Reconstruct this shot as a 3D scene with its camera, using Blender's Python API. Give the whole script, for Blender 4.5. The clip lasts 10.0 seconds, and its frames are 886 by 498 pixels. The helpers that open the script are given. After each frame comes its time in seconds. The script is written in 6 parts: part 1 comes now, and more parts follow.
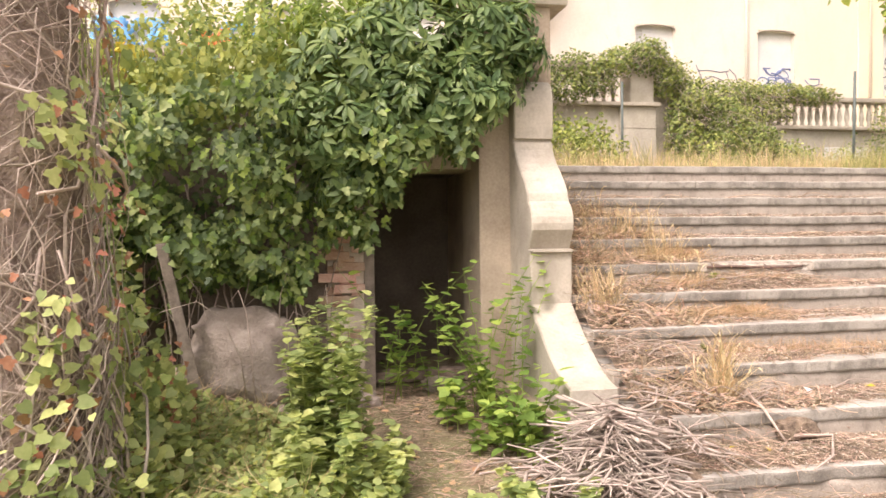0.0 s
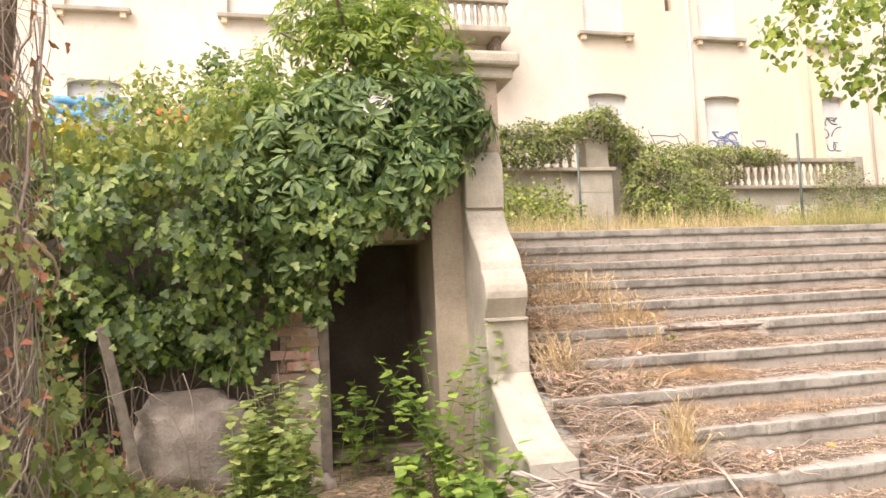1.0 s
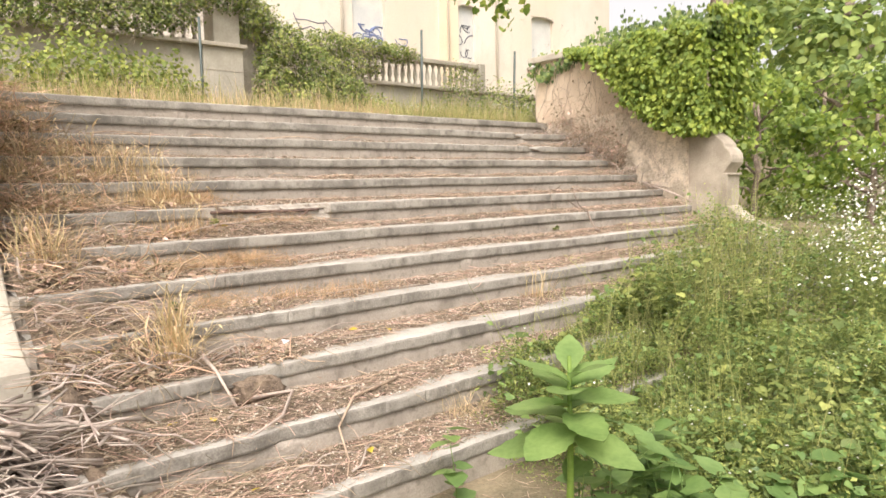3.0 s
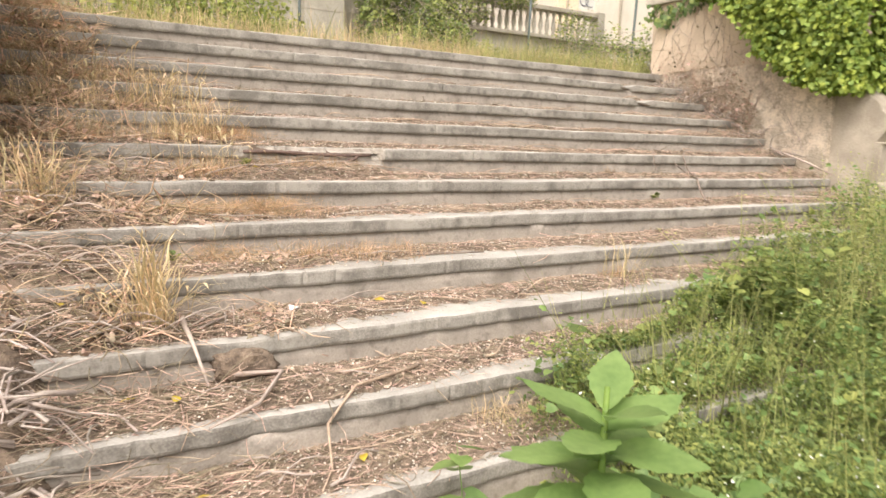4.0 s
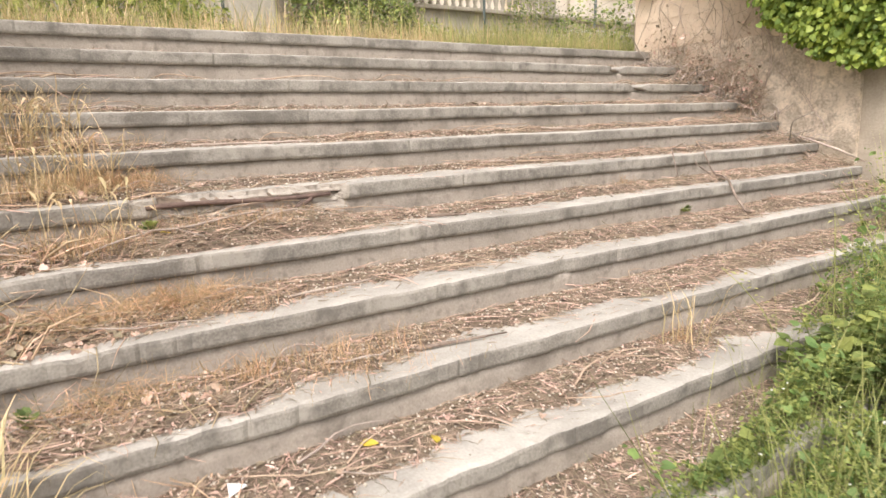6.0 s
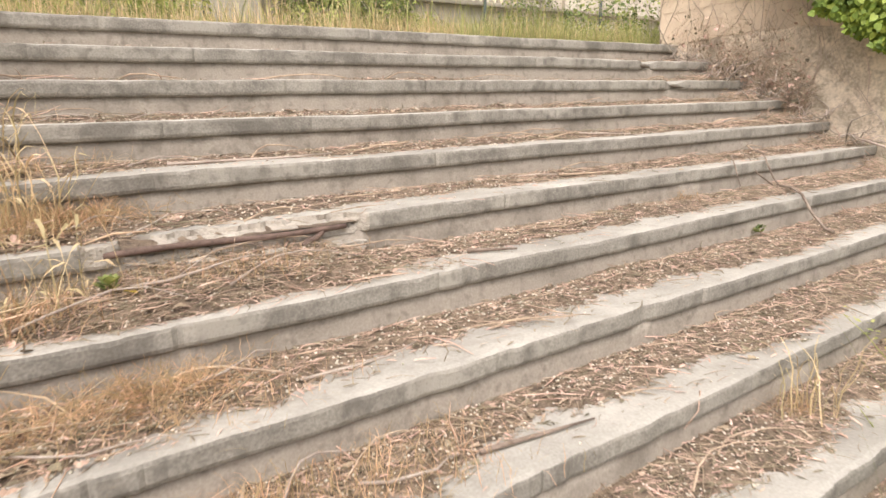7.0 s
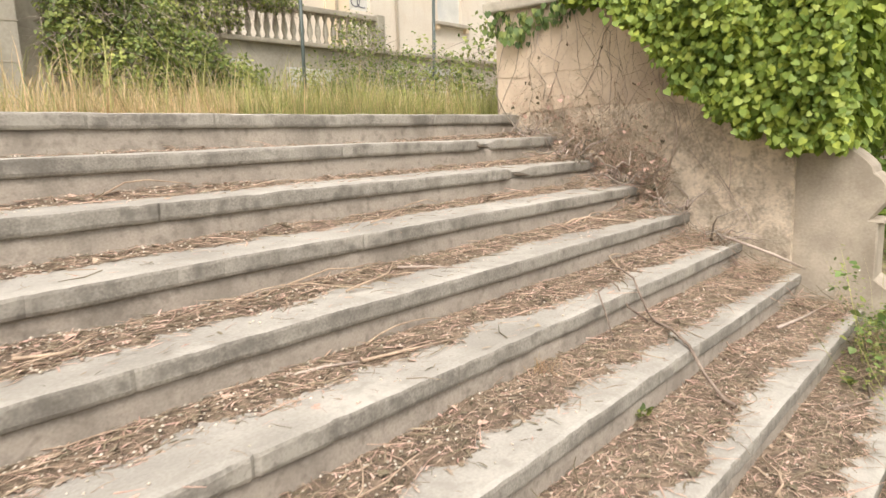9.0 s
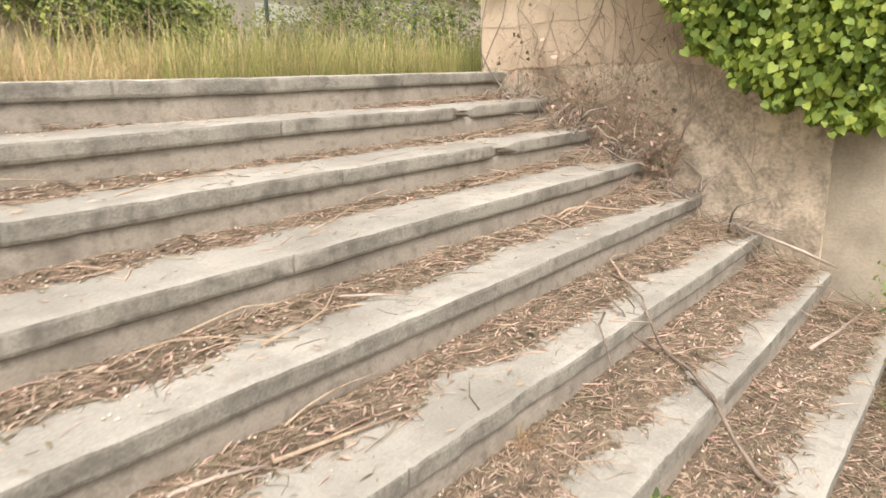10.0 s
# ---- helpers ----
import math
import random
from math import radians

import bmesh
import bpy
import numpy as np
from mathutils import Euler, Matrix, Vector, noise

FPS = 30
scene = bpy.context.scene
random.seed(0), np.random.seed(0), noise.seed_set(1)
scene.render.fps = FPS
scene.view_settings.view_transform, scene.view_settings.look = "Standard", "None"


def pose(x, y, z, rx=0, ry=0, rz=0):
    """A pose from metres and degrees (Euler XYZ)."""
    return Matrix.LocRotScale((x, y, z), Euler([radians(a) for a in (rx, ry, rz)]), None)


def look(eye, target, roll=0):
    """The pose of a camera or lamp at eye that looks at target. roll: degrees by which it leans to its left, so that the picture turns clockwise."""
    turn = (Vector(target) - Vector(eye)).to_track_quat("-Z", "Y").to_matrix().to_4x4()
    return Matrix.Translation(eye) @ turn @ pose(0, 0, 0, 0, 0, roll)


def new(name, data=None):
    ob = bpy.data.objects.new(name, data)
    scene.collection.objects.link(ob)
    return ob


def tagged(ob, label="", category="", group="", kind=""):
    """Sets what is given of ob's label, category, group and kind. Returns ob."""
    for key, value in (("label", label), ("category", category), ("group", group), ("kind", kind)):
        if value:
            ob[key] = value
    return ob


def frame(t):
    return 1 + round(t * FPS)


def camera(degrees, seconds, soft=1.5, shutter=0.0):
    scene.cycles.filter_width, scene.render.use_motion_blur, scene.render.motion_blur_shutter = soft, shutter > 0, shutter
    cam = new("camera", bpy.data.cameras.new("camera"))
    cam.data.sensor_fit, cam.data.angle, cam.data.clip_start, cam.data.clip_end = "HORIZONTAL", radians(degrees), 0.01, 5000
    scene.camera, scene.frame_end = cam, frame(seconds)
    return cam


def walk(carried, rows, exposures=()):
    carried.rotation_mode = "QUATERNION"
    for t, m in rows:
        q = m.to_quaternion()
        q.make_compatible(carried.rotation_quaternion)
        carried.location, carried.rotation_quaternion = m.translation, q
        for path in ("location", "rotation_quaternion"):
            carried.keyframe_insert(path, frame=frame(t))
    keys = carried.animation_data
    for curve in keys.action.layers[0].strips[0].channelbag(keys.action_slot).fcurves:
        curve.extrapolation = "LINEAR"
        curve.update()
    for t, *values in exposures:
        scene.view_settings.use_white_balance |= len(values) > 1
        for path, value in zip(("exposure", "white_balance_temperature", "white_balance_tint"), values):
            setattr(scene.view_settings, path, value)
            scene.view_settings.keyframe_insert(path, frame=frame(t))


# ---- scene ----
cam = camera(66.7, 10.0, shutter=0.3)
PATH = [
    (0, (0.797, 0.128, 1.406), (1.158, 2.095, 1.365), -0.7),
    (0.5, (0.811, 0.15, 1.397), (1.252, 2.101, 1.431), -1.7),
    (1, (0.901, 0.153, 1.431), (1.356, 2.095, 1.585), -2.7),
    (1.5, (1.157, 0.112, 1.412), (1.647, 2.044, 1.573), -1.7),
    (2, (1.42, 0.135, 1.372), (2.325, 1.918, 1.372), 0.8),
    (2.5, (1.636, 0.235, 1.317), (2.822, 1.841, 1.197), -0.7),
    (2.7, (1.729, 0.28, 1.309), (3.03, 1.792, 1.158), -1.0),
    (3.8, (2.412, 0.587, 1.246), (3.472, 2.256, 0.944), -0.7),
    (4, (2.531, 0.701, 1.242), (3.538, 2.401, 0.928), 1.7),
    (4.5, (2.759, 0.982, 1.27), (3.661, 2.739, 0.953), 0.7),
    (5, (2.927, 1.249, 1.313), (3.765, 3.041, 1.019), 0.9),
    (5.5, (2.962, 1.459, 1.363), (3.796, 3.25, 1.05), 2.2),
    (6, (2.933, 1.742, 1.45), (4.059, 3.352, 1.075), -1.7),
    (7.5, (3.308, 2.645, 1.587), (4.5, 4.201, 1.188), -2.6),
    (8, (3.512, 2.823, 1.741), (4.919, 4.181, 1.322), -4.4),
    (8.5, (3.866, 3.038, 1.767), (5.377, 4.313, 1.464), -2.1),
    (9, (4.153, 3.146, 1.881), (5.646, 4.436, 1.558), -2.1),
    (9.5, (4.424, 3.359, 1.91), (5.921, 4.622, 1.507), -0.1),
    (10, (4.732, 3.512, 2.027), (6.218, 4.754, 1.527), -1.4),
]
walk(cam, [(t, look(eye, target, roll)) for t, eye, target, roll in PATH],
     exposures=[(0.0, 1.07, 7100, 23), (2.0, 0.95, 6900, 16), (4.0, 0.85, 6800, 14), (5.5, 0.78, 6650, 15), (7.5, 0.65, 6750, 14), (10.0, 0.61, 6850, 12)])

# ---- world and sun: a bright overcast day ----
world = bpy.data.worlds.new("overcast_sky")
scene.world = world
world.use_nodes = True
sky = world.node_tree.nodes.new("ShaderNodeTexSky")
sky.sky_type, sky.sun_disc = "NISHITA", False
sky.sun_elevation, sky.sun_rotation = radians(54), radians(226)
sky.air_density, sky.dust_density, sky.ozone_density = 1.0, 5.0, 0.6
pale = world.node_tree.nodes.new("ShaderNodeHueSaturation")
pale.inputs["Saturation"].default_value = 0.12
world.node_tree.links.new(sky.outputs[0], pale.inputs["Color"])
world.node_tree.links.new(pale.outputs[0], world.node_tree.nodes["Background"].inputs[0])
world.node_tree.nodes["Background"].inputs[1].default_value = 0.15
sun_data = bpy.data.lights.new("sun", "SUN")
sun_data.energy, sun_data.angle, sun_data.color = 1.5, radians(40), (1.0, 0.95, 0.88)
sun = new("sun", sun_data)
sun.matrix_world = look((0, 0, 0), (0.42, 0.41, -0.8))


# ---- materials ----
def mat(name, dark, light, scale=6.0, fine=60.0, rough=0.85, bump=0.3, stain=None, stain_scale=1.5,
        stain_amount=0.5, island=0.0, per_object=0.0, detail=6.0, sheen=0.0, lets_through=0.0, bump_scale=1.0, spots=None, grain=0.45, streaks=None, spot_scale=16.0, spot_edge=0.15):
    """Two tones mixed by coarse and fine noise, stains with a shape of their own, and fine relief."""
    m = bpy.data.materials.new(name)
    m.use_nodes = True
    nt = m.node_tree
    N, L = nt.nodes, nt.links
    bsdf = N["Principled BSDF"]
    bsdf.inputs["Roughness"].default_value = rough
    co = N.new("ShaderNodeTexCoord")
    geo = N.new("ShaderNodeNewGeometry")

    def noise_at(sc, det=6.0):
        n = N.new("ShaderNodeTexNoise")
        n.inputs["Scale"].default_value, n.inputs["Detail"].default_value = sc, det
        L.new(geo.outputs["Position"], n.inputs["Vector"])
        return n

    big, small = noise_at(scale, detail), noise_at(fine, 4.0)
    add = N.new("ShaderNodeMath")
    add.operation = "MULTIPLY_ADD"
    L.new(small.outputs[0], add.inputs[0])
    add.inputs[1].default_value = grain
    L.new(big.outputs[0], add.inputs[2])
    ramp = N.new("ShaderNodeValToRGB")
    ramp.color_ramp.elements[0].position, ramp.color_ramp.elements[1].position = 0.275 + grain * 0.5, 0.725 + grain * 0.5
    ramp.color_ramp.elements[0].color, ramp.color_ramp.elements[1].color = (*dark, 1), (*light, 1)
    L.new(add.outputs[0], ramp.inputs[0])
    colour = ramp.outputs[0]
    if stain:
        sn = noise_at(stain_scale, 8.0)
        sr = N.new("ShaderNodeValToRGB")
        sr.color_ramp.elements[0].position, sr.color_ramp.elements[1].position = 0.5, 0.66
        sr.color_ramp.elements[0].color = (0, 0, 0, 1)
        sr.color_ramp.elements[1].color = (stain_amount, stain_amount, stain_amount, 1)
        L.new(sn.outputs[0], sr.inputs[0])
        mx = N.new("ShaderNodeMixRGB")
        L.new(sr.outputs[0], mx.inputs[0])
        L.new(colour, mx.inputs[1])
        mx.inputs[2].default_value = (*stain, 1)
        colour = mx.outputs[0]
    if spots:
        pn = noise_at(spot_scale, 6.0)
        pr = N.new("ShaderNodeValToRGB")
        pr.color_ramp.elements[0].position, pr.color_ramp.elements[1].position = 0.53, 0.53 + spot_edge
        pr.color_ramp.elements[0].color, pr.color_ramp.elements[1].color = (0, 0, 0, 1), (0.7, 0.7, 0.7, 1)
        L.new(pn.outputs[0], pr.inputs[0])
        px = N.new("ShaderNodeMixRGB")
        L.new(pr.outputs[0], px.inputs[0])
        L.new(colour, px.inputs[1])
        px.inputs[2].default_value = (*spots, 1)
        colour = px.outputs[0]
    if streaks:
        # run-down dirt: noise drawn out along z
        ma = N.new("ShaderNodeMapping")
        ma.inputs["Scale"].default_value = (5.0, 5.0, 2.2)
        L.new(geo.outputs["Position"], ma.inputs["Vector"])
        kn = N.new("ShaderNodeTexNoise")
        kn.inputs["Scale"].default_value, kn.inputs["Detail"].default_value = 1.0, 7.0
        L.new(ma.outputs[0], kn.inputs["Vector"])
        kr = N.new("ShaderNodeValToRGB")
        kr.color_ramp.elements[0].position, kr.color_ramp.elements[1].position = 0.54, 0.74
        kr.color_ramp.elements[0].color, kr.color_ramp.elements[1].color = (0, 0, 0, 1), (0.55, 0.55, 0.55, 1)
        L.new(kn.outputs[0], kr.inputs[0])
        kx = N.new("ShaderNodeMixRGB")
        L.new(kr.outputs[0], kx.inputs[0])
        L.new(colour, kx.inputs[1])
        kx.inputs[2].default_value = (*streaks, 1)
        colour = kx.outputs[0]
    for amount, source in ((island, geo.outputs["Random Per Island"]), (per_object, None)):
        if amount:
            if source is None:
                source = N.new("ShaderNodeObjectInfo").outputs["Random"]
            hsv = N.new("ShaderNodeHueSaturation")
            mr = N.new("ShaderNodeMapRange")
            mr.inputs["To Min"].default_value, mr.inputs["To Max"].default_value = 1 - amount, 1 + amount
            L.new(source, mr.inputs["Value"])
            L.new(mr.outputs[0], hsv.inputs["Value"])
            mh = N.new("ShaderNodeMapRange")
            mh.inputs["To Min"].default_value, mh.inputs["To Max"].default_value = 0.5 + amount * 0.06, 0.5 - amount * 0.06
            L.new(source, mh.inputs["Value"])
            L.new(mh.outputs[0], hsv.inputs["Hue"])
            L.new(colour, hsv.inputs["Color"])
            colour = hsv.outputs[0]
    L.new(colour, bsdf.inputs["Base Color"])
    if bump:
        b = N.new("ShaderNodeBump")
        b.inputs["Strength"].default_value, b.inputs["Distance"].default_value = bump, 0.01 * bump_scale
        L.new(add.outputs[0], b.inputs["Height"])
        L.new(b.outputs[0], bsdf.inputs["Normal"])
    if lets_through:
        tr = N.new("ShaderNodeBsdfTranslucent")
        L.new(colour, tr.inputs["Color"])
        ms = N.new("ShaderNodeMixShader")
        ms.inputs[0].default_value = lets_through
        L.new(bsdf.outputs[0], ms.inputs[1])
        L.new(tr.outputs[0], ms.inputs[2])
        L.new(ms.outputs[0], N["Material Output"].inputs["Surface"])
    return m


M_CONC = mat("weathered_concrete", (0.29, 0.272, 0.24), (0.5, 0.472, 0.42), 3, 110, 0.9, 0.35, (0.26, 0.24, 0.208), 2.2, 0.4, spots=(0.32, 0.298, 0.26), grain=0.5)
# front faces of the noses: darker and more mottled than the tread tops
M_NOSE = mat("mottled_dark_edge", (0.2, 0.185, 0.16), (0.37, 0.345, 0.3), 4, 120, 0.95, 0.3, (0.11, 0.1, 0.085), 5.0, 0.55, spots=(0.15, 0.138, 0.12), grain=0.7, spot_scale=20, spot_edge=0.2)
M_RISER = mat("riser_render", (0.29, 0.255, 0.213), (0.47, 0.415, 0.35), 4, 120, 0.92, 0.35, (0.16, 0.137, 0.112), 4.0, 0.45, spots=(0.19, 0.165, 0.137), grain=0.6, streaks=(0.16, 0.14, 0.115), spot_scale=26, spot_edge=0.2)
M_CHIPPED = mat("broken_concrete", (0.33, 0.295, 0.25), (0.54, 0.49, 0.42), 14, 130, 0.95, 1.0, (0.36, 0.3, 0.235), 6.0, 0.4, bump_scale=2)
M_PILLAR = mat("cast_stone", (0.39, 0.352, 0.29), (0.57, 0.522, 0.435), 3, 60, 0.92, 0.5, (0.29, 0.25, 0.2), 2.0, 0.5, spots=(0.34, 0.3, 0.24), spot_edge=0.25, streaks=(0.32, 0.285, 0.23))
M_PIER = mat("stained_plaster", (0.33, 0.265, 0.2), (0.53, 0.45, 0.345), 3, 60, 0.92, 0.4, (0.19, 0.145, 0.105), 1.6, 0.5)
M_WALL = mat("pinkish_plaster", (0.43, 0.36, 0.275), (0.76, 0.645, 0.51), 6.0, 50, 0.92, 1.0, (0.31, 0.26, 0.195), 3.2, 0.6, spots=(0.27, 0.225, 0.17), grain=0.8, spot_scale=18, spot_edge=0.18)
M_WALLTOP = mat("peach_render_coat", (0.56, 0.45, 0.335), (0.73, 0.6, 0.46), 2.0, 60, 0.92, 0.4, (0.42, 0.33, 0.25), 1.7, 0.5, grain=0.4, streaks=(0.4, 0.32, 0.245))
M_HOUSE = mat("cream_plaster", (0.63, 0.565, 0.475), (0.76, 0.7, 0.615), 0.7, 20, 0.9, 0.1, (0.68, 0.545, 0.41), 0.35, 0.6, streaks=(0.62, 0.53, 0.43))
M_HOUSE2 = mat("peach_plaster", (0.70, 0.56, 0.40), (0.80, 0.68, 0.51), 0.7, 20, 0.9, 0.1)
M_SILL = mat("grey_sill", (0.3, 0.27, 0.22), (0.47, 0.42, 0.345), 3, 30, 0.9, 0.2)
M_BLOCK = mat("whitewashed_infill", (0.55, 0.55, 0.52), (0.72, 0.71, 0.66), 1.5, 20, 0.9, 0.15, (0.5, 0.52, 0.56), 1.0, 0.5)
M_TERR = mat("grey_stone_wall", (0.33, 0.305, 0.25), (0.52, 0.48, 0.4), 1.5, 25, 0.92, 0.3, (0.24, 0.22, 0.165), 0.9, 0.6, streaks=(0.25, 0.23, 0.18))
M_INK = mat("blue_paint", (0.13, 0.17, 0.33), (0.2, 0.25, 0.44), 3, 30, 0.6, 0)
M_INK2 = mat("dark_paint", (0.12, 0.12, 0.15), (0.2, 0.2, 0.24), 3, 30, 0.6, 0)
M_SKYBLUE = mat("light_blue_paint", (0.10, 0.33, 0.62), (0.16, 0.42, 0.72), 3, 30, 0.6, 0)
M_ORANGE = mat("orange_paint", (0.62, 0.17, 0.05), (0.75, 0.25, 0.08), 3, 30, 0.6, 0)
M_SOIL = mat("leaf_litter_soil", (0.085, 0.063, 0.046), (0.32, 0.24, 0.172), 30, 140, 1.0, 1.0, (0.085, 0.062, 0.046), 3.0, 0.45, bump_scale=1.5)
M_GROUND = mat("earth_with_grass", (0.13, 0.11, 0.065), (0.36, 0.29, 0.19), 4, 60, 1.0, 1.0, (0.15, 0.19, 0.06), 1.6, 0.6, bump_scale=3)
M_TWIG = mat("dry_twigs", (0.23, 0.165, 0.115), (0.56, 0.44, 0.315), 14, 200, 0.9, 0.0, island=0.6)
M_FLAKE = mat("tan_bark_flakes", (0.22, 0.15, 0.1), (0.56, 0.445, 0.33), 20, 200, 0.9, 0.0, island=0.7)
M_GREYTWIG = mat("bleached_sticks", (0.27, 0.215, 0.18), (0.48, 0.415, 0.355), 14, 200, 0.9, 0.2, island=0.35)
M_BIT = mat("pale_chips", (0.5, 0.43, 0.34), (0.74, 0.68, 0.57), 20, 200, 0.9, 0.0, island=0.3)
M_STRAW = mat("dry_grass", (0.52, 0.39, 0.21), (0.74, 0.6, 0.37), 8, 100, 0.9, 0.0, island=0.3, lets_through=0.25)
M_RUSTSTRAW = mat("rusty_dry_weed", (0.41, 0.265, 0.14), (0.62, 0.44, 0.255), 8, 100, 0.9, 0.0, island=0.4, lets_through=0.2)
M_DRYBRUSH = mat("dry_brush", (0.42, 0.29, 0.185), (0.7, 0.53, 0.35), 10, 120, 0.9, 0.0, island=0.45)
# plaster behind ivy, its colour darkened to stand in for shade between leaves
M_GAPSHADE = mat("shade_dark_plaster", (0.1, 0.08, 0.06), (0.24, 0.19, 0.15), 5, 60, 0.95, 0.6)
M_CONSOLE = mat("grey_stained_stone", (0.34, 0.29, 0.23), (0.52, 0.455, 0.365), 5, 60, 0.92, 0.5, (0.24, 0.2, 0.155), 3.0, 0.5)
M_OLDBARK = mat("dark_old_bark", (0.17, 0.125, 0.1), (0.45, 0.36, 0.3), 16, 90, 0.95, 1.0, (0.13, 0.09, 0.07), 5.0, 0.5, bump_scale=2.5)
M_HERB = mat("soft_herb_leaf", (0.33, 0.42, 0.14), (0.56, 0.62, 0.27), 4, 60, 0.6, 0.0, island=0.4, lets_through=0.55)
M_SCRUB = mat("yellow_green_scrub_leaf", (0.2, 0.26, 0.055), (0.38, 0.43, 0.12), 3, 50, 0.6, 0.0, island=0.4, lets_through=0.4)
M_BARK = mat("brown_bark", (0.15, 0.11, 0.085), (0.36, 0.285, 0.23), 14, 90, 0.95, 0.9, bump_scale=2)
M_VINE = mat("dead_vine", (0.33, 0.265, 0.22), (0.56, 0.47, 0.4), 10, 120, 0.95, 0.3, island=0.3)
M_RUST = mat("rusted_steel", (0.1, 0.068, 0.055), (0.19, 0.125, 0.1), 30, 160, 0.85, 0.5)
M_BRICK = mat("old_red_brick", (0.5, 0.28, 0.2), (0.7, 0.5, 0.4), 14, 110, 0.95, 0.6, (0.66, 0.56, 0.46), 7.0, 0.85, per_object=0.3)
M_MORTAR = mat("crumbling_mortar", (0.46, 0.39, 0.315), (0.68, 0.59, 0.49), 12, 110, 0.95, 0.8)
# near-black base colour with the shade of unlit interiors put into it
M_SHADEIN = mat("interior_shade", (0.10, 0.08, 0.06), (0.2, 0.165, 0.13), 3, 40, 0.95, 0.4)
M_BOULDER = mat("grey_rubble", (0.25, 0.205, 0.172), (0.44, 0.375, 0.32), 7, 60, 0.95, 1.0, (0.2, 0.16, 0.125), 4.0, 0.6, bump_scale=2)
M_POSTWOOD = mat("grey_weathered_wood", (0.2, 0.165, 0.135), (0.36, 0.30, 0.25), 18, 120, 0.9, 0.5)
M_IVYDARK = mat("dark_ivy_leaf", (0.1, 0.16, 0.05), (0.25, 0.34, 0.11), 3, 40, 0.5, 0.0, island=0.55, lets_through=0.25)
M_IVYLIGHT = mat("bright_ivy_leaf", (0.16, 0.24, 0.037), (0.355, 0.45, 0.085), 3, 40, 0.55, 0.0, island=0.36, lets_through=0.3)
M_SHRUB = mat("shrub_leaf", (0.11, 0.19, 0.065), (0.25, 0.36, 0.125), 2.5, 40, 0.45, 0.0, island=0.5, lets_through=0.35)
M_SHRUBLIGHT = mat("young_shrub_leaf", (0.19, 0.29, 0.05), (0.36, 0.46, 0.11), 2.5, 40, 0.5, 0.0, island=0.4, lets_through=0.5)
M_NETTLE = mat("nettle_leaf", (0.17, 0.285, 0.05), (0.33, 0.46, 0.10), 4, 60, 0.6, 0.0, island=0.35, lets_through=0.35)
M_WEED = mat("weed_leaf", (0.15, 0.205, 0.05), (0.33, 0.39, 0.125), 3, 60, 0.6, 0.0, island=0.5, lets_through=0.4)
M_BROAD = mat("broad_leaf", (0.155, 0.26, 0.075), (0.27, 0.39, 0.13), 9, 60, 0.45, 0.2, island=0.25, lets_through=0.4)
M_BRAMBLE = mat("bramble_leaf", (0.13, 0.185, 0.045), (0.36, 0.425, 0.125), 1.2, 40, 0.6, 0.0, island=0.5, lets_through=0.3)
M_GRASS = mat("green_grass", (0.26, 0.29, 0.09), (0.48, 0.49, 0.2), 3, 50, 0.7, 0.0, island=0.4, lets_through=0.4)
M_FLOWER = mat("white_flower", (0.7, 0.7, 0.62), (0.85, 0.85, 0.78), 9, 60, 0.6, 0.0)
M_YELLOW = mat("yellow_leaf", (0.55, 0.42, 0.04), (0.72, 0.58, 0.09), 9, 60, 0.6, 0.0, island=0.3, lets_through=0.3)
M_REDLEAF = mat("red_dead_leaf", (0.3, 0.135, 0.07), (0.52, 0.27, 0.15), 9, 60, 0.7, 0.0, island=0.4, lets_through=0.25)
M_POLE = mat("dark_green_metal", (0.05, 0.07, 0.065), (0.10, 0.125, 0.115), 9, 60, 0.5, 0.1)
M_PAPER = mat("white_paper", (0.72, 0.72, 0.7), (0.82, 0.82, 0.8), 9, 60, 0.8, 0.1)
M_FARLEAF = mat("far_tree_leaf", (0.18, 0.26, 0.065), (0.34, 0.44, 0.13), 0.8, 10, 0.6, 0.0, island=0.4, lets_through=0.35)

# ---- numbers of the stair ----
STEPS, RISE, GOING, Y_TOP = 12, 0.17, 0.33, 6.07
X_L, X_R = 2.34, 8.465
THICK, OVER = 0.070, 0.026
rng = np.random.default_rng(7)


def step_y(k):
    return Y_TOP - GOING * k


def step_z(k):
    return RISE * (STEPS - k)


def smooth(a, b, v):
    u = min(1.0, max(0.0, (v - a) / (b - a)))
    return u * u * (3 - 2 * u)


def fbm(x, y, z=0.0, octaves=4):
    return noise.fractal(Vector((x, y, z)), 1.0, 2.0, octaves)


def ground_z(x, y):
    """Level before the stair, rising towards the ivy wall, the terrace behind, level far off."""
    bank = 0.36 * smooth(1.6, 4.6, y) * (1 - smooth(2.1, 2.4, x)) + 0.24 * (1 - smooth(-0.4, 0.7, x)) * smooth(2.2, 4.2, y)
    side = 0.75 * smooth(8.3, 9.3, x) * smooth(1.2, 4.0, y)
    near = 1 - smooth(14, 30, math.hypot(x - 3, y - 4))
    return (bank + side) * near + 0.035 * fbm(x * 1.3, y * 1.3) * near - 0.01


def surface_z(x, y):
    """What lies under a point: the stair or the ground."""
    if X_L < x < X_R and y > step_y(STEPS - 1):
        k = max(0, math.ceil((Y_TOP - y) / GOING - 1e-6))
        return step_z(k)
    return ground_z(x, y)


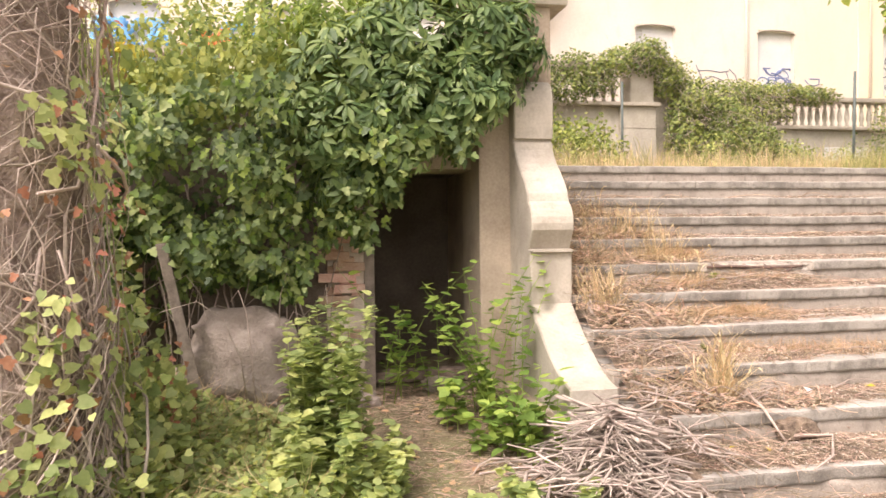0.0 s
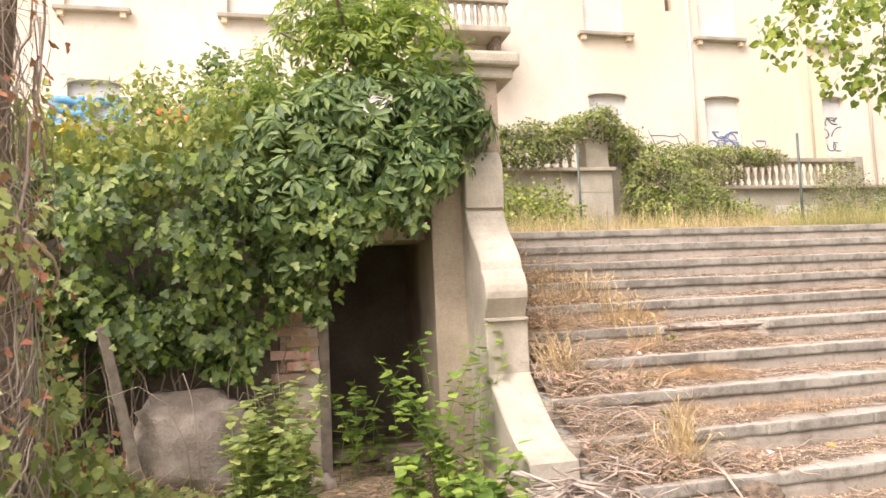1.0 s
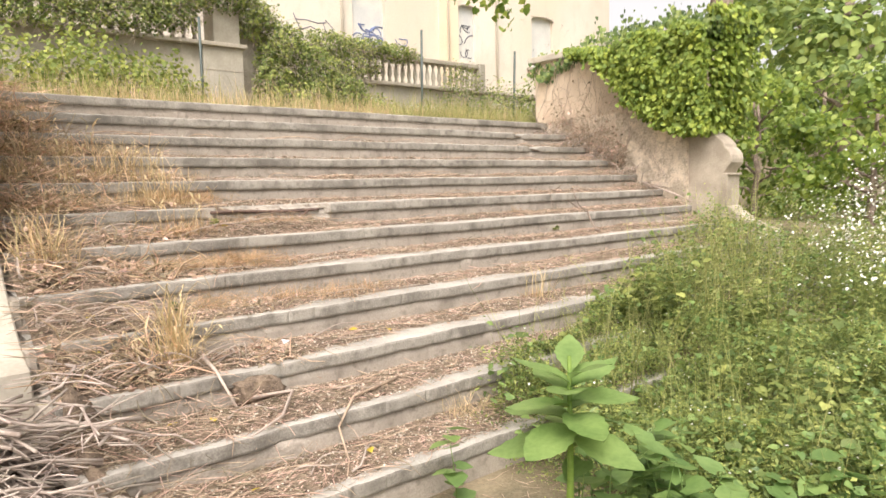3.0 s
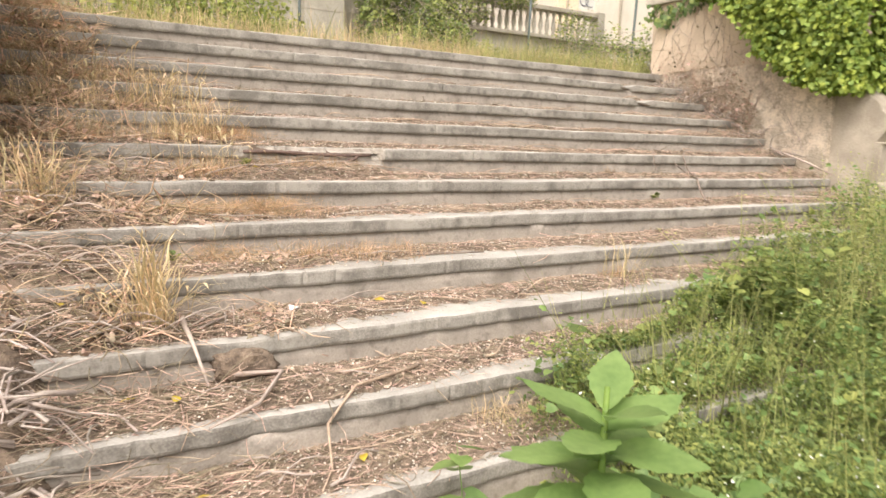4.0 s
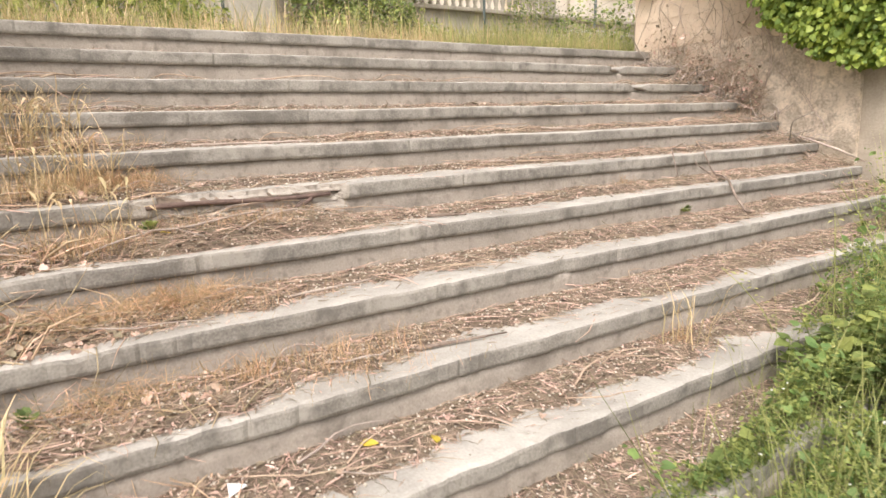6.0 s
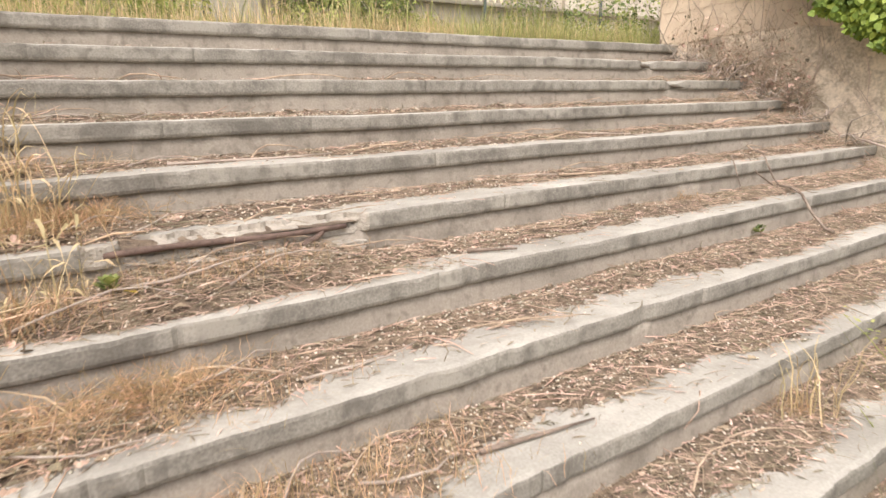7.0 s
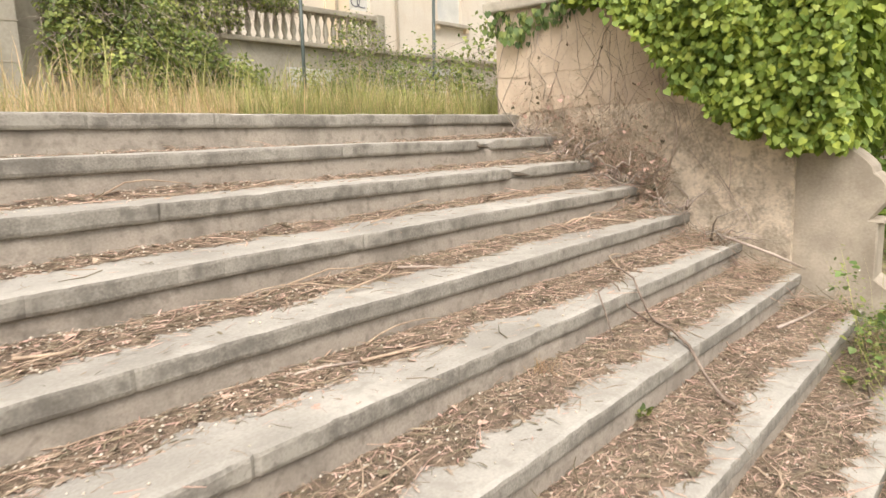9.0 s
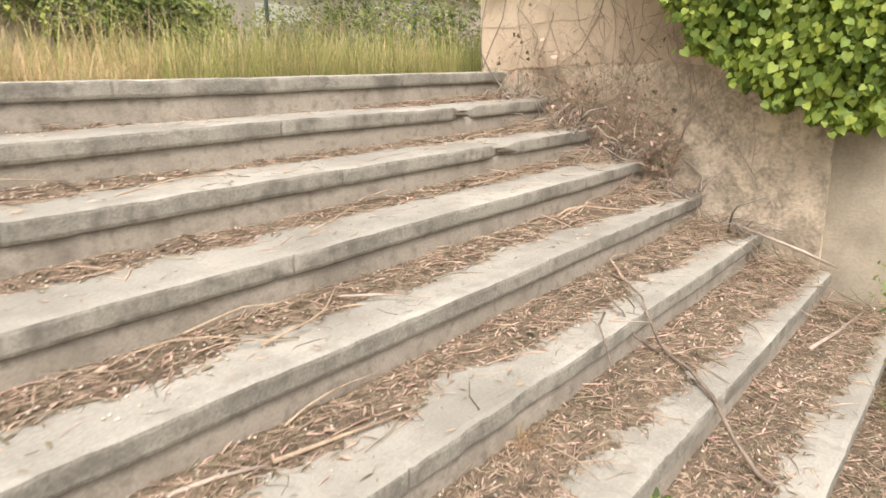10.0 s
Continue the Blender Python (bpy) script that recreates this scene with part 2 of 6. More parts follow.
# ---- mesh helpers ----
def mesh_of(name, verts, faces, material, smooth_faces=False):
    me = bpy.data.meshes.new(name)
    me.from_pydata([tuple(v) for v in verts], [], faces)
    me.materials.append(material)
    if smooth_faces:
        me.polygons.foreach_set("use_smooth", [True] * len(me.polygons))
    me.update()
    return me


def part(name, me, parent=None, label="", material=None):
    """Links a mesh, or a bmesh with a material, as one object under parent."""
    if isinstance(me, bmesh.types.BMesh):
        bm, me = me, bpy.data.meshes.new(name)
        bm.to_mesh(me)
        bm.free()
        me.materials.append(material)
    ob = new(name, me)
    if parent is not None:
        ob.parent = parent
    if label:
        tagged(ob, label)
    return ob


def thing(name, label, category, at=(0, 0, 0), group="", kind=""):
    return tagged(new(name), label, category, group, kind) if at == (0, 0, 0) else placed(tagged(new(name), label, category, group, kind), at)


def placed(ob, at):
    ob.location = at
    return ob


def block(x0, x1, y0, y1, z0, z1, bevel=0.01, rough_edges=0.0):
    bm = bmesh.new()
    bmesh.ops.create_cube(bm, size=1.0)
    for v in bm.verts:
        v.co = Vector(((x0 + x1) / 2 + v.co.x * (x1 - x0), (y0 + y1) / 2 + v.co.y * (y1 - y0), (z0 + z1) / 2 + v.co.z * (z1 - z0)))
    if bevel:
        bmesh.ops.bevel(bm, geom=bm.edges[:], offset=bevel, segments=2, affect="EDGES", profile=0.6)
    if rough_edges:
        for v in bm.verts:
            v.co += Vector((fbm(v.co.x * 9, v.co.y * 9, v.co.z * 9), fbm(v.co.y * 9, v.co.z * 9, v.co.x * 9 + 4),
                            fbm(v.co.z * 9, v.co.x * 9, 7 + v.co.y * 9))) * rough_edges
    return bm


def extruded(name, profile, x0, x1, material):
    """A closed outline in y and z, extruded along x."""
    n = len(profile)
    verts = [(x0, y, z) for y, z in profile] + [(x1, y, z) for y, z in profile]
    faces = [(i, (i + 1) % n, n + (i + 1) % n, n + i) for i in range(n)] + [tuple(reversed(range(n))), tuple(range(n, 2 * n))]
    me = mesh_of(name, verts, faces, material)
    bm = bmesh.new()
    bm.from_mesh(me)
    bmesh.ops.recalc_face_normals(bm, faces=bm.faces[:])
    ends = [e for e in bm.edges if any(len(f.verts) > 4 for f in e.link_faces)]
    bmesh.ops.bevel(bm, geom=ends, offset=0.008, segments=1, affect="EDGES")
    bm.to_mesh(me)
    bm.free()
    return me


def tube_arrays(points, radii, sides=6):
    """A round rod along points, with a radius for each."""
    verts, faces = [], []
    n = len(points)
    for i, p in enumerate(points):
        p = Vector(p)
        d = (Vector(points[min(i + 1, n - 1)]) - Vector(points[max(i - 1, 0)])).normalized()
        a = d.cross(Vector((0.31, 0.17, 0.93))).normalized()
        b = d.cross(a)
        for s in range(sides):
            w = 2 * math.pi * s / sides
            verts.append(p + (a * math.cos(w) + b * math.sin(w)) * radii[i])
    for i in range(n - 1):
        for s in range(sides):
            a, b = i * sides + s, i * sides + (s + 1) % sides
            faces.append((a, b, b + sides, a + sides))
    faces.append(tuple(reversed(range(sides))))
    faces.append(tuple(range((n - 1) * sides, n * sides)))
    return verts, faces


def tubes(name, rods, material, sides=6):
    verts, faces = [], []
    for points, radii in rods:
        v, f = tube_arrays(points, radii, sides)
        o = len(verts)
        verts += v
        faces += [tuple(i + o for i in q) for q in f]
    return mesh_of(name, verts, faces, material, True)


def lathe(profile, sides=8):
    """Outline of radius and height, turned about z."""
    verts = [(r * math.cos(2 * math.pi * s / sides), r * math.sin(2 * math.pi * s / sides), z) for r, z in profile for s in range(sides)]
    faces = [(i * sides + s, i * sides + (s + 1) % sides, (i + 1) * sides + (s + 1) % sides, (i + 1) * sides + s)
             for i in range(len(profile) - 1) for s in range(sides)]
    return verts, faces


# leaf outlines: the stalk at the origin, the tip along +x, the upper side +z
LANCE = (np.array([(0, 0, 0), (0.3, 0.17, 0.03), (0.65, 0.14, 0.0), (1, 0, -0.12), (0.65, -0.14, 0.0), (0.3, -0.17, 0.03), (0.35, 0, -0.03), (0.68, 0, -0.05)]),
         [(0, 6, 1), (1, 6, 7, 2), (2, 7, 3), (0, 5, 6), (5, 4, 7, 6), (4, 3, 7)])
IVY = (np.array([(0, 0, 0), (-0.14, 0.3, 0.02), (0.22, 0.5, 0.03), (0.55, 0.36, 0.0), (0.95, 0, -0.12), (0.55, -0.36, 0.0), (0.22, -0.5, 0.03), (-0.14, -0.3, 0.02), (0.35, 0, -0.06)]),
       [(0, 8, 2, 1), (8, 3, 2), (8, 4, 3), (8, 5, 4), (8, 6, 5), (0, 7, 6, 8)])
LOBED = (np.array([(0, 0, 0), (-0.1, 0.24, 0.02), (0.16, 0.5, 0.04), (0.36, 0.24, 0.0), (0.62, 0.34, 0.0), (1.05, 0, -0.14), (0.62, -0.34, 0.0), (0.36, -0.24, 0.0), (0.16, -0.5, 0.04), (-0.1, -0.24, 0.02), (0.35, 0, -0.06)]),
         [(0, 10, 2, 1), (10, 3, 2), (10, 4, 3), (10, 5, 4), (10, 6, 5), (10, 7, 6), (10, 8, 7), (0, 9, 8, 10)])
ROUND = (np.array([(0, 0, 0), (0.25, 0.33, 0.05), (0.7, 0.3, 0.02), (1, 0, -0.08), (0.7, -0.3, 0.02), (0.25, -0.33, 0.05), (0.5, 0, -0.04)]),
         [(0, 6, 1), (1, 6, 2), (2, 6, 3), (3, 6, 4), (4, 6, 5), (5, 6, 0)])
OVATE = (np.array([(0, 0, 0), (0.1, 0.06, 0.01), (0.25, 0.17, 0.03), (0.45, 0.22, 0.03), (0.65, 0.19, 0.0), (0.85, 0.1, -0.06), (1, 0, -0.13), (0.85, -0.1, -0.06), (0.65, -0.19, 0.0), (0.45, -0.22, 0.03), (0.25, -0.17, 0.03), (0.1, -0.06, 0.01),
                   (0.25, 0, -0.015), (0.45, 0, -0.02), (0.65, 0, -0.045), (0.85, 0, -0.085)]),
         [(0, 12, 2, 1), (12, 13, 3, 2), (13, 14, 4, 3), (14, 15, 5, 4), (15, 6, 5), (0, 11, 10, 12), (12, 10, 9, 13), (13, 9, 8, 14), (14, 8, 7, 15), (15, 7, 6)])
_rim = [(0.04 + 0.96 * i / 12, (0.215 * math.sin(math.pi * (0.04 + 0.96 * i / 12) ** 0.95) + 0.012) * (1.0 if i % 2 else 0.9) if i < 12 else 0.0) for i in range(13)]
TOOTHED = (np.array([(0, 0, 0)] + [(x, 0, -0.02 - 0.14 * x * x) for x, _ in _rim] + [(x, w, 0.035 * math.sin(6 * x) + 0.05 * w - 0.14 * x * x) for x, w in _rim] + [(x, -w, 0.035 * math.sin(5 * x + 1) + 0.05 * w - 0.14 * x * x) for x, w in _rim]),
           [(0, 1, 14), (0, 27, 1)] + [(1 + i, 2 + i, 15 + i, 14 + i) for i in range(12)] + [(1 + i, 27 + i, 28 + i, 2 + i) for i in range(12)])
SMALL = (np.array([(0, 0, 0), (0.45, 0.27, 0.05), (1, 0, -0.08), (0.45, -0.27, 0.05)]), [(0, 2, 1), (0, 3, 2)])
BLADE = (np.array([(0, 0.012, 0), (0, -0.012, 0), (0.38, 0.011, 0.07), (0.38, -0.011, 0.07), (0.74, 0.007, 0.0), (0.74, -0.007, 0.0), (0.95, 0, -0.22)]),
         [(0, 1, 3, 2), (2, 3, 5, 4), (4, 5, 6)])
CRINKLE = (np.array([(0, 0.011, 0), (0, -0.011, 0), (0.25, 0.04, 0.05), (0.25, 0.02, 0.05), (0.48, 0.0, 0.02), (0.48, -0.02, 0.02), (0.66, 0.05, 0.0), (0.66, 0.035, 0.0), (0.78, 0.10, -0.12), (0.78, 0.09, -0.12), (0.76, 0.16, -0.28)]),
           [(0, 1, 3, 2), (2, 3, 5, 4), (4, 5, 7, 6), (6, 7, 9, 8), (8, 9, 10)])
PLUME = (np.array([(0, 0.006, 0), (0, -0.006, 0), (0.4, 0.02, 0.03), (0.4, 0.01, 0.03), (0.7, 0.035, 0.0), (0.7, 0.027, 0.0), (0.8, 0.06, -0.05), (0.8, 0.02, -0.05), (0.88, 0.09, -0.13), (0.87, 0.05, -0.13), (0.86, 0.1, -0.25)]),
         [(0, 1, 3, 2), (2, 3, 5, 4), (4, 5, 7, 6), (6, 7, 9, 8), (8, 9, 10)])
TWIG = (np.array([(0, 0.02, -0.01), (0, -0.02, -0.01), (0, 0, 0.022), (0.5, 0.17, -0.01), (0.5, 0.13, -0.01), (0.5, 0.15, 0.024), (1, 0.012, 0.0), (1, -0.012, 0.0), (1, 0, 0.012)]),
        [(0, 1, 4, 3), (1, 2, 5, 4), (2, 0, 3, 5), (3, 4, 7, 6), (4, 5, 8, 7), (5, 3, 6, 8)])
FLAKE = (np.array([(0, 0.05, 0), (0, -0.05, 0), (0.34, 0.11, 0.04), (0.34, -0.06, 0.05), (0.7, 0.09, 0.03), (0.7, -0.04, 0.045), (1, 0.06, -0.02), (1, 0.03, -0.02)]),
         [(0, 1, 3, 2), (2, 3, 5, 4), (4, 5, 7, 6)])
CHIP = (np.array([(0.5, 0, 0), (0, 0.42, 0), (-0.45, 0.1, 0), (0, -0.5, 0), (0.05, 0, 0.32), (0, 0, -0.3)]),
        [(0, 1, 4), (1, 2, 4), (2, 3, 4), (3, 0, 4), (1, 0, 5), (2, 1, 5), (3, 2, 5), (0, 3, 5)])


def frames_of(direction, normal):
    """Turns of leaves whose tips point along direction, with the upper side towards normal."""
    d = direction / np.linalg.norm(direction, axis=1, keepdims=True)
    n = normal - d * np.sum(normal * d, axis=1, keepdims=True)
    n /= np.linalg.norm(n, axis=1, keepdims=True) + 1e-9
    return np.stack([d, np.cross(n, d), n], axis=2)


def scatter(name, template, places, turns, sizes, material, widths=None):
    """Many small pieces, each its own island, joined into one mesh."""
    tv, tf = template
    n, k = len(places), len(tv)
    sizes = np.asarray(sizes, float).reshape(-1, 1, 1) * np.ones((n, 1, 1))
    local = tv[None] * sizes
    if widths is not None:
        local[:, :, 1:] *= np.asarray(widths, float).reshape(-1, 1, 1)
    verts = np.einsum("nij,nkj->nki", turns, local) + places[:, None, :]
    me = bpy.data.meshes.new(name)
    me.vertices.add(n * k)
    me.vertices.foreach_set("co", verts.reshape(-1).astype(np.float32))
    loops = np.concatenate([np.array(f) for f in tf])
    lens = np.array([len(f) for f in tf])
    all_loops = (loops[None] + (np.arange(n) * k)[:, None]).reshape(-1)
    all_lens = np.tile(lens, n)
    me.loops.add(len(all_loops))
    me.loops.foreach_set("vertex_index", all_loops.astype(np.int32))
    me.polygons.add(len(all_lens))
    me.polygons.foreach_set("loop_start", np.concatenate([[0], np.cumsum(all_lens)[:-1]]).astype(np.int32))
    me.polygons.foreach_set("loop_total", all_lens.astype(np.int32))
    me.update(calc_edges=True)
    me.materials.append(material)
    return me


def unit(n):
    v = rng.normal(size=(n, 3))
    return v / np.linalg.norm(v, axis=1, keepdims=True)


# ---- ground: one sheet to the horizon ----
def ground_sheet():
    xs = np.concatenate([[-600, -200, -80, -40, -20], np.linspace(-8, 14, 111), [20, 40, 80, 200, 600]])
    ys = np.concatenate([[-600, -200, -80, -30, -12], np.linspace(-5, 7, 61), [9, 14, 40, 100, 300, 900]])
    verts = [(x, y, ground_z(x, y)) for y in ys for x in xs]
    w = len(xs)
    faces = [(j * w + i, j * w + i + 1, (j + 1) * w + i + 1, (j + 1) * w + i) for j in range(len(ys) - 1) for i in range(w - 1)]
    tagged(new("ground", mesh_of("ground", verts, faces, M_GROUND, True)), "bare brown earth with patches of low weeds", "ground", kind="structure")


ground_sheet()


# ---- the stair ----
def chipped(k, x):
    """How far the nose of step k has broken away at x: back, down."""
    back, down = 0.0, 0.0
    if k == 5:
        u = smooth(3.46, 3.58, x) * (1 - smooth(4.24, 4.30, x))
        back, down = 0.08 * u, 0.0
    for kk, xc, half in ((1, 7.62, 0.11), (2, 7.5, 0.13)):
        if k == kk:
            u = max(0.0, 1 - abs(x - xc) / half)
            back, down = 0.035 * u, 0.034 * u
    if k == 7:
        u = max(0.0, 1 - abs(x - 5.0) / 0.1)
        back += 0.018 * u
    for j in range(4):
        # butt joints between the cast lengths
        if abs(x - (X_L + 0.9 + 1.53 * j + 0.6 * math.sin(k * 2.7 + j * 1.9))) < 0.008:
            back += 0.006
    back += 0.016 * max(0.0, fbm(x * 9, k * 6.1) - 0.28)
    if k >= 8:
        back += 0.02 * max(0.0, fbm(x * 1.7, k * 3.1)) + (0.02 * max(0.0, fbm(x * 6, k)) if k >= 9 else 0)
    return back, down


def tread_mesh(k):
    """A slab with a worn, rounded nose; its outline is swept along x with wear that varies."""
    y, z = step_y(k), step_z(k)
    depth = GOING + 0.05 if k else 0.42
    verts, faces = [], []
    count = 420
    for i in range(count + 1):
        x = X_L + (X_R - X_L) * i / count
        b, d = chipped(k, x)
        wear = 0.006 + 0.004 * fbm(x * 4, k * 1.7) + 0.005 * max(0.0, fbm(x * 14, k * 2.3))
        sag = 0.006 * fbm(x * 0.7, k * 5.0) + 0.002 * fbm(x * 5, k)
        f = y + b + 0.004 * fbm(x * 1.1, 8 + k) + 0.003 * fbm(x * 12, k + 3)
        top = z + sag
        ring = [(y + depth, top), (f + 0.035, top - d * 0.4), (f + 0.012 + wear, top - 0.001 - d), (f + wear * 0.35, top - wear * 0.8 - d),
                (f, top - wear * 1.6 - 0.004 - d), (f + 0.002, top - 0.054), (f + 0.006, top - 0.064), (f + 0.014, top - THICK), (y + depth, top - THICK)]
        if k == 5 and b > 0.03:
            edge = y + 0.10 + 0.045 * fbm(x * 5, 3.0) + 0.02 * fbm(x * 25, 6.0)
            ring = [(y + depth, top), (edge + 0.02, top), (edge, top - 0.003), (edge - 0.006, top - 0.022), (edge - 0.035, top - 0.034), (y + 0.03, top - 0.05), (y + 0.026, top - 0.06), (y + 0.022, top - THICK), (y + depth, top - THICK)]
            ring = [(p + 0.012 * fbm(x * 21, j * 3.0), q + (0.014 * fbm(x * 23, j * 5.0) if 2 < j < 6 else 0)) for j, (p, q) in enumerate(ring)]
        verts += [(x, a, c) for a, c in ring]
    n = 9
    for i in range(count):
        for j in range(n - 1):
            a = i * n + j
            faces.append((a, a + n, a + n + 1, a + 1))
    faces += [tuple(range(n)), tuple(reversed(range(count * n, count * n + n)))]
    me = mesh_of("tread", verts, faces, M_CONC)
    me.materials.append(M_NOSE)
    me.materials.append(M_CHIPPED)
    me.polygons.foreach_set("material_index", [(2 if k == 5 and 3.4 < X_L + (X_R - X_L) * (i // (n - 1)) / count < 4.3 and i % (n - 1) in (2, 3, 4, 5, 6) else 1) if i < count * (n - 1) and i % (n - 1) in (2, 3, 4, 5, 6) and (i % (n - 1) > 2 or k == 5 and 3.4 < X_L + (X_R - X_L) * (i // (n - 1)) / count < 4.3) else 0 for i in range(len(faces))])
    return me


def riser_mesh(k):
    """The upright under a nose, set back, with a slightly uneven face."""
    y, z = step_y(k) + OVER, step_z(k) - THICK + 0.004
    count = 60
    verts, faces = [], []
    for i in range(count + 1):
        x = X_L + (X_R - X_L) * i / count
        u = 0.004 * fbm(x * 2, k * 4.0) + 0.003 * fbm(x * 9, k)
        verts += [(x, y + u, z), (x, y + u * 1.4, z - 0.045), (x, y + u * 0.5 - 0.004, z - RISE - 0.01), (x, y + 0.1, z)]
    for i in range(count):
        for j in range(2):
            a = i * 4 + j
            faces.append((a, a + 1, a + 5, a + 4))
        a = i * 4
        faces.append((a + 3, a, a + 4, a + 7))
    return mesh_of("riser", verts, faces, M_RISER, True)


stair = thing("stone_stair", "wide weathered concrete garden stair strewn with dry litter", "stair")
for k in range(STEPS):
    part("tread", tread_mesh(k), stair, "pale concrete tread slab with a chipped nose" if k == 5 else "")
    part("riser", riser_mesh(k), stair)
for a, b in (((3.46, 0.004, -0.03), (4.22, 0.016, -0.042)), ((4.05, -0.012, -0.085), (4.13, 0.014, -0.05))):
    bar = [tuple(Vector(a).lerp(Vector(b), u) + Vector((0, step_y(5) + 0.004 * math.sin(5 * u), step_z(5) + 0.004 * math.sin(7 * u)))) for u in np.linspace(0, 1, 9)]
    part("rusted_bar", tubes("rusted_bar", [(bar, [0.009 + 0.0016 * (i % 2) for i in range(9)])], M_RUST, 8), stair, "rusted steel bar laid bare in the broken nose")
# dark rods added in the chipped noses in place of the cracks' shade
for k, xc, wide in ((1, 7.58, 0.075), (2, 7.52, 0.09)):
    part("crack", tubes("crack", [([(xc + wide * u, step_y(k) + 0.006 + 0.012 * (1 - abs(u)), step_z(k) - 0.046 - 0.008 * u) for u in (-1, -0.6, -0.2, 0.2, 0.6, 1)], [0.001, 0.009, 0.013, 0.011, 0.007, 0.001])], M_SHADEIN, 6), stair, "dark rod standing in for the shade in a crack of the nose")
part("core", block(X_L, X_R, 2.7, 6.4, -0.2, 0.05, 0), stair, material=M_RISER)


# ---- terrace behind the stair ----
def terrace_sheet():
    xs, ys = np.linspace(-24, 40, 129), np.linspace(Y_TOP + 0.36, 13.2, 28)
    verts = [(x, y, 2.035 + 0.05 * fbm(x, y) * smooth(6.5, 7.2, y) + 0.16 * smooth(8, 12, y)) for y in ys for x in xs]
    w = len(xs)
    faces = [(j * w + i, j * w + i + 1, (j + 1) * w + i + 1, (j + 1) * w + i) for j in range(len(ys) - 1) for i in range(w - 1)]
    tagged(new("terrace_ground", mesh_of("terrace_ground", verts, faces, M_GROUND, True)), "earth terrace overgrown with dry grass", "ground", kind="structure")


terrace_sheet()
for name, x0, x1 in (("retaining_wall_west", -24, 0.72), ("retaining_wall_east", 8.82, 40)):
    tagged(part(name, block(x0, x1, 6.2, 6.5, -0.2, 2.05, 0.01), material=M_PIER), "plastered retaining wall of the terrace", "wall", kind="structure")


# ---- the end pillar and cheek wall, and the wall opposite ----
def console_profile(foot_y, foot_z, ledge_y, ledge_z, roll_r, top_y, groove_z, top_z, back_y, base_z):
    """Sloping foot, upright block, ledge, roll, and an S-shaped neck, seen from the side."""
    p = [(back_y, base_z), (foot_y - 0.03, base_z), (foot_y - 0.02, foot_z)]
    block_y, block_z = ledge_y + 0.03, ledge_z - 0.33
    for i in range(1, 8):
        u = i / 8
        p.append((foot_y - 0.02 + (block_y - foot_y + 0.02) * (u ** 0.8), foot_z + (block_z - foot_z) * (u ** 1.25)))
    p += [(block_y, block_z), (block_y, ledge_z - 0.02), (ledge_y, ledge_z - 0.015), (ledge_y, ledge_z), (ledge_y + 0.07, ledge_z + 0.004)]
    cy, cz = ledge_y + roll_r - 0.01, ledge_z + roll_r + 0.004
    for i in range(0, 6):
        w = radians(-75 - i * 15)
        p.append((cy + roll_r * math.sin(w), cz - roll_r * math.cos(w)))
    ny, nz = p[-1]
    for i in range(1, 9):
        u = i / 8
        p.append((ny + (top_y - ny) * smooth(0, 1, u), nz + (groove_z - 0.012 - nz) * u))
    p += [(top_y + 0.02, groove_z - 0.008), (top_y + 0.02, groove_z + 0.008), (top_y - 0.01, groove_z + 0.012), (top_y - 0.02, groove_z + 0.22)]
    for i in range(1, 6):
        u = i / 5
        p.append((top_y - 0.02 + 0.12 * u * u, groove_z + 0.22 + (top_z - groove_z - 0.22) * math.sin(u * math.pi / 2)))
    p.append((back_y, top_z))
    return p


side = [(6.4, -0.1), (step_y(11) + 0.02, -0.1)]
for k in range(STEPS - 1, -1, -1):
    side += [(step_y(k) + 0.02, step_z(k) - 0.015), (step_y(k - 1) + 0.02 if k else 6.4, step_z(k) - 0.015)]
part("stringer", extruded("stringer", side, X_L - 0.03, X_L + 0.012, M_RISER), stair)
pillar = thing("gate_pillar", "tall cast-stone pillar with a scrolled console foot and moulded cap", "pillar")
part("console", extruded("console", console_profile(3.40, 0.60, 4.0, 1.312, 0.155, 4.36, 2.017, 2.42, 4.5, 0.1), 2.05, 2.315, M_PILLAR), pillar, "pale scroll-shaped stone console")
part("shaft", block(1.84, 2.345, 4.46, 5.0, -0.1, 2.93, 0.012, 0.004), pillar, "brown-stained plaster shaft", M_PIER)
part("plinth", block(1.97, 2.32, 3.36, 4.5, -0.1, 0.42, 0.015, 0.005), pillar, material=M_PIER)
part("cap", block(1.84, 2.49, 4.36, 5.1, 3.0, 3.1, 0.025, 0.006), pillar, material=M_PILLAR)
part("moulding", block(1.88, 2.45, 4.41, 5.05, 2.925, 3.003, 0.02, 0.004), pillar, material=M_PILLAR)
cheek = thing("cheek_wall_west", "brown-stained plaster cheek wall beside the stair", "wall", kind="structure")
part("wall_body", block(1.9, 2.25, 4.997, 6.5, -0.1, 2.55, 0.012), cheek, material=M_PIER)

right = thing("cheek_wall_east", "pinkish plaster cheek wall beside the stair, half under ivy", "wall", kind="structure")


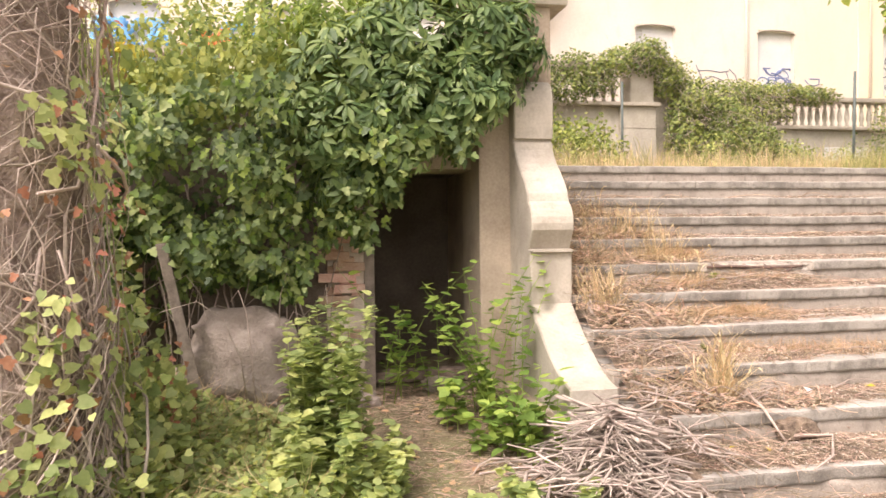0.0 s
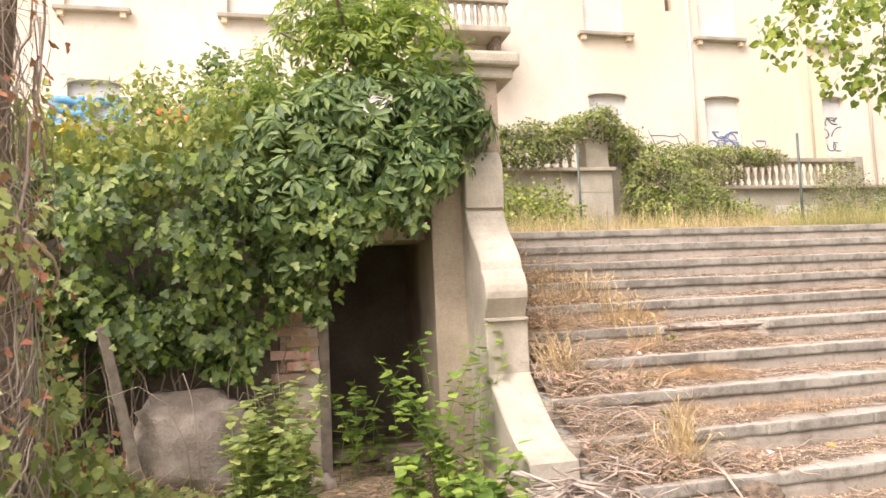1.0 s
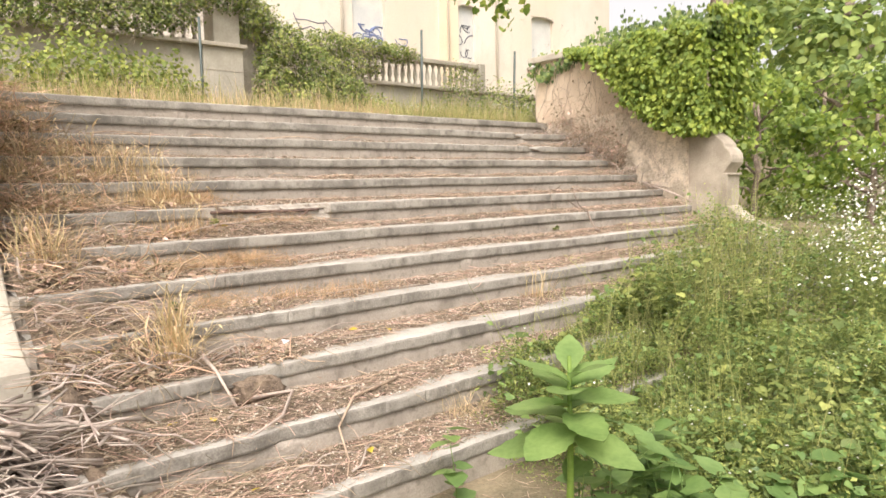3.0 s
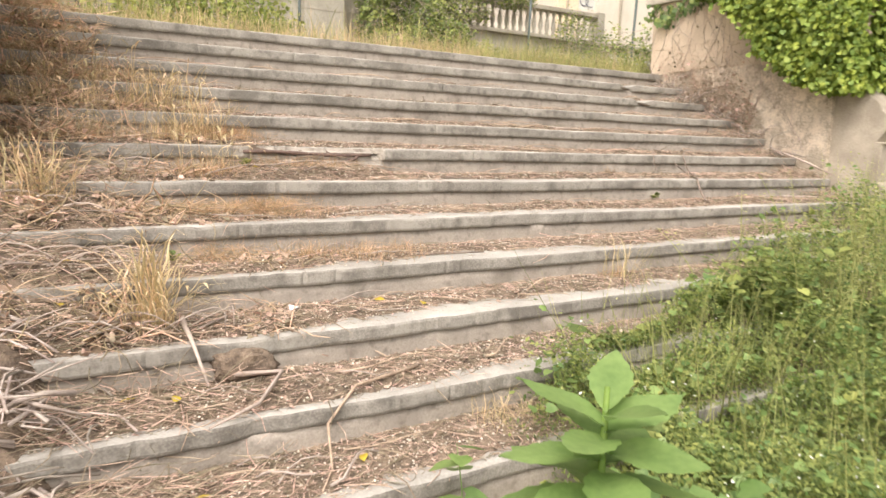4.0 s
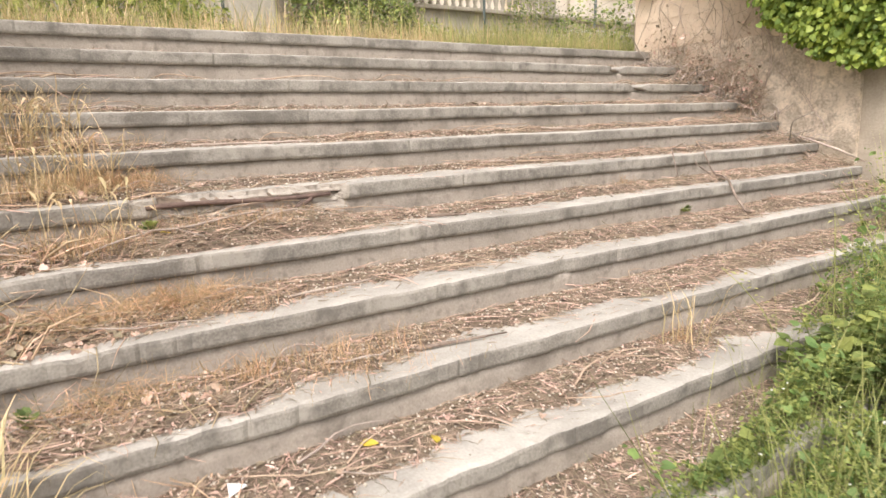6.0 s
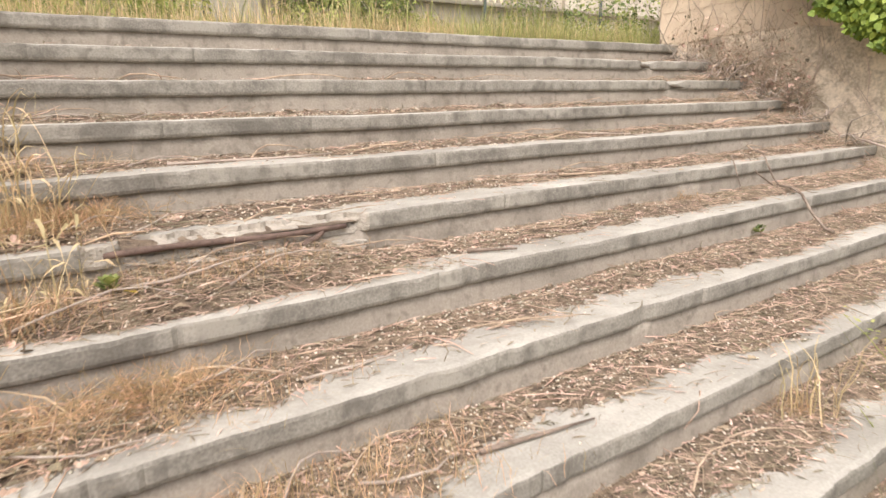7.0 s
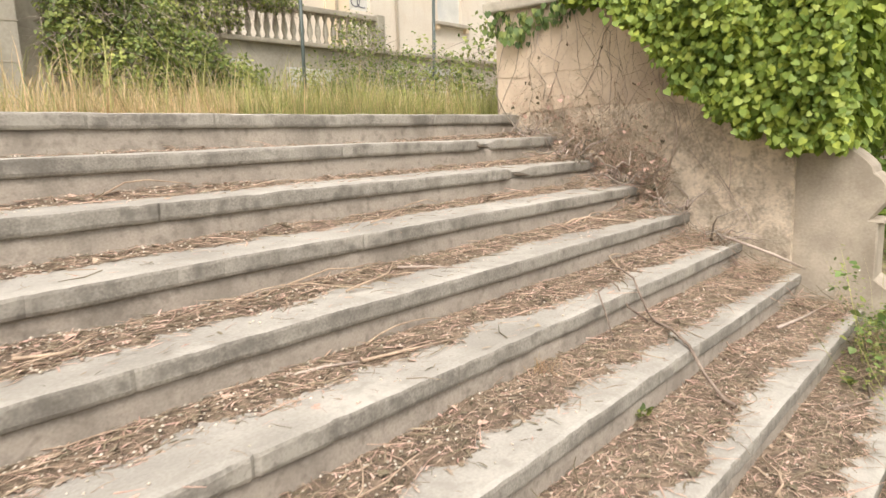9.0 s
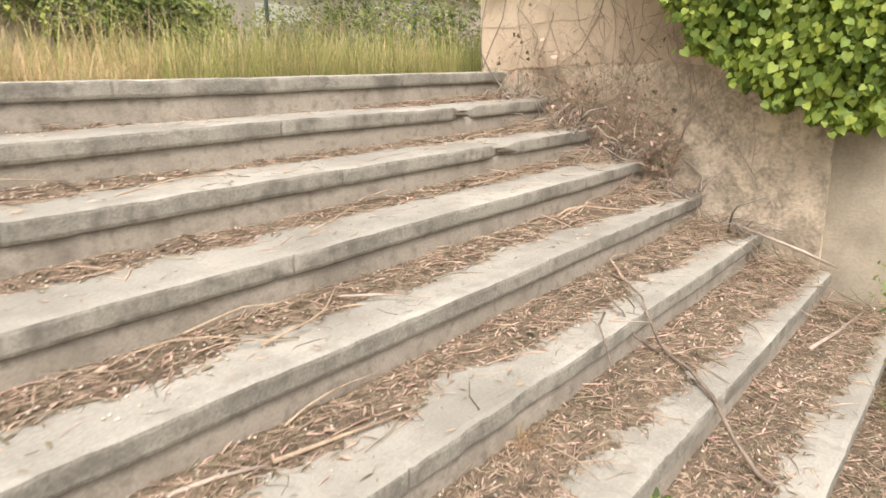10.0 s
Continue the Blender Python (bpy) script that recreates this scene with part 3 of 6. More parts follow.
def plaster_wall_mesh():
    """The inner face has uneven, patched plaster."""
    ny, nz = 44, 50
    y0, y1, z0, z1 = 4.155, 6.26, -0.1, 2.80
    verts, faces = [], []
    for j in range(nz + 1):
        for i in range(ny + 1):
            y, z = y0 + (y1 - y0) * i / ny, z0 + (z1 - z0) * j / nz
            flake = 0.007 if fbm(y * 2.6, z * 2.6, 3.3) > 0.12 else 0.0
            edge = 0 if i in (0, ny) else 1
            verts.append((X_R + edge * (0.006 * fbm(y * 4, z * 4) + flake), y, z))
    w = ny + 1
    for j in range(nz):
        for i in range(ny):
            a = j * w + i
            faces.append((a, a + w, a + w + 1, a + 1))
    n = len(verts)
    verts += [(X_R + 0.34, y, z) for y in (y0, y1) for z in (z0, z1)]
    top = [nz * w + i for i in range(w)]
    faces += [tuple([n, n + 1] + [j * w for j in range(nz, -1, -1)]), tuple([n + 3, n + 2] + [j * w + ny for j in range(nz + 1)]),
              tuple(top[::-1] + [n + 1, n + 3]), (n, n + 2, n + 3, n + 1)]
    return mesh_of("wall_body", verts, faces, M_WALL)


part("wall_body", plaster_wall_mesh(), right)


def render_coat(z0, z1, y0, y1, proud):
    """A thin coat of smoother render with a ragged lower edge."""
    n, rows = 70, 6
    verts = []
    for i in range(n + 1):
        y = y0 + (y1 - y0) * i / n
        low = z0 + 0.025 * fbm(y * 3, z0 * 5) + 0.012 * fbm(y * 14, z0)
        verts.append((X_R + 0.006, y, low - 0.002))
        verts += [(X_R - proud + 0.003 * fbm(y * 4, j * 0.9, z0), y, low + (z1 - low) * j / rows) for j in range(rows + 1)]
    w = rows + 2
    return mesh_of("render_coat", verts, [(i * w + j, i * w + j + 1, (i + 1) * w + j + 1, (i + 1) * w + j) for i in range(n) for j in range(w - 1)], M_WALLTOP)


part("render_coat", render_coat(2.07, 2.4, 4.17, 6.255, 0.007), right, "smoother peach render above the rough plaster")
part("render_coat", render_coat(2.32, 2.797, 4.17, 6.255, 0.011), right, "smoother peach render below the coping")
part("coping", block(X_R - 0.06, X_R + 0.40, 4.1, 6.34, 2.797, 2.875, 0.015, 0.006), right, material=M_PILLAR)
part("console", extruded("console", console_profile(3.3, 0.78, 3.70, 1.345, 0.14, 4.0, 1.9, 2.2, 4.3, 0.1), X_R + 0.05, X_R + 0.31, M_CONSOLE), right, "scroll-shaped stone console at the wall's end")


# ---- the ivy-grown wall with the doorway ----
wall_w = thing("garden_wall", "old brick and rubble garden wall smothered in ivy", "wall", kind="structure")
# wall body coloured dark so that gaps in the ivy look shaded
part("wall_body", block(-9.0, 0.85, 4.72, 5.1, -0.3, 2.28, 0.02, 0.01), wall_w, material=M_GAPSHADE)
part("lintel", block(0.82, 1.86, 4.7, 5.1, 1.86, 2.32, 0.02, 0.008), wall_w, "soot-dark plaster lintel", M_PIER)
part("jamb_core", block(0.845, 1.09, 4.725, 5.08, 0.1, 1.87, 0.02, 0.02), wall_w, material=M_MORTAR)
part("door_post", block(1.092, 1.165, 4.74, 4.86, 0.2, 1.87, 0.008, 0.004), wall_w, "grey weathered timber door post", M_POSTWOOD)
passage = thing("passage", "dark passage behind the doorway under the terrace", "passage", kind="structure")
# passage closed in, shade put into its wall colour, to keep the doorway dark
part("back_wall", block(0.6, 2.0, 5.9, 6.1, -0.1, 2.3, 0), passage, material=M_SHADEIN)
part("side_wall", block(0.75, 0.85, 5.1, 9.5, -0.1, 2.3, 0), passage, material=M_SHADEIN)
part("vault", block(0.7, 2.0, 5.1, 9.5, 1.9, 2.03, 0), passage, material=M_SHADEIN)
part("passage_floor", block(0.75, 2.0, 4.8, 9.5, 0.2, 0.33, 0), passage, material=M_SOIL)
part("far_side_wall", block(1.945, 2.05, 6.45, 9.5, -0.1, 2.02, 0), passage, material=M_SHADEIN)
part("sill_beam", block(1.17, 1.84, 4.86, 4.98, 0.36, 0.44, 0.01, 0.006), passage, "rotten timber beam across the sill", M_BARK)

bm = block(-0.105, 0.105, -0.05, 0.05, -0.03, 0.03, 0.006, 0.004)
brick_mesh = bpy.data.meshes.new("brick")
bm.to_mesh(brick_mesh)
bm.free()
brick_mesh.materials.append(M_BRICK)
for row in range(20):
    for j, xc in enumerate((0.9, 1.03) if row % 2 else (0.97,)):
        z = 0.36 + row * 0.074
        if rng.random() < 0.42:
            continue
        b = part("brick", brick_mesh, wall_w)
        b.location = (xc + rng.normal(0, 0.02), 4.758 + rng.normal(0, 0.014), z + rng.normal(0, 0.008))
        b.scale = ((0.45 if row % 2 else 0.7) * rng.uniform(0.7, 1.1), 1, rng.uniform(0.8, 1.1))
        b.rotation_euler = (rng.normal(0, 0.08), rng.normal(0, 0.06), rng.normal(0, 0.12))
for row in range(5):
    b = part("brick", brick_mesh, wall_w)
    b.location = (0.89 + (0.1 if row % 2 else 0), 4.715 + rng.normal(0, 0.012), 0.98 + row * 0.074)


# ---- the upper terrace wall, balustrades and ramp ----
upper = thing("upper_terrace_wall", "grey stone terrace wall with a projecting ledge", "wall", kind="structure")
part("wall_body", block(8.3, 40, 13.05, 15, 1.9, 3.6, 0.02), upper, material=M_TERR)
part("ledge", block(8.3, 40, 12.93, 13.3, 3.58, 3.66, 0.02), upper, material=M_SILL)
front = thing("front_terrace_wall", "grey block terrace wall ending in a stone pier", "wall", kind="structure")
part("wall_body", block(-24, 6.45, 12.1, 15, 1.9, 3.8, 0.02), front, material=M_TERR)
part("pier", block(6.4, 7.12, 12.0, 12.7, 1.9, 3.8, 0.02), front, "pale stone pier of four courses", M_TERR)
for z in (2.45, 2.92, 3.38):
    part("joint", block(6.395, 7.125, 11.994, 12.3, z, z + 0.018, 0), front, material=M_SILL)
part("ledge", block(-24, 7.18, 11.93, 12.4, 3.79, 3.86, 0.015), front, material=M_SILL)
part("newel", block(6.62, 7.1, 12.05, 12.5, 3.855, 4.82, 0.02), front, material=M_TERR)
part("hand_rail", block(-24, 6.64, 12.05, 12.4, 4.5, 4.62, 0.02), front, material=M_SILL)
baluster_v, baluster_f = lathe([(0.05, 0), (0.05, 0.05), (0.03, 0.09), (0.058, 0.2), (0.05, 0.28), (0.026, 0.42), (0.045, 0.47), (0.05, 0.5), (0.05, 0.54)], 8)
baluster_mesh = mesh_of("baluster", baluster_v, baluster_f, M_TERR, True)
for i in range(26):
    b = part("baluster", baluster_mesh, front)
    b.location, b.scale = (1.6 + i * 0.19, 12.22, 3.855), (1, 1, 1.2)
for i in range(28):
    b = part("baluster", baluster_mesh, upper)
    b.location, b.scale = (8.75 + i * 0.185, 13.15, 3.66), (1, 1, 1.02)
part("hand_rail", block(8.4, 14.0, 13.02, 13.3, 4.2, 4.3, 0.02), upper, "pale stone hand rail", M_SILL)
part("end_post", block(13.85, 14.05, 13.0, 13.32, 3.655, 4.33, 0.02), upper, material=M_TERR)
ramp = thing("ramp_parapet", "sloping stone parapet buried under brambles", "parapet", kind="structure")
part("parapet", mesh_of("parapet", [(7.1, 12.35, 1.9), (10.3, 12.35, 1.9), (10.3, 12.35, 2.6), (7.1, 12.35, 4.6),
                                     (7.1, 12.7, 1.9), (10.3, 12.7, 1.9), (10.3, 12.7, 2.6), (7.1, 12.7, 4.6)],
                         [(0, 1, 2, 3), (5, 4, 7, 6), (1, 5, 6, 2), (3, 2, 6, 7), (4, 0, 3, 7)], M_TERR), ramp)


# ---- the house ----
def facade(name, x0, x1, z0, z1, y, thick, openings, material):
    """A wall with rectangular openings that go through it."""
    xs = sorted({x0, x1, *[o[0] for o in openings], *[o[1] for o in openings]})
    zs = sorted({z0, z1, *[o[2] for o in openings], *[o[3] for o in openings]})
    index, verts, faces = {}, [], []

    def vert(x, yy, z):
        key = (x, yy, z)
        if key not in index:
            index[key] = len(verts)
            verts.append(key)
        return index[key]

    for i in range(len(xs) - 1):
        for j in range(len(zs) - 1):
            a, b, c, d = xs[i], xs[i + 1], zs[j], zs[j + 1]
            if any(o[0] <= a and b <= o[1] and o[2] <= c and d <= o[3] for o in openings):
                continue
            faces.append((vert(a, y, c), vert(b, y, c), vert(b, y, d), vert(a, y, d)))
    for a, b, c, d in openings:
        loop = [(a, c), (b, c), (b, d), (a, d)]
        for (p, q), (r, s) in zip(loop, loop[1:] + loop[:1]):
            faces.append((vert(p, y, q), vert(p, y + thick, q), vert(r, y + thick, s), vert(r, y, s)))
    faces += [(vert(x0, y, z0), vert(x0, y, z1), vert(x0, y + 9, z1), vert(x0, y + 9, z0)),
              (vert(x1, y, z0), vert(x1, y + 9, z0), vert(x1, y + 9, z1), vert(x1, y, z1)),
              (vert(x0, y, z1), vert(x1, y, z1), vert(x1, y + 9, z1), vert(x0, y + 9, z1)),
              (vert(x0, y + 9, z0), vert(x0, y + 9, z1), vert(x1, y + 9, z1), vert(x1, y + 9, z0))]
    return mesh_of(name, verts, faces, material)


HOUSE_Y = 15.0
house = thing("house", "large derelict cream-plastered villa with bricked-up windows", "house")
LOW = [(-10.3, 1), (-6.6, 1), (-2.87, 1), (0.3, 1), (2.9, 1), (8.7, 1), (11.9, 1)]
WIN = [(x - 0.5, x + 0.5, 4.85, 6.33) for x, _ in LOW]
UP = [(x - 0.55, x + 0.55, 7.85, 9.5) for x in (-10.3, -6.6, -2.87, 0.35, 8.75, 11.95)] + [(4.2, 5.5, 7.55, 9.9)]
SLOT = [(10.47, 10.68, 8.52, 9.2)]
part("wall", facade("wall", -26, 14.2, 1.9, 15, HOUSE_Y, 0.22, WIN + UP + SLOT, M_HOUSE), house)
part("wall", facade("wall", 14.2, 14.9, 1.9, 15, HOUSE_Y - 0.05, 0.2, [], M_HOUSE2), house, "peach corner strip")
WIN2 = [(14.95, 15.6, 4.85, 6.4), (18.0, 19.0, 4.88, 6.5)]
part("wall", facade("wall", 14.9, 22.0, 1.9, 15, HOUSE_Y, 0.22, WIN2 + [(18.0, 19.0, 7.9, 9.5), (14.95, 15.6, 7.9, 9.5)], M_HOUSE), house)
part("roof", block(-26.5, 22.5, 14.6, 24.5, 15, 15.3, 0.05), house, material=M_SILL)
sill_mesh = bpy.data.meshes.new("sill")
bm = block(-0.74, 0.74, -0.16, 0.1, -0.09, 0, 0.015)
bm.to_mesh(sill_mesh)
bm.free()
sill_mesh.materials.append(M_SILL)
bracket_mesh = bpy.data.meshes.new("bracket")
bm = block(-0.06, 0.06, -0.12, 0.05, -0.2, -0.088, 0.01)
bm.to_mesh(bracket_mesh)
bm.free()
bracket_mesh.materials.append(M_HOUSE2)
for a, b, c, d in WIN + UP[:-1] + WIN2 + [(18.0, 19.0, 7.9, 9.5), (14.95, 15.6, 7.9, 9.5)]:
    w = part("window", block(a, b, HOUSE_Y + 0.1, HOUSE_Y + 0.2, c, d, 0), house, "window walled up with whitewashed blocks", M_BLOCK)
    upper_storey = c > 7
    xc = (a + b) / 2
    if upper_storey or a > 17:
        s = part("sill", sill_mesh, w)
        s.location = (xc, HOUSE_Y, c)
        for dx in (-0.6, 0.6):
            r = part("bracket", bracket_mesh, w)
            r.location = (xc + dx, HOUSE_Y, c)
    # a shallow segmental arch over the opening, with a plain plaster margin
    arc = [(xc + (b - a) / 2 * 1.02 * math.sin(q), HOUSE_Y - 0.012, d - 0.10 + 0.10 * math.cos(q)) for q in np.linspace(-1.57, 1.57, 9)]
    part("arch", tubes("arch", [(arc, [0.022] * 9)], M_SILL, 5), w)
    tri = [(a, HOUSE_Y + 0.02, d)] + [(p[0], HOUSE_Y + 0.02, p[2]) for p in arc] + [(b, HOUSE_Y + 0.02, d)]
    part("spandrel", mesh_of("spandrel", tri, [tuple(range(len(tri)))], M_HOUSE), w)
part("window", block(10.47, 10.68, HOUSE_Y + 0.18, HOUSE_Y + 0.2, 8.52, 9.2, 0), house, "dark narrow slot window", M_SHADEIN)
balcony_door = part("door", block(4.2, 5.5, HOUSE_Y + 0.12, HOUSE_Y + 0.2, 7.55, 9.9, 0), house, "pale shuttered balcony door", M_BLOCK)
part("shutter", block(4.95, 5.45, HOUSE_Y - 0.05, HOUSE_Y - 0.01, 7.6, 9.8, 0.01), balcony_door, "pale green louvred shutter", M_BLOCK)
balcony = part("balcony", block(3.9, 6.0, HOUSE_Y - 0.85, HOUSE_Y, 7.4, 7.55, 0.03), house, material=M_SILL)
for i in range(11):
    b = part("baluster", baluster_mesh, balcony)
    b.location = (4.0 + i * 0.19, HOUSE_Y - 0.72, 7.55)
part("rail", block(3.9, 6.0, HOUSE_Y - 0.82, HOUSE_Y - 0.62, 8.1, 8.2, 0.02), balcony, material=M_SILL)
for x in (4.1, 5.75):
    part("corbel", block(x - 0.09, x + 0.09, HOUSE_Y - 0.6, HOUSE_Y, 6.5, 7.4, 0.04), balcony, "dark stone corbel", M_BARK)
for x, z0, z1 in ((11.05, 4.0, 9.5), (14.5, 3.7, 12), (16.4, 3.7, 12)):
    part("downpipe", tubes("downpipe", [([(x, HOUSE_Y - 0.08, z0), (x, HOUSE_Y - 0.08, z1)], [0.035] * 2)], M_HOUSE, 8), house)


def scrawl(parent, centre, size, y, material, seed, strokes=5, thick=0.02):
    """Loose painted loops on a wall, no letters."""
    r = np.random.default_rng(seed)
    for s in range(strokes):
        a = r.uniform(-0.5, 0.5, 2) * size
        pts = []
        heading, bend = r.uniform(0, 6.3), r.uniform(-1.3, 1.3)
        for i in range(12):
            pts.append((centre[0] + a[0], y, centre[1] + a[1]))
            a = np.clip(a + np.array([math.cos(heading), math.sin(heading)]) * size[0] * 0.075, -size / 2, size / 2)
            heading += bend * 0.35
        part("painted_scrawl", tubes("painted_scrawl", [(pts, [thick] * 12)], material, 4), parent)


for pts in ([(9.75, 5.42), (9.86, 5.2), (9.95, 4.98)], [(9.8, 5.28), (10.1, 5.3), (10.4, 5.26), (10.62, 5.3)], [(10.55, 5.3), (10.6, 5.12), (10.72, 4.96)], [(9.92, 5.05), (10.2, 5.16), (10.5, 5.05)], [(10.62, 5.36), (10.8, 5.2), (10.84, 5.02)]):
    part("painted_scrawl", tubes("painted_scrawl", [([(x, HOUSE_Y - 0.002, z) for x, z in pts], [0.014] * len(pts))], M_INK2, 4), house)
scrawl(house, (11.9, 5.15), np.array([0.95, 0.55]), HOUSE_Y + 0.095, M_INK, 4, 14, 0.016)
scrawl(house, (12.4, 5.0), np.array([1.4, 0.35]), HOUSE_Y - 0.004, M_INK, 9, 5, 0.014)
scrawl(house, (15.25, 5.4), np.array([0.7, 0.9]), HOUSE_Y + 0.095, M_INK2, 5, 9, 0.014)
scrawl(house, (-2.9, 5.5), np.array([1.5, 0.8]), HOUSE_Y - 0.004, M_SKYBLUE, 6, 9, 0.09)
scrawl(house, (-1.5, 5.4), np.array([1.0, 0.7]), HOUSE_Y - 0.004, M_ORANGE, 7, 6, 0.09)
scrawl(house, (-0.6, 5.6), np.array([1.0, 0.6]), HOUSE_Y - 0.004, M_SKYBLUE, 8, 6, 0.07)
scrawl(upper, (15.4, 2.85), np.array([1.9, 0.8]), 13.04, M_INK2, 10, 12, 0.03)
for x0, x1, z0, z1 in ((14.3, 16.6, 2.2, 3.45), (9.3, 10.9, 2.3, 3.3), (11.6, 12.7, 2.3, 3.2)):
    part("whitewash_patch", block(x0, x1, 13.043, 13.1, z0, z1, 0, 0.05), upper, "flaking whitewash", M_BLOCK)

# thin fence posts on the terrace
for x, y, h, tilt in ((6.05, 11.2, 2.0, 0.0), (9.25, 9.6, 1.9, 0.02), (11.2, 9.3, 1.7, 0.04), (3.1, 9.0, 1.2, -0.35)):
    p = thing("fence_post", "thin dark green metal fence post", "fence post", (x, y, 2.05), "terrace fence posts")
    part("post", tubes("post", [([(0, 0, 0), (tilt * h, 0, h)], [0.022] * 2)], M_POLE, 8), p)
    part("foot_plate", block(-0.06, 0.06, -0.06, 0.06, -0.02, 0.012, 0.004), p, material=M_POLE)


# ---- dry litter on the treads ----
def litter_reach(k, x):
    """How far forward from the riser the soil lies on tread k at x, in metres; the tread is 0.30 deep."""
    left = 1 - smooth(2.6, 4.2, x)
    base = 0.04 + 0.017 * k
    if k >= 4:
        base += 0.035
    if k <= 1:
        base = 0.02 + 0.05 * smooth(6.6, 7.8, x)
    wave = 0.06 * fbm(x * 1.1, k * 7.7) + 0.06 * fbm(x * 4.5, k * 3.3) + 0.035 * fbm(x * 15, k * 2.0) + 0.022 * fbm(x * 34, k * 4.0)
    right_end = 0.07 * smooth(7.3, 8.4, x) * (1 if k >= 1 else 0) + 0.055 * smooth(5.2, 6.4, x) * smooth(3, 6, k)
    if k == 6:
        base += 0.10 * smooth(3.2, 3.5, x) * (1 - smooth(4.1, 4.5, x))
    return min(0.30, max(-0.03, base + 0.17 * left * smooth(1, 4, k) + right_end + wave))


def litter_height(k, x, d):
    """Height of the litter over tread k, d metres in front of the riser above."""
    reach = litter_reach(k, x)
    heap = 0.0
    if x < 3.2:
        heap = (0.12 if 7 <= k <= 9 else 0.025) * (1 - smooth(2.45, 2.95, x)) * smooth(1, 4, k)
    if k == 6:
        heap += 0.07 * smooth(3.25, 3.55, x) * (1 - smooth(4.05, 4.35, x))
    body = (reach - d) * 0.32
    body = min(body, 0.022 + 0.02 * max(0.0, fbm(x * 2, k * 1.3)))
    return body + heap * max(0.0, 1 - d / 0.34) + 0.006 * fbm(x * 22, d * 22, k) * (1 if body > 0 else 0.3)


def litter_mesh(k):
    y, z = step_y(k - 1) + OVER + 0.01, step_z(k)
    xs, ds = np.linspace(X_L, X_R - 0.005, 620), np.linspace(0, 0.345, 19)
    verts = [(x, y - d, z + max(-0.03, litter_height(k, x, d))) for d in ds for x in xs]
    w = len(xs)
    faces = [(j * w + i, (j + 1) * w + i, (j + 1) * w + i + 1, j * w + i + 1) for j in range(len(ds) - 1) for i in range(w - 1)]
    return mesh_of("leaf_litter", verts, faces, M_SOIL, True)


for k in range(1, STEPS + 1):
    if k < STEPS:
        tagged(new("leaf_litter", litter_mesh(k)), "brown soil and rotted leaves lying on a stair tread", "leaf litter", kind="stuff")


def strew(count, low, high, flat=0.12, only_soil=0.8, k_range=(1, 12), fade_east=False):
    """Places and turns for small bits lying on the litter."""
    pos, dirs, nor = [], [], []
    while len(pos) < count:
        k = int(rng.integers(*k_range))
        x = rng.uniform(X_L + 0.03, X_R - 0.03)
        d = rng.uniform(0.0, 0.33)
        if fade_east and rng.random() < 0.8 * smooth(4.6, 6.2, x):
            continue
        if rng.random() < only_soil and d > litter_reach(k, x) + 0.02:
            continue
        h = max(0.0, litter_height(k, x, d))
        pos.append((x, step_y(k - 1) + OVER - d, step_z(k) + h + 0.004))
        w = rng.uniform(0, 6.283)
        dirs.append((math.cos(w), math.sin(w) * 0.75, rng.normal(0, flat)))
        nor.append((rng.normal(0, 0.25), rng.normal(0, 0.25), 1))
    return np.array(pos), frames_of(np.array(dirs), np.array(nor)), rng.uniform(low, high, count)


for name, template, count, low, high, material, label, share, wide in (
        ("twig_litter", TWIG, 56000, 0.015, 0.075, M_TWIG, "short dry brown twigs and needles on the treads", 0.96, 0.6),
        ("twig_litter", TWIG, 3200, 0.08, 0.2, M_TWIG, "longer dry twigs strewn over the treads", 0.94, 0.55),
        ("stone_chips", CHIP, 11000, 0.0045, 0.0145, M_BIT, "pale stone chips and seeds in the litter", 0.93, None),
        ("bark_flakes", FLAKE, 38000, 0.012, 0.04, M_FLAKE, "tan flakes of bark and stalk on the treads", 0.95, None),
        ("bark_flakes", FLAKE, 3000, 0.025, 0.075, M_TWIG, "long brown splinters of bark on the treads", 0.92, 0.6),
        ("dead_leaves", LOBED, 1600, 0.012, 0.032, M_TWIG, "small curled dead leaves in the litter", 0.95, None)):
    p, t, s = strew(count, low, high, only_soil=share, fade_east=name == "stone_chips")
    tagged(new(name, scatter(name, template, p, t, s, material, None if wide is None else np.full(count, wide))), label, "litter", kind="stuff")

count = 1300
x, d = rng.uniform(3.25, 4.5, count), rng.uniform(0, 0.33, count)
p = np.array([on_litter for on_litter in ((a, step_y(5) + OVER - b, step_z(6) + max(0.0, litter_height(6, a, b)) + 0.006) for a, b in zip(x, d))])
tagged(new("twig_litter", scatter("twig_litter", TWIG, p, frames_of(unit(count) * (1, 1, 0.2), unit(count) * 0.3 + (0, 0, 1)), rng.uniform(0.02, 0.085, count), M_TWIG, np.full(count, 0.7))), "dry twigs on the slumped soil under the broken nose", "litter", kind="stuff")

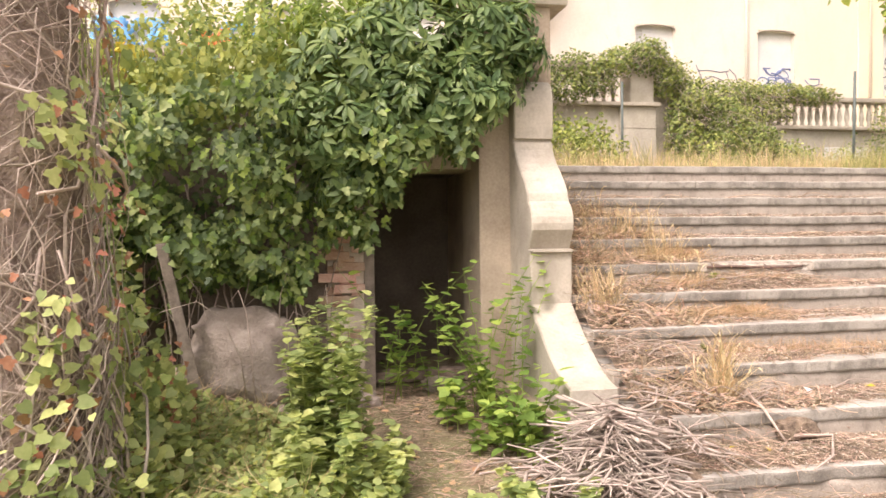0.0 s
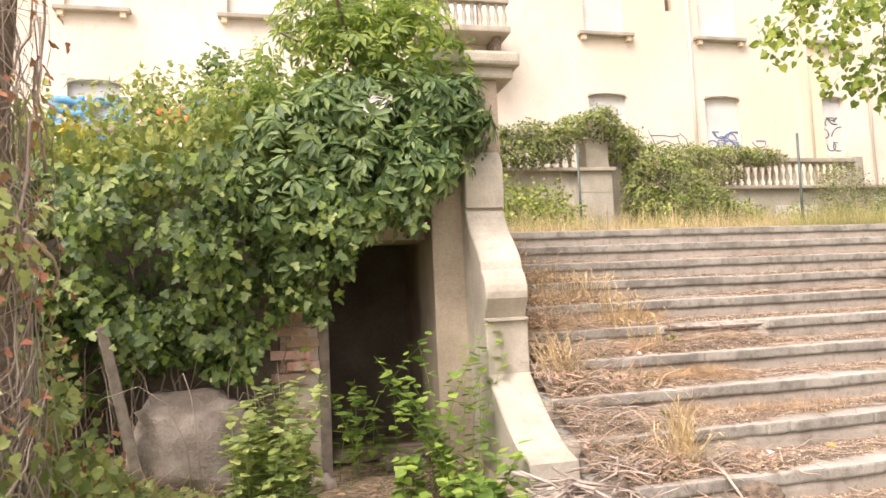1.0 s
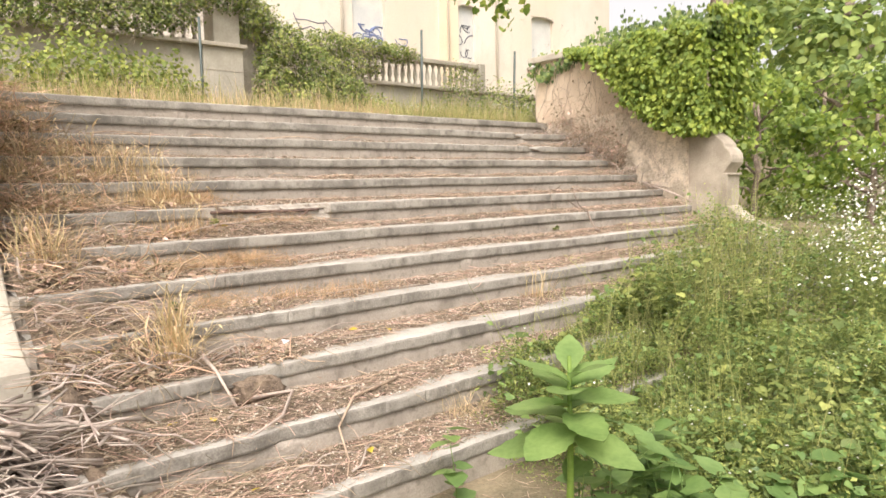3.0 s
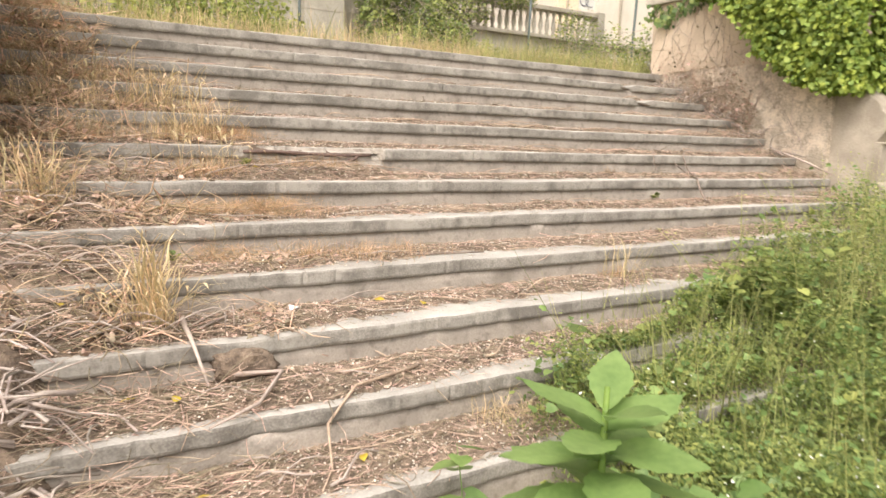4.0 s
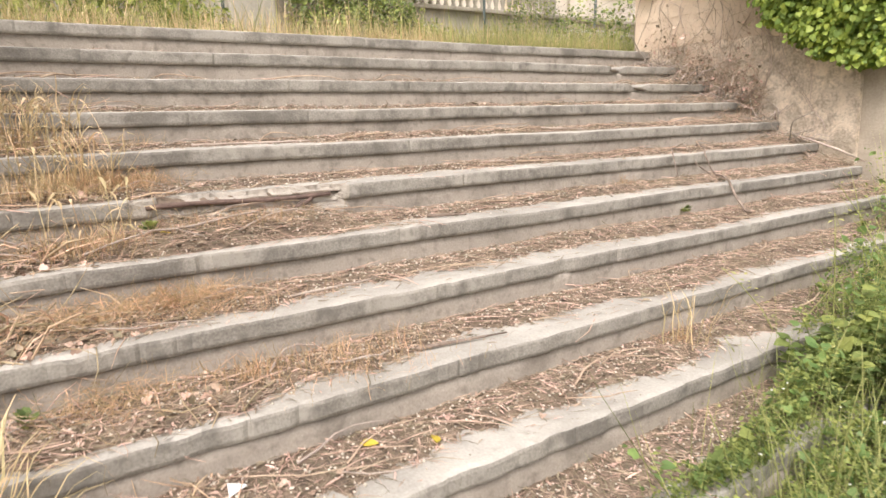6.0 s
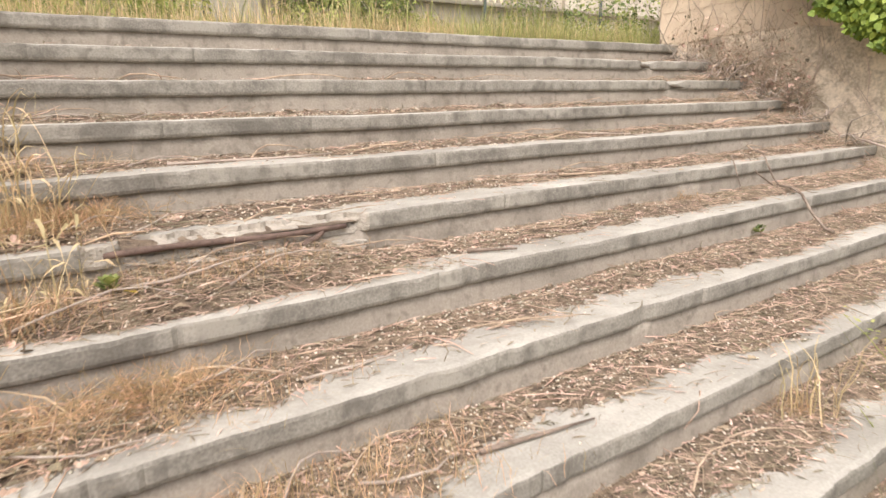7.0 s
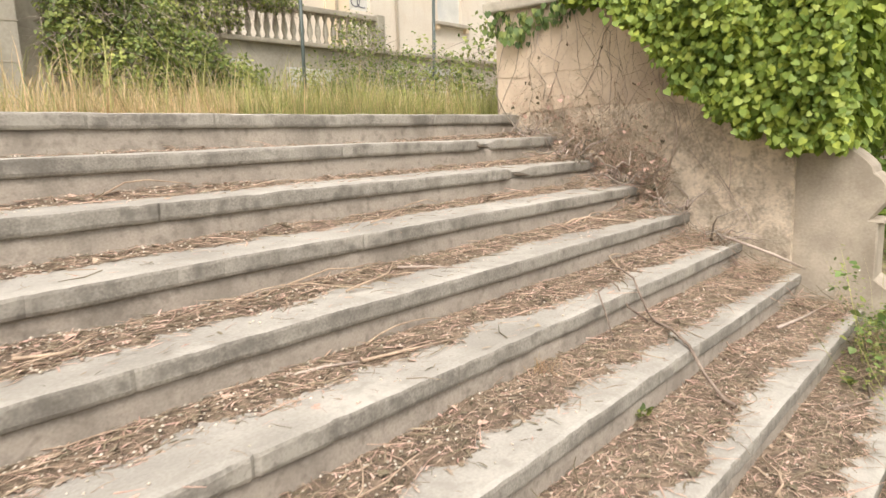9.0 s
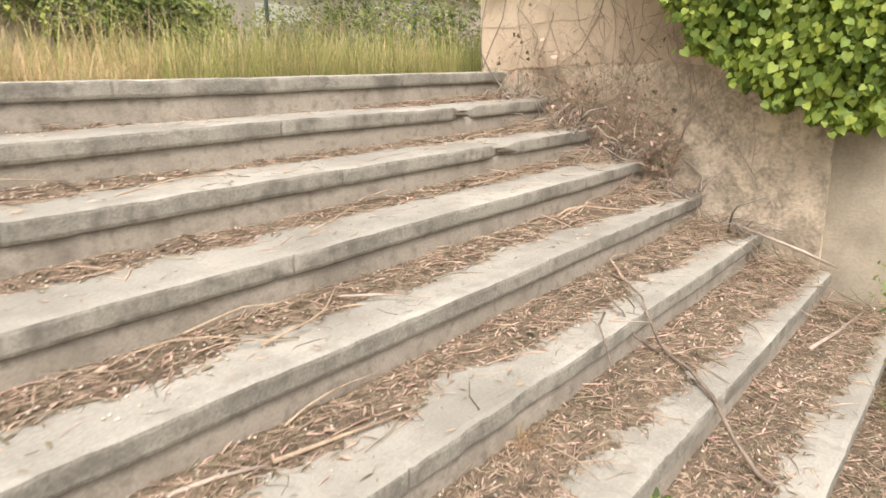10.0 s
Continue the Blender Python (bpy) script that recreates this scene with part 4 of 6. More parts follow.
# drifts of straw-brown twigs at the foot of the cheek walls
for xc, x_half, count in ((8.25, 0.25, 1800), (2.65, 0.5, 3000)):
    pos, dirs = [], []
    for i in range(count):
        k = int(rng.integers(2 if xc > 5 else 3, 9 if xc > 5 else 12))
        x = min(X_R - 0.02, max(X_L + 0.02, xc + rng.normal(0, x_half * 0.6)))
        d = rng.uniform(0, 0.33)
        pos.append((x, step_y(k - 1) + OVER - d, step_z(k) + max(0.0, litter_height(k, x, d)) + abs(rng.normal(0, 0.03 if xc > 5 else 0.05))))
        w = rng.uniform(0, 6.283)
        dirs.append((math.cos(w), math.sin(w), rng.normal(0, 0.35)))
    tagged(new("twig_drift", scatter("twig_drift", TWIG, np.array(pos), frames_of(np.array(dirs), unit(count) * 0.3 + (0, 0, 1)), rng.uniform(0.04, 0.16, count), M_TWIG, np.full(count, 0.6))),
           "drift of dry twigs at the stair's edge", "litter", kind="stuff")


# fluffy dry brush along the west edge of the stair
pos, dirs = [], []
while len(pos) < 4600:
    k = int(rng.integers(1, 10))
    x = X_L + 0.02 + abs(rng.normal(0, 0.28 + 0.05 * min(k, 5)))
    if x > 2.85 + 0.13 * min(k, 5) or fbm(x * 5, k * 2.2) < -0.02:
        continue
    d = rng.uniform(0, 0.34)
    thick = 0.02 + 0.09 * (1 - smooth(2.4, 3.2, x))
    pos.append((x, step_y(k - 1) + OVER - d, step_z(k) + max(0.0, litter_height(k, x, d)) + thick * rng.random() ** 1.6))
    dirs.append((rng.normal(), rng.normal(), rng.normal(0.1, 0.5)))
pos, dirs = np.array(pos), np.array(dirs)
tagged(new("crumpled_leaves", scatter("crumpled_leaves", LOBED, pos[2000:], frames_of(dirs[2000:], unit(2600) + (0, 0, 0.5)), rng.uniform(0.012, 0.034, 2600), M_TWIG)), "crumpled brown dead leaves along the stair's edge", "dead leaves", kind="stuff")
pos, dirs = pos[:2000], dirs[:2000]
tagged(new("dry_brush", scatter("dry_brush", TWIG, pos, frames_of(dirs, unit(2000) + (0, 0, 0.5)), rng.uniform(0.04, 0.2, 2000), M_DRYBRUSH, rng.uniform(0.35, 1.1, 2000))),
       "fluffy pinkish-brown dry brush along the stair's edge", "dry brush", kind="stuff")


def litter_of_ground(x0, x1, y0, y1, count, template, low, high, material, name, label, wide=None):
    p = np.stack([rng.uniform(x0, x1, count), rng.uniform(y0, y1, count), np.zeros(count)], 1)
    p[:, 2] = [surface_z(a, b) + 0.006 for a, b in p[:, :2]]
    w = rng.uniform(0, 6.283, count)
    d = np.stack([np.cos(w), np.sin(w), rng.normal(0, 0.12, count)], 1)
    tagged(new(name, scatter(name, template, p, frames_of(d, unit(count) * 0.3 + (0, 0, 1)), rng.uniform(low, high, count), material, None if wide is None else np.full(count, wide))), label, "litter", kind="stuff")


litter_of_ground(2.2, 4.4, 1.0, 2.43, 1600, TWIG, 0.03, 0.14, M_TWIG, "path_twigs", "dry twigs and stalks on the path", 0.5)
litter_of_ground(0.9, 2.2, 2.4, 4.7, 9000, TWIG, 0.02, 0.1, M_TWIG, "ground_twigs", "reddish dry litter before the doorway", 0.7)
litter_of_ground(0.2, 2.2, 1.3, 4.7, 3500, TWIG, 0.03, 0.14, M_TWIG, "ground_twigs", "dry twigs and stalks on bare earth", 0.5)
litter_of_ground(0.4, 2.2, 1.3, 4.7, 900, ROUND, 0.02, 0.06, M_RUSTSTRAW, "ground_leaves", "dead leaves on bare earth")


# ---- single sticks, paper and stones on the stair ----
def stick(points, radius, label, material=M_VINE):
    n = len(points)
    s = tagged(new("stick", tubes("stick", [(points, [radius * (1 - 0.6 * i / (n - 1)) for i in range(n)])], material, 7)), label, "stick")
    return s


def on_stair(k, x, d, up=0.012):
    return (x, step_y(k - 1) + OVER - d, step_z(k) + max(0.0, litter_height(k, x, d)) + up)


stick([(2.93, 3.22, 0.58), (2.94, 3.1, 0.535), (2.97, 2.97, 0.40)], 0.011, "bleached stick leaning over a step edge")
stick([on_stair(10, 3.05, 0.05, 0.03), on_stair(10, 3.22, 0.16, 0.05), on_stair(10, 3.1, 0.3, 0.03), (2.92, 2.72, 0.36)], 0.011, "curved brown root on the stair")
stick([on_stair(10, 3.75, 0.2), (3.45, 2.84, 0.37), (3.3, 2.72, 0.3), (3.27, 2.6, 0.2), (3.2, 2.5, 0.19)], 0.007, "brown root bent over a step edge", M_TWIG)
stick([on_stair(6, 8.3, 0.05, 0.02), (8.2, 4.5, 1.27), (8.3, 4.2, 1.15), (8.42, 4.06, 1.06)], 0.014, "grey branch lying along the plaster wall")
stick([(6.61, 3.88, 0.875), (6.63, 3.93, 0.885), (6.68, 4.02, 0.95), (6.73, 4.10, 1.035), (6.85, 4.22, 1.055), (6.94, 4.33, 1.05), (6.93, 4.36, 1.09), (6.91, 4.395, 1.185), (7.0, 4.46, 1.22), (7.11, 4.58, 1.235), (7.2, 4.68, 1.215)], 0.008, "dark fallen vine draped over two steps", M_BARK)
stick([(6.93, 4.36, 1.05), (6.86, 4.42, 1.12), (6.84, 4.46, 1.21), (6.88, 4.55, 1.25), (6.95, 4.66, 1.22)], 0.005, "thin brown tendril over a step edge", M_BARK)
stick([(6.78, 4.5, 1.215), (6.62, 4.44, 1.235), (6.56, 4.38, 1.18), (6.55, 4.34, 1.08), (6.5, 4.33, 1.04)], 0.0045, "thin brown tendril over a step edge", M_BARK)
stick([(5.28, 4.72, 1.215), (5.38, 4.69, 1.22), (5.48, 4.65, 1.215)], 0.007, "pale straight stick on a tread")
stick([(6.02, 5.0, 1.385), (6.12, 4.92, 1.38), (6.2, 4.79, 1.372)], 0.005, "thin forked twig across a tread")
stick([on_stair(8, 7.2, 0.12), on_stair(8, 7.45, 0.22), on_stair(8, 7.7, 0.16)], 0.01, "dark twig on a tread", M_BARK)
stick([on_stair(7, 7.7, 0.1), on_stair(7, 8.0, 0.15), on_stair(7, 8.35, 0.2)], 0.01, "grey branch on a tread")
stick([on_stair(6, 4.6, 0.2), on_stair(6, 4.75, 0.3)], 0.009, "dark twig over a step edge", M_BARK)
stick([on_stair(4, 3.8, 0.12), on_stair(4, 4.2, 0.22), on_stair(4, 4.45, 0.16)], 0.006, "thin pale twig on a tread")
stick([on_stair(5, 5.5, 0.12), on_stair(5, 5.9, 0.2)], 0.006, "brown stick on a tread", M_TWIG)
stick([on_stair(8, 4.1, 0.2), on_stair(8, 4.45, 0.26)], 0.008, "dark twig on a tread", M_BARK)
for i in range(110):
    k = int(rng.integers(2, 12))
    x = rng.uniform(2.5, 8.2) if i % 3 else rng.uniform(2.4, 3.8)
    d, w, ln = rng.uniform(0.05, 0.25), rng.uniform(-0.5, 0.5), rng.uniform(0.18, 0.5)
    pts = [on_stair(k, x + ln * u, min(0.32, max(0.02, d + math.sin(w) * ln * u + 0.04 * math.sin(5 * u + i))), 0.01 + 0.025 * math.sin(3 * u)) for u in (0, 0.2, 0.4, 0.6, 0.8, 1)]
    stick(pts, rng.uniform(0.002, 0.0055), "dry brown twig on a stair tread", M_TWIG if i % 3 else M_GREYTWIG)


def lump(name, centre, size, material, label, category, seed, flat=0.8):
    bm = bmesh.new()
    bmesh.ops.create_icosphere(bm, subdivisions=4, radius=1.0)
    for v in bm.verts:
        p = v.co * 1.0
        f = 1 + 0.3 * fbm(p.x * 1.2 + seed, p.y * 1.2, p.z * 1.2) + 0.12 * fbm(p.x * 4 + seed, p.y * 4, p.z * 4)
        v.co = Vector((math.copysign(abs(p.x) ** flat, p.x) * size[0], math.copysign(abs(p.y) ** flat, p.y) * size[1], math.copysign(abs(p.z) ** flat, p.z) * size[2])) * f
    me = bpy.data.meshes.new(name)
    bm.to_mesh(me)
    bm.free()
    me.materials.append(material)
    me.polygons.foreach_set("use_smooth", [True] * len(me.polygons))
    ob = tagged(new(name, me), label, category)
    ob.location = centre
    return ob


lump("bark_chunk", (3.12, 3.1, 0.42), (0.11, 0.05, 0.06), M_SOIL, "dark brown clod of roots in a broken step edge", "bark", 3)
lump("boulder", (0.31, 4.4, 0.66), (0.31, 0.17, 0.29), M_BOULDER, "grey lump of fallen masonry against the wall", "rubble", 8, 0.7)
lump("boulder", (1.05, 4.35, 0.36), (0.10, 0.08, 0.07), M_BOULDER, "small grey stone by the doorway", "rubble", 15)
lump("boulder", (1.62, 4.62, 0.38), (0.14, 0.08, 0.06), M_BOULDER, "small grey stone in the doorway", "rubble", 21)
for i, (x, d, sz) in enumerate(((3.5, -0.06, 0.035), (3.62, -0.045, 0.045), (3.82, -0.05, 0.05), (4.02, -0.04, 0.04), (3.72, 0.04, 0.03), (3.95, 0.05, 0.026), (4.22, 0.02, 0.045))):
    up = step_z(5) - 0.045 if d < 0 else step_z(6) + litter_height(6, x, d)
    lump("concrete_fragment", (x, step_y(5) + OVER - d, up), (sz * 1.5, sz * 0.7, sz * 0.42), M_CHIPPED, "pale concrete fragment by the broken step nose", "rubble", 60 + i, 0.6)
lump("boulder", (2.1, 3.2, 0.5), (0.04, 0.04, 0.07), M_BIT, "pale broken stone at the pillar's foot", "rubble", 25)
scrap = tagged(new("paper_scrap", mesh_of("paper_scrap", [(0, 0, 0), (0.05, 0.01, 0.012), (0.055, 0.04, 0.0), (0.01, 0.045, 0.015)], [(0, 1, 2), (0, 2, 3)], M_PAPER)), "small crumpled white paper scrap on a tread", "paper")
scrap.location = (3.36, 3.31, 0.545)

post = thing("leaning_post", "grey weathered wooden post leaning by the ivy", "post", (0.1, 4.24, 0.4))
part("timber", block(-0.032, 0.032, -0.025, 0.025, -0.1, 1.0, 0.008, 0.006), post, material=M_POSTWOOD)
post.rotation_euler = (0.05, -0.2, 0.2)


# ---- heap of grey roots and sticks at the pillar's foot ----
heap = []
for i in range(700):
    w, r = rng.uniform(0, 6.283), abs(rng.normal(0, 0.27))
    x, y = 2.06 + 0.85 * r * math.cos(w), 2.9 + 0.8 * r * math.sin(w)
    top = max(surface_z(x, y), 0.12) + max(0.0, 0.5 * (1 - r / 0.6)) * rng.uniform(0.2, 1.0)
    h, ln = rng.uniform(0, 6.283), rng.uniform(0.15, 0.5)
    tilt, bend = rng.normal(0, 0.25), rng.normal(0, 0.9)
    pts = []
    for u in (-0.5, -0.17, 0.17, 0.5):
        a = h + bend * u
        pts.append((x + ln * u * math.cos(a), y + ln * u * math.sin(a), top + ln * u * tilt + 0.05 - 0.10 * u * u))
    rad = rng.uniform(0.002, 0.007) if i % 14 else 0.009
    heap.append((pts, [rad, rad * 0.9, rad * 0.75, rad * 0.4]))
brush = thing("brush_heap", "heap of bleached grey roots and sticks on the lowest steps", "brush heap")
heap.sort(key=lambda rod: -rod[1][0])
for rod in heap[:240]:
    part("stick", tubes("stick", [rod], M_GREYTWIG, 5), brush)
tagged(part("twig_tangle", tubes("twig_tangle", heap[240:], M_GREYTWIG, 5), brush), kind="stuff")
verts, faces = [], []
for j in range(25):
    for i in range(33):
        x, y = 1.7 + 1.35 * i / 32, 2.35 + 1.3 * j / 24
        r = math.hypot((x - 2.12) / 0.58, (y - 2.98) / 0.62)
        verts.append((x, y, max(0.0, surface_z(x, y) - 0.1) * smooth(1.0, 0.6, r) + 0.40 * (1 - smooth(0.1, 1.0, r)) + 0.03 * fbm(x * 6, y * 6) - 0.06))
faces = [(j * 33 + i, j * 33 + i + 1, (j + 1) * 33 + i + 1, (j + 1) * 33 + i) for j in range(24) for i in range(32)]
tagged(new("soil_mound", mesh_of("soil_mound", verts, faces, M_SOIL, True)), "mound of brown soil slumped over the lowest steps", "soil", kind="stuff")


# ---- tufts of dry grass ----
def blades(base, count, spread, low, high, lean, material_mesh_name, material, width=1.0):
    base = np.array(base, float)
    p = np.repeat(base[None], count, 0) + np.stack([rng.normal(0, spread, count), rng.normal(0, spread * 0.7, count), np.zeros(count)], 1)
    w = rng.uniform(0, 6.283, count)
    ln = np.abs(rng.normal(0, lean, count))
    d = np.stack([np.cos(w) * ln, np.sin(w) * ln, np.ones(count)], 1)
    side = np.stack([-np.cos(w), -np.sin(w), np.full(count, 0.3)], 1)
    return scatter(material_mesh_name, CRINKLE, p, frames_of(d, side), rng.uniform(low, high, count), material, np.full(count, width))


for (k, x, d, n, sp, lo, hi, mt, label) in (
        (9, 2.84, 0.16, 75, 0.045, 0.22, 0.46, M_STRAW, "straw-yellow dry grass tuft on the steps"),
        (9, 2.74, 0.22, 14, 0.09, 0.12, 0.3, M_STRAW, "straw-yellow dry grass tuft on the steps"),
        (5, 3.25, 0.1, 60, 0.1, 0.12, 0.34, M_STRAW, "straw-yellow dry grass tuft on the steps"),
        (6, 3.32, 0.05, 30, 0.06, 0.1, 0.25, M_STRAW, "straw-yellow dry grass tuft by the chipped nose"),
        (4, 3.1, 0.12, 70, 0.14, 0.12, 0.34, M_STRAW, "straw-yellow dry grass tuft on the steps"),
        (4, 2.7, 0.15, 80, 0.2, 0.1, 0.3, M_STRAW, "straw-yellow dry grass tuft on the steps"),
        (5, 2.8, 0.15, 120, 0.22, 0.06, 0.22, M_RUSTSTRAW, "rusty brown matted dry weed on the steps"),
        (4, 2.95, 0.2, 90, 0.2, 0.06, 0.2, M_RUSTSTRAW, "rusty brown matted dry weed on the steps"),
        (3, 2.75, 0.15, 90, 0.2, 0.08, 0.28, M_RUSTSTRAW, "rusty brown matted dry weed on the steps"),
        (2, 2.6, 0.12, 90, 0.16, 0.08, 0.3, M_RUSTSTRAW, "rusty brown matted dry weed on the steps"),
        (7, 2.5, 0.12, 70, 0.09, 0.15, 0.4, M_STRAW, "straw-yellow dry grass tuft beside the pillar"),
        (8, 3.55, 0.12, 70, 0.07, 0.05, 0.17, M_RUSTSTRAW, "small rusty dry weed on a tread"),
        (7, 3.55, 0.18, 160, 0.17, 0.04, 0.13, M_RUSTSTRAW, "small rusty dry weed on a tread"),
        (1, 2.5, 0.12, 110, 0.16, 0.08, 0.24, M_RUSTSTRAW, "rusty brown matted dry weed on the steps"),
        (2, 2.5, 0.2, 110, 0.18, 0.08, 0.24, M_RUSTSTRAW, "rusty brown matted dry weed on the steps"),
        (3, 2.5, 0.2, 110, 0.18, 0.08, 0.24, M_RUSTSTRAW, "rusty brown matted dry weed on the steps"),
        (4, 2.5, 0.15, 110, 0.18, 0.08, 0.26, M_STRAW, "straw-yellow dry grass tuft on the steps"),
        (5, 2.5, 0.2, 80, 0.16, 0.06, 0.2, M_RUSTSTRAW, "rusty brown matted dry weed on the steps"),
        (5, 3.3, 0.14, 260, 0.13, 0.05, 0.18, M_RUSTSTRAW, "rusty brown matted dry weed on the steps"),
        (5, 3.15, 0.2, 160, 0.12, 0.06, 0.2, M_STRAW, "straw-yellow matted dry grass on the steps"),
        (6, 3.2, 0.14, 200, 0.14, 0.05, 0.2, M_RUSTSTRAW, "rusty brown matted dry weed on the steps"),
        (6, 3.75, 0.1, 240, 0.2, 0.04, 0.13, M_RUSTSTRAW, "rusty brown matted dry weed under the broken nose"),
        (8, 3.85, 0.14, 260, 0.2, 0.04, 0.14, M_RUSTSTRAW, "rusty brown matted dry weed on the steps"),
        (3, 2.9, 0.14, 220, 0.25, 0.05, 0.2, M_STRAW, "straw-yellow matted dry grass on the steps"),
        (4, 3.3, 0.12, 160, 0.2, 0.04, 0.14, M_RUSTSTRAW, "rusty brown matted dry weed on the steps"),
        (9, 5.25, 0.14, 14, 0.06, 0.2, 0.34, M_STRAW, "bent straw stalks on a tread"),
        (9, 5.2, 0.1, 40, 0.05, 0.05, 0.16, M_RUSTSTRAW, "small rusty dry weed on a tread"),
        (6, 6.1, 0.06, 22, 0.04, 0.06, 0.16, M_RUSTSTRAW, "small rusty dry weed on a tread"),
        (11, 4.0, 0.1, 50, 0.08, 0.08, 0.25, M_STRAW, "straw-yellow dry grass tuft at the weeds' edge"),
        (8, 8.2, 0.2, 60, 0.12, 0.1, 0.3, M_STRAW, "straw-yellow dry grass tuft at the stair's edge")):
    tagged(new("dry_grass_tuft", blades(on_stair(k, x, d, 0.0), int(n * (1.7 if hi > 0.3 else 3.0)), sp * 0.9, lo * (1 if hi > 0.3 else 0.6), hi * (1.1 if hi > 0.3 else 0.8), 0.8 if hi > 0.3 else 1.7, "dry_grass_tuft", mt, 0.7)), label, "dry grass", group="dry tufts on the stair", kind="stuff")


# ---- small green weeds on the stair ----
def rosette(base, count, low, high, up, name, material, template=ROUND, width=1.0, spread=0.01):
    base = np.array(base, float)
    w = rng.uniform(0, 6.283, count)
    d = np.stack([np.cos(w), np.sin(w), rng.uniform(up * 0.3, up * 1.6, count)], 1)
    p = base[None] + d * spread + np.stack([np.zeros(count), np.zeros(count), rng.uniform(0, 0.03, count)], 1)
    return scatter(name, template, p, frames_of(d, np.tile([0, 0, 1.0], (count, 1)) + unit(count) * 0.2), rng.uniform(low, high, count), material, np.full(count, width))


for k, x, d in ((8, 2.98, 0.12), (6, 3.45, 0.12), (8, 7.55, 0.12), (9, 7.35, 0.1), (7, 6.3, 0.02), (9, 6.4, 0.1)):
    tagged(new("weed_seedling", rosette(on_stair(k, x, d, 0.0), 22, 0.012, 0.04, 0.8, "weed_seedling", M_WEED)), "small green weed seedling on a stair tread", "weed", group="weeds on the stair", kind="stuff")


# ---- leafy cover on walls ----
def wall_leaves(name, count, inside, region, out, surface, template, low, high, material, spread=0.08):
    """Leaves hanging on an upright face: inside(u, v) says how thick the cover is."""
    pos, dirs, nor = [], [], []
    out = np.array(out, float)
    while len(pos) < count:
        u, v = rng.uniform(region[0], region[1]), rng.uniform(region[2], region[3])
        q = inside(u, v)
        if q <= 0 or rng.random() > min(1.0, q * 3):
            continue
        p = np.array(surface(u, v)) + out * (abs(rng.normal(0, spread)) * min(1.0, q * 2 + 0.2) + 0.01)
        pos.append(p)
        side = np.cross(out, (0, 0, 1))
        dirs.append(np.array((0, 0, -0.8)) + side * rng.normal(0, 0.7) + out * rng.uniform(-0.1, 0.9))
        nor.append(out + np.array((0, 0, 0.6)) + rng.normal(0, 0.65, 3))
    pos, dirs, nor = np.array(pos), np.array(dirs), np.array(nor)
    return scatter(name, template, pos, frames_of(dirs, nor), rng.uniform(low, high, count), material)


# the ivy on the east wall: its lower edge runs down from the far end of the top
IVY_LINE = [(6.35, 2.86), (5.9, 2.76), (5.65, 2.66), (5.30, 2.60), (5.07, 2.41), (4.80, 2.04), (4.49, 1.82), (4.17, 1.64), (3.95, 1.62)]


def ivy_edge(y):
    for (a, za), (b, zb) in zip(IVY_LINE, IVY_LINE[1:]):
        if b <= y <= a:
            return za + (zb - za) * (a - y) / (a - b)
    return 2.9 if y > 6.3 else 1.62


def east_cover(y, z):
    e = ivy_edge(y) + 0.13 + 0.09 * fbm(y * 3, 1.0) + 0.09 * fbm(y * 12, 4.0)
    top = 2.84 + 0.13 * fbm(y * 1.9, 9.0) - 0.28 * smooth(5.0, 6.4, y)
    return 1.0 if e < z < top else 0.0


ivy_e = thing("wall_ivy", "thick bright green ivy hanging over the plaster wall", "ivy", kind="stuff")
part("leaves", wall_leaves("leaves", 19000, east_cover, (3.86, 6.35, 1.55, 3.2), (-1, 0, 0), lambda y, z: (X_R - 0.02 - (0.07 + 0.12 * fbm(y * 2.3, z * 2.3, 5.0)) * smooth(1.6, 2.4, z) * (1 - smooth(5.2, 6.0, y)), y, z), IVY, 0.024, 0.054, M_IVYLIGHT, 0.11), ivy_e)
part("top_leaves", wall_leaves("top_leaves", 6000, lambda x, y: 1.0, (X_R - 0.1, X_R + 0.75, 3.75, 6.3), (0, 0, 1), lambda x, y: (x, y, 2.76 + 0.12 * fbm(x * 2.4, y * 2.4) - 0.16 * smooth(5.0, 6.4, y)), IVY, 0.03, 0.065, M_IVYDARK, 0.11), ivy_e)
part("end_leaves", wall_leaves("end_leaves", 4000, lambda x, z: 1.0 if z > 1.75 + 0.15 * fbm(x * 4, 2) else 0.0, (X_R - 0.05, X_R + 0.8, 1.6, 3.05), (0, -1, 0), lambda x, z: (x, 4.05 - 0.12 * smooth(1.7, 2.5, z), z), IVY, 0.035, 0.07, M_IVYLIGHT, 0.1), ivy_e)
runners = []
for i in range(36):
    y = rng.normal(5.55, 0.35) if i % 3 else rng.uniform(4.5, 6.2)
    z = ivy_edge(y) + 0.1
    pts = [(X_R - 0.012, y, z)]
    for s in range(6):
        y += rng.normal(-0.02 if i % 4 else 0.1, 0.06)
        z -= rng.uniform(0.06, 0.2)
        floor_z = surface_z(X_R - 0.05, y) + 0.03
        pts.append((X_R - 0.012 - abs(rng.normal(0, 0.012)), min(6.24, max(4.17, y)), max(floor_z, z)))
    rad = rng.uniform(0.0008, 0.003)
    runners.append((pts, [rad] * 7))
part("dead_runners", tubes("dead_runners", runners, M_VINE, 4), ivy_e, "bare brown runners on the plaster")
pos = []
for i in range(2300):
    y = 4.9 + abs(rng.normal(0, 0.6))
    if y < 6.15:
        z = surface_z(8.3, y) + 0.03 + abs(rng.normal(0, 0.2 if rng.random() < 0.75 else 0.5))
        pos.append((X_R - 0.015 - abs(rng.normal(0, 0.05)), y, z))
pos = np.array(pos)
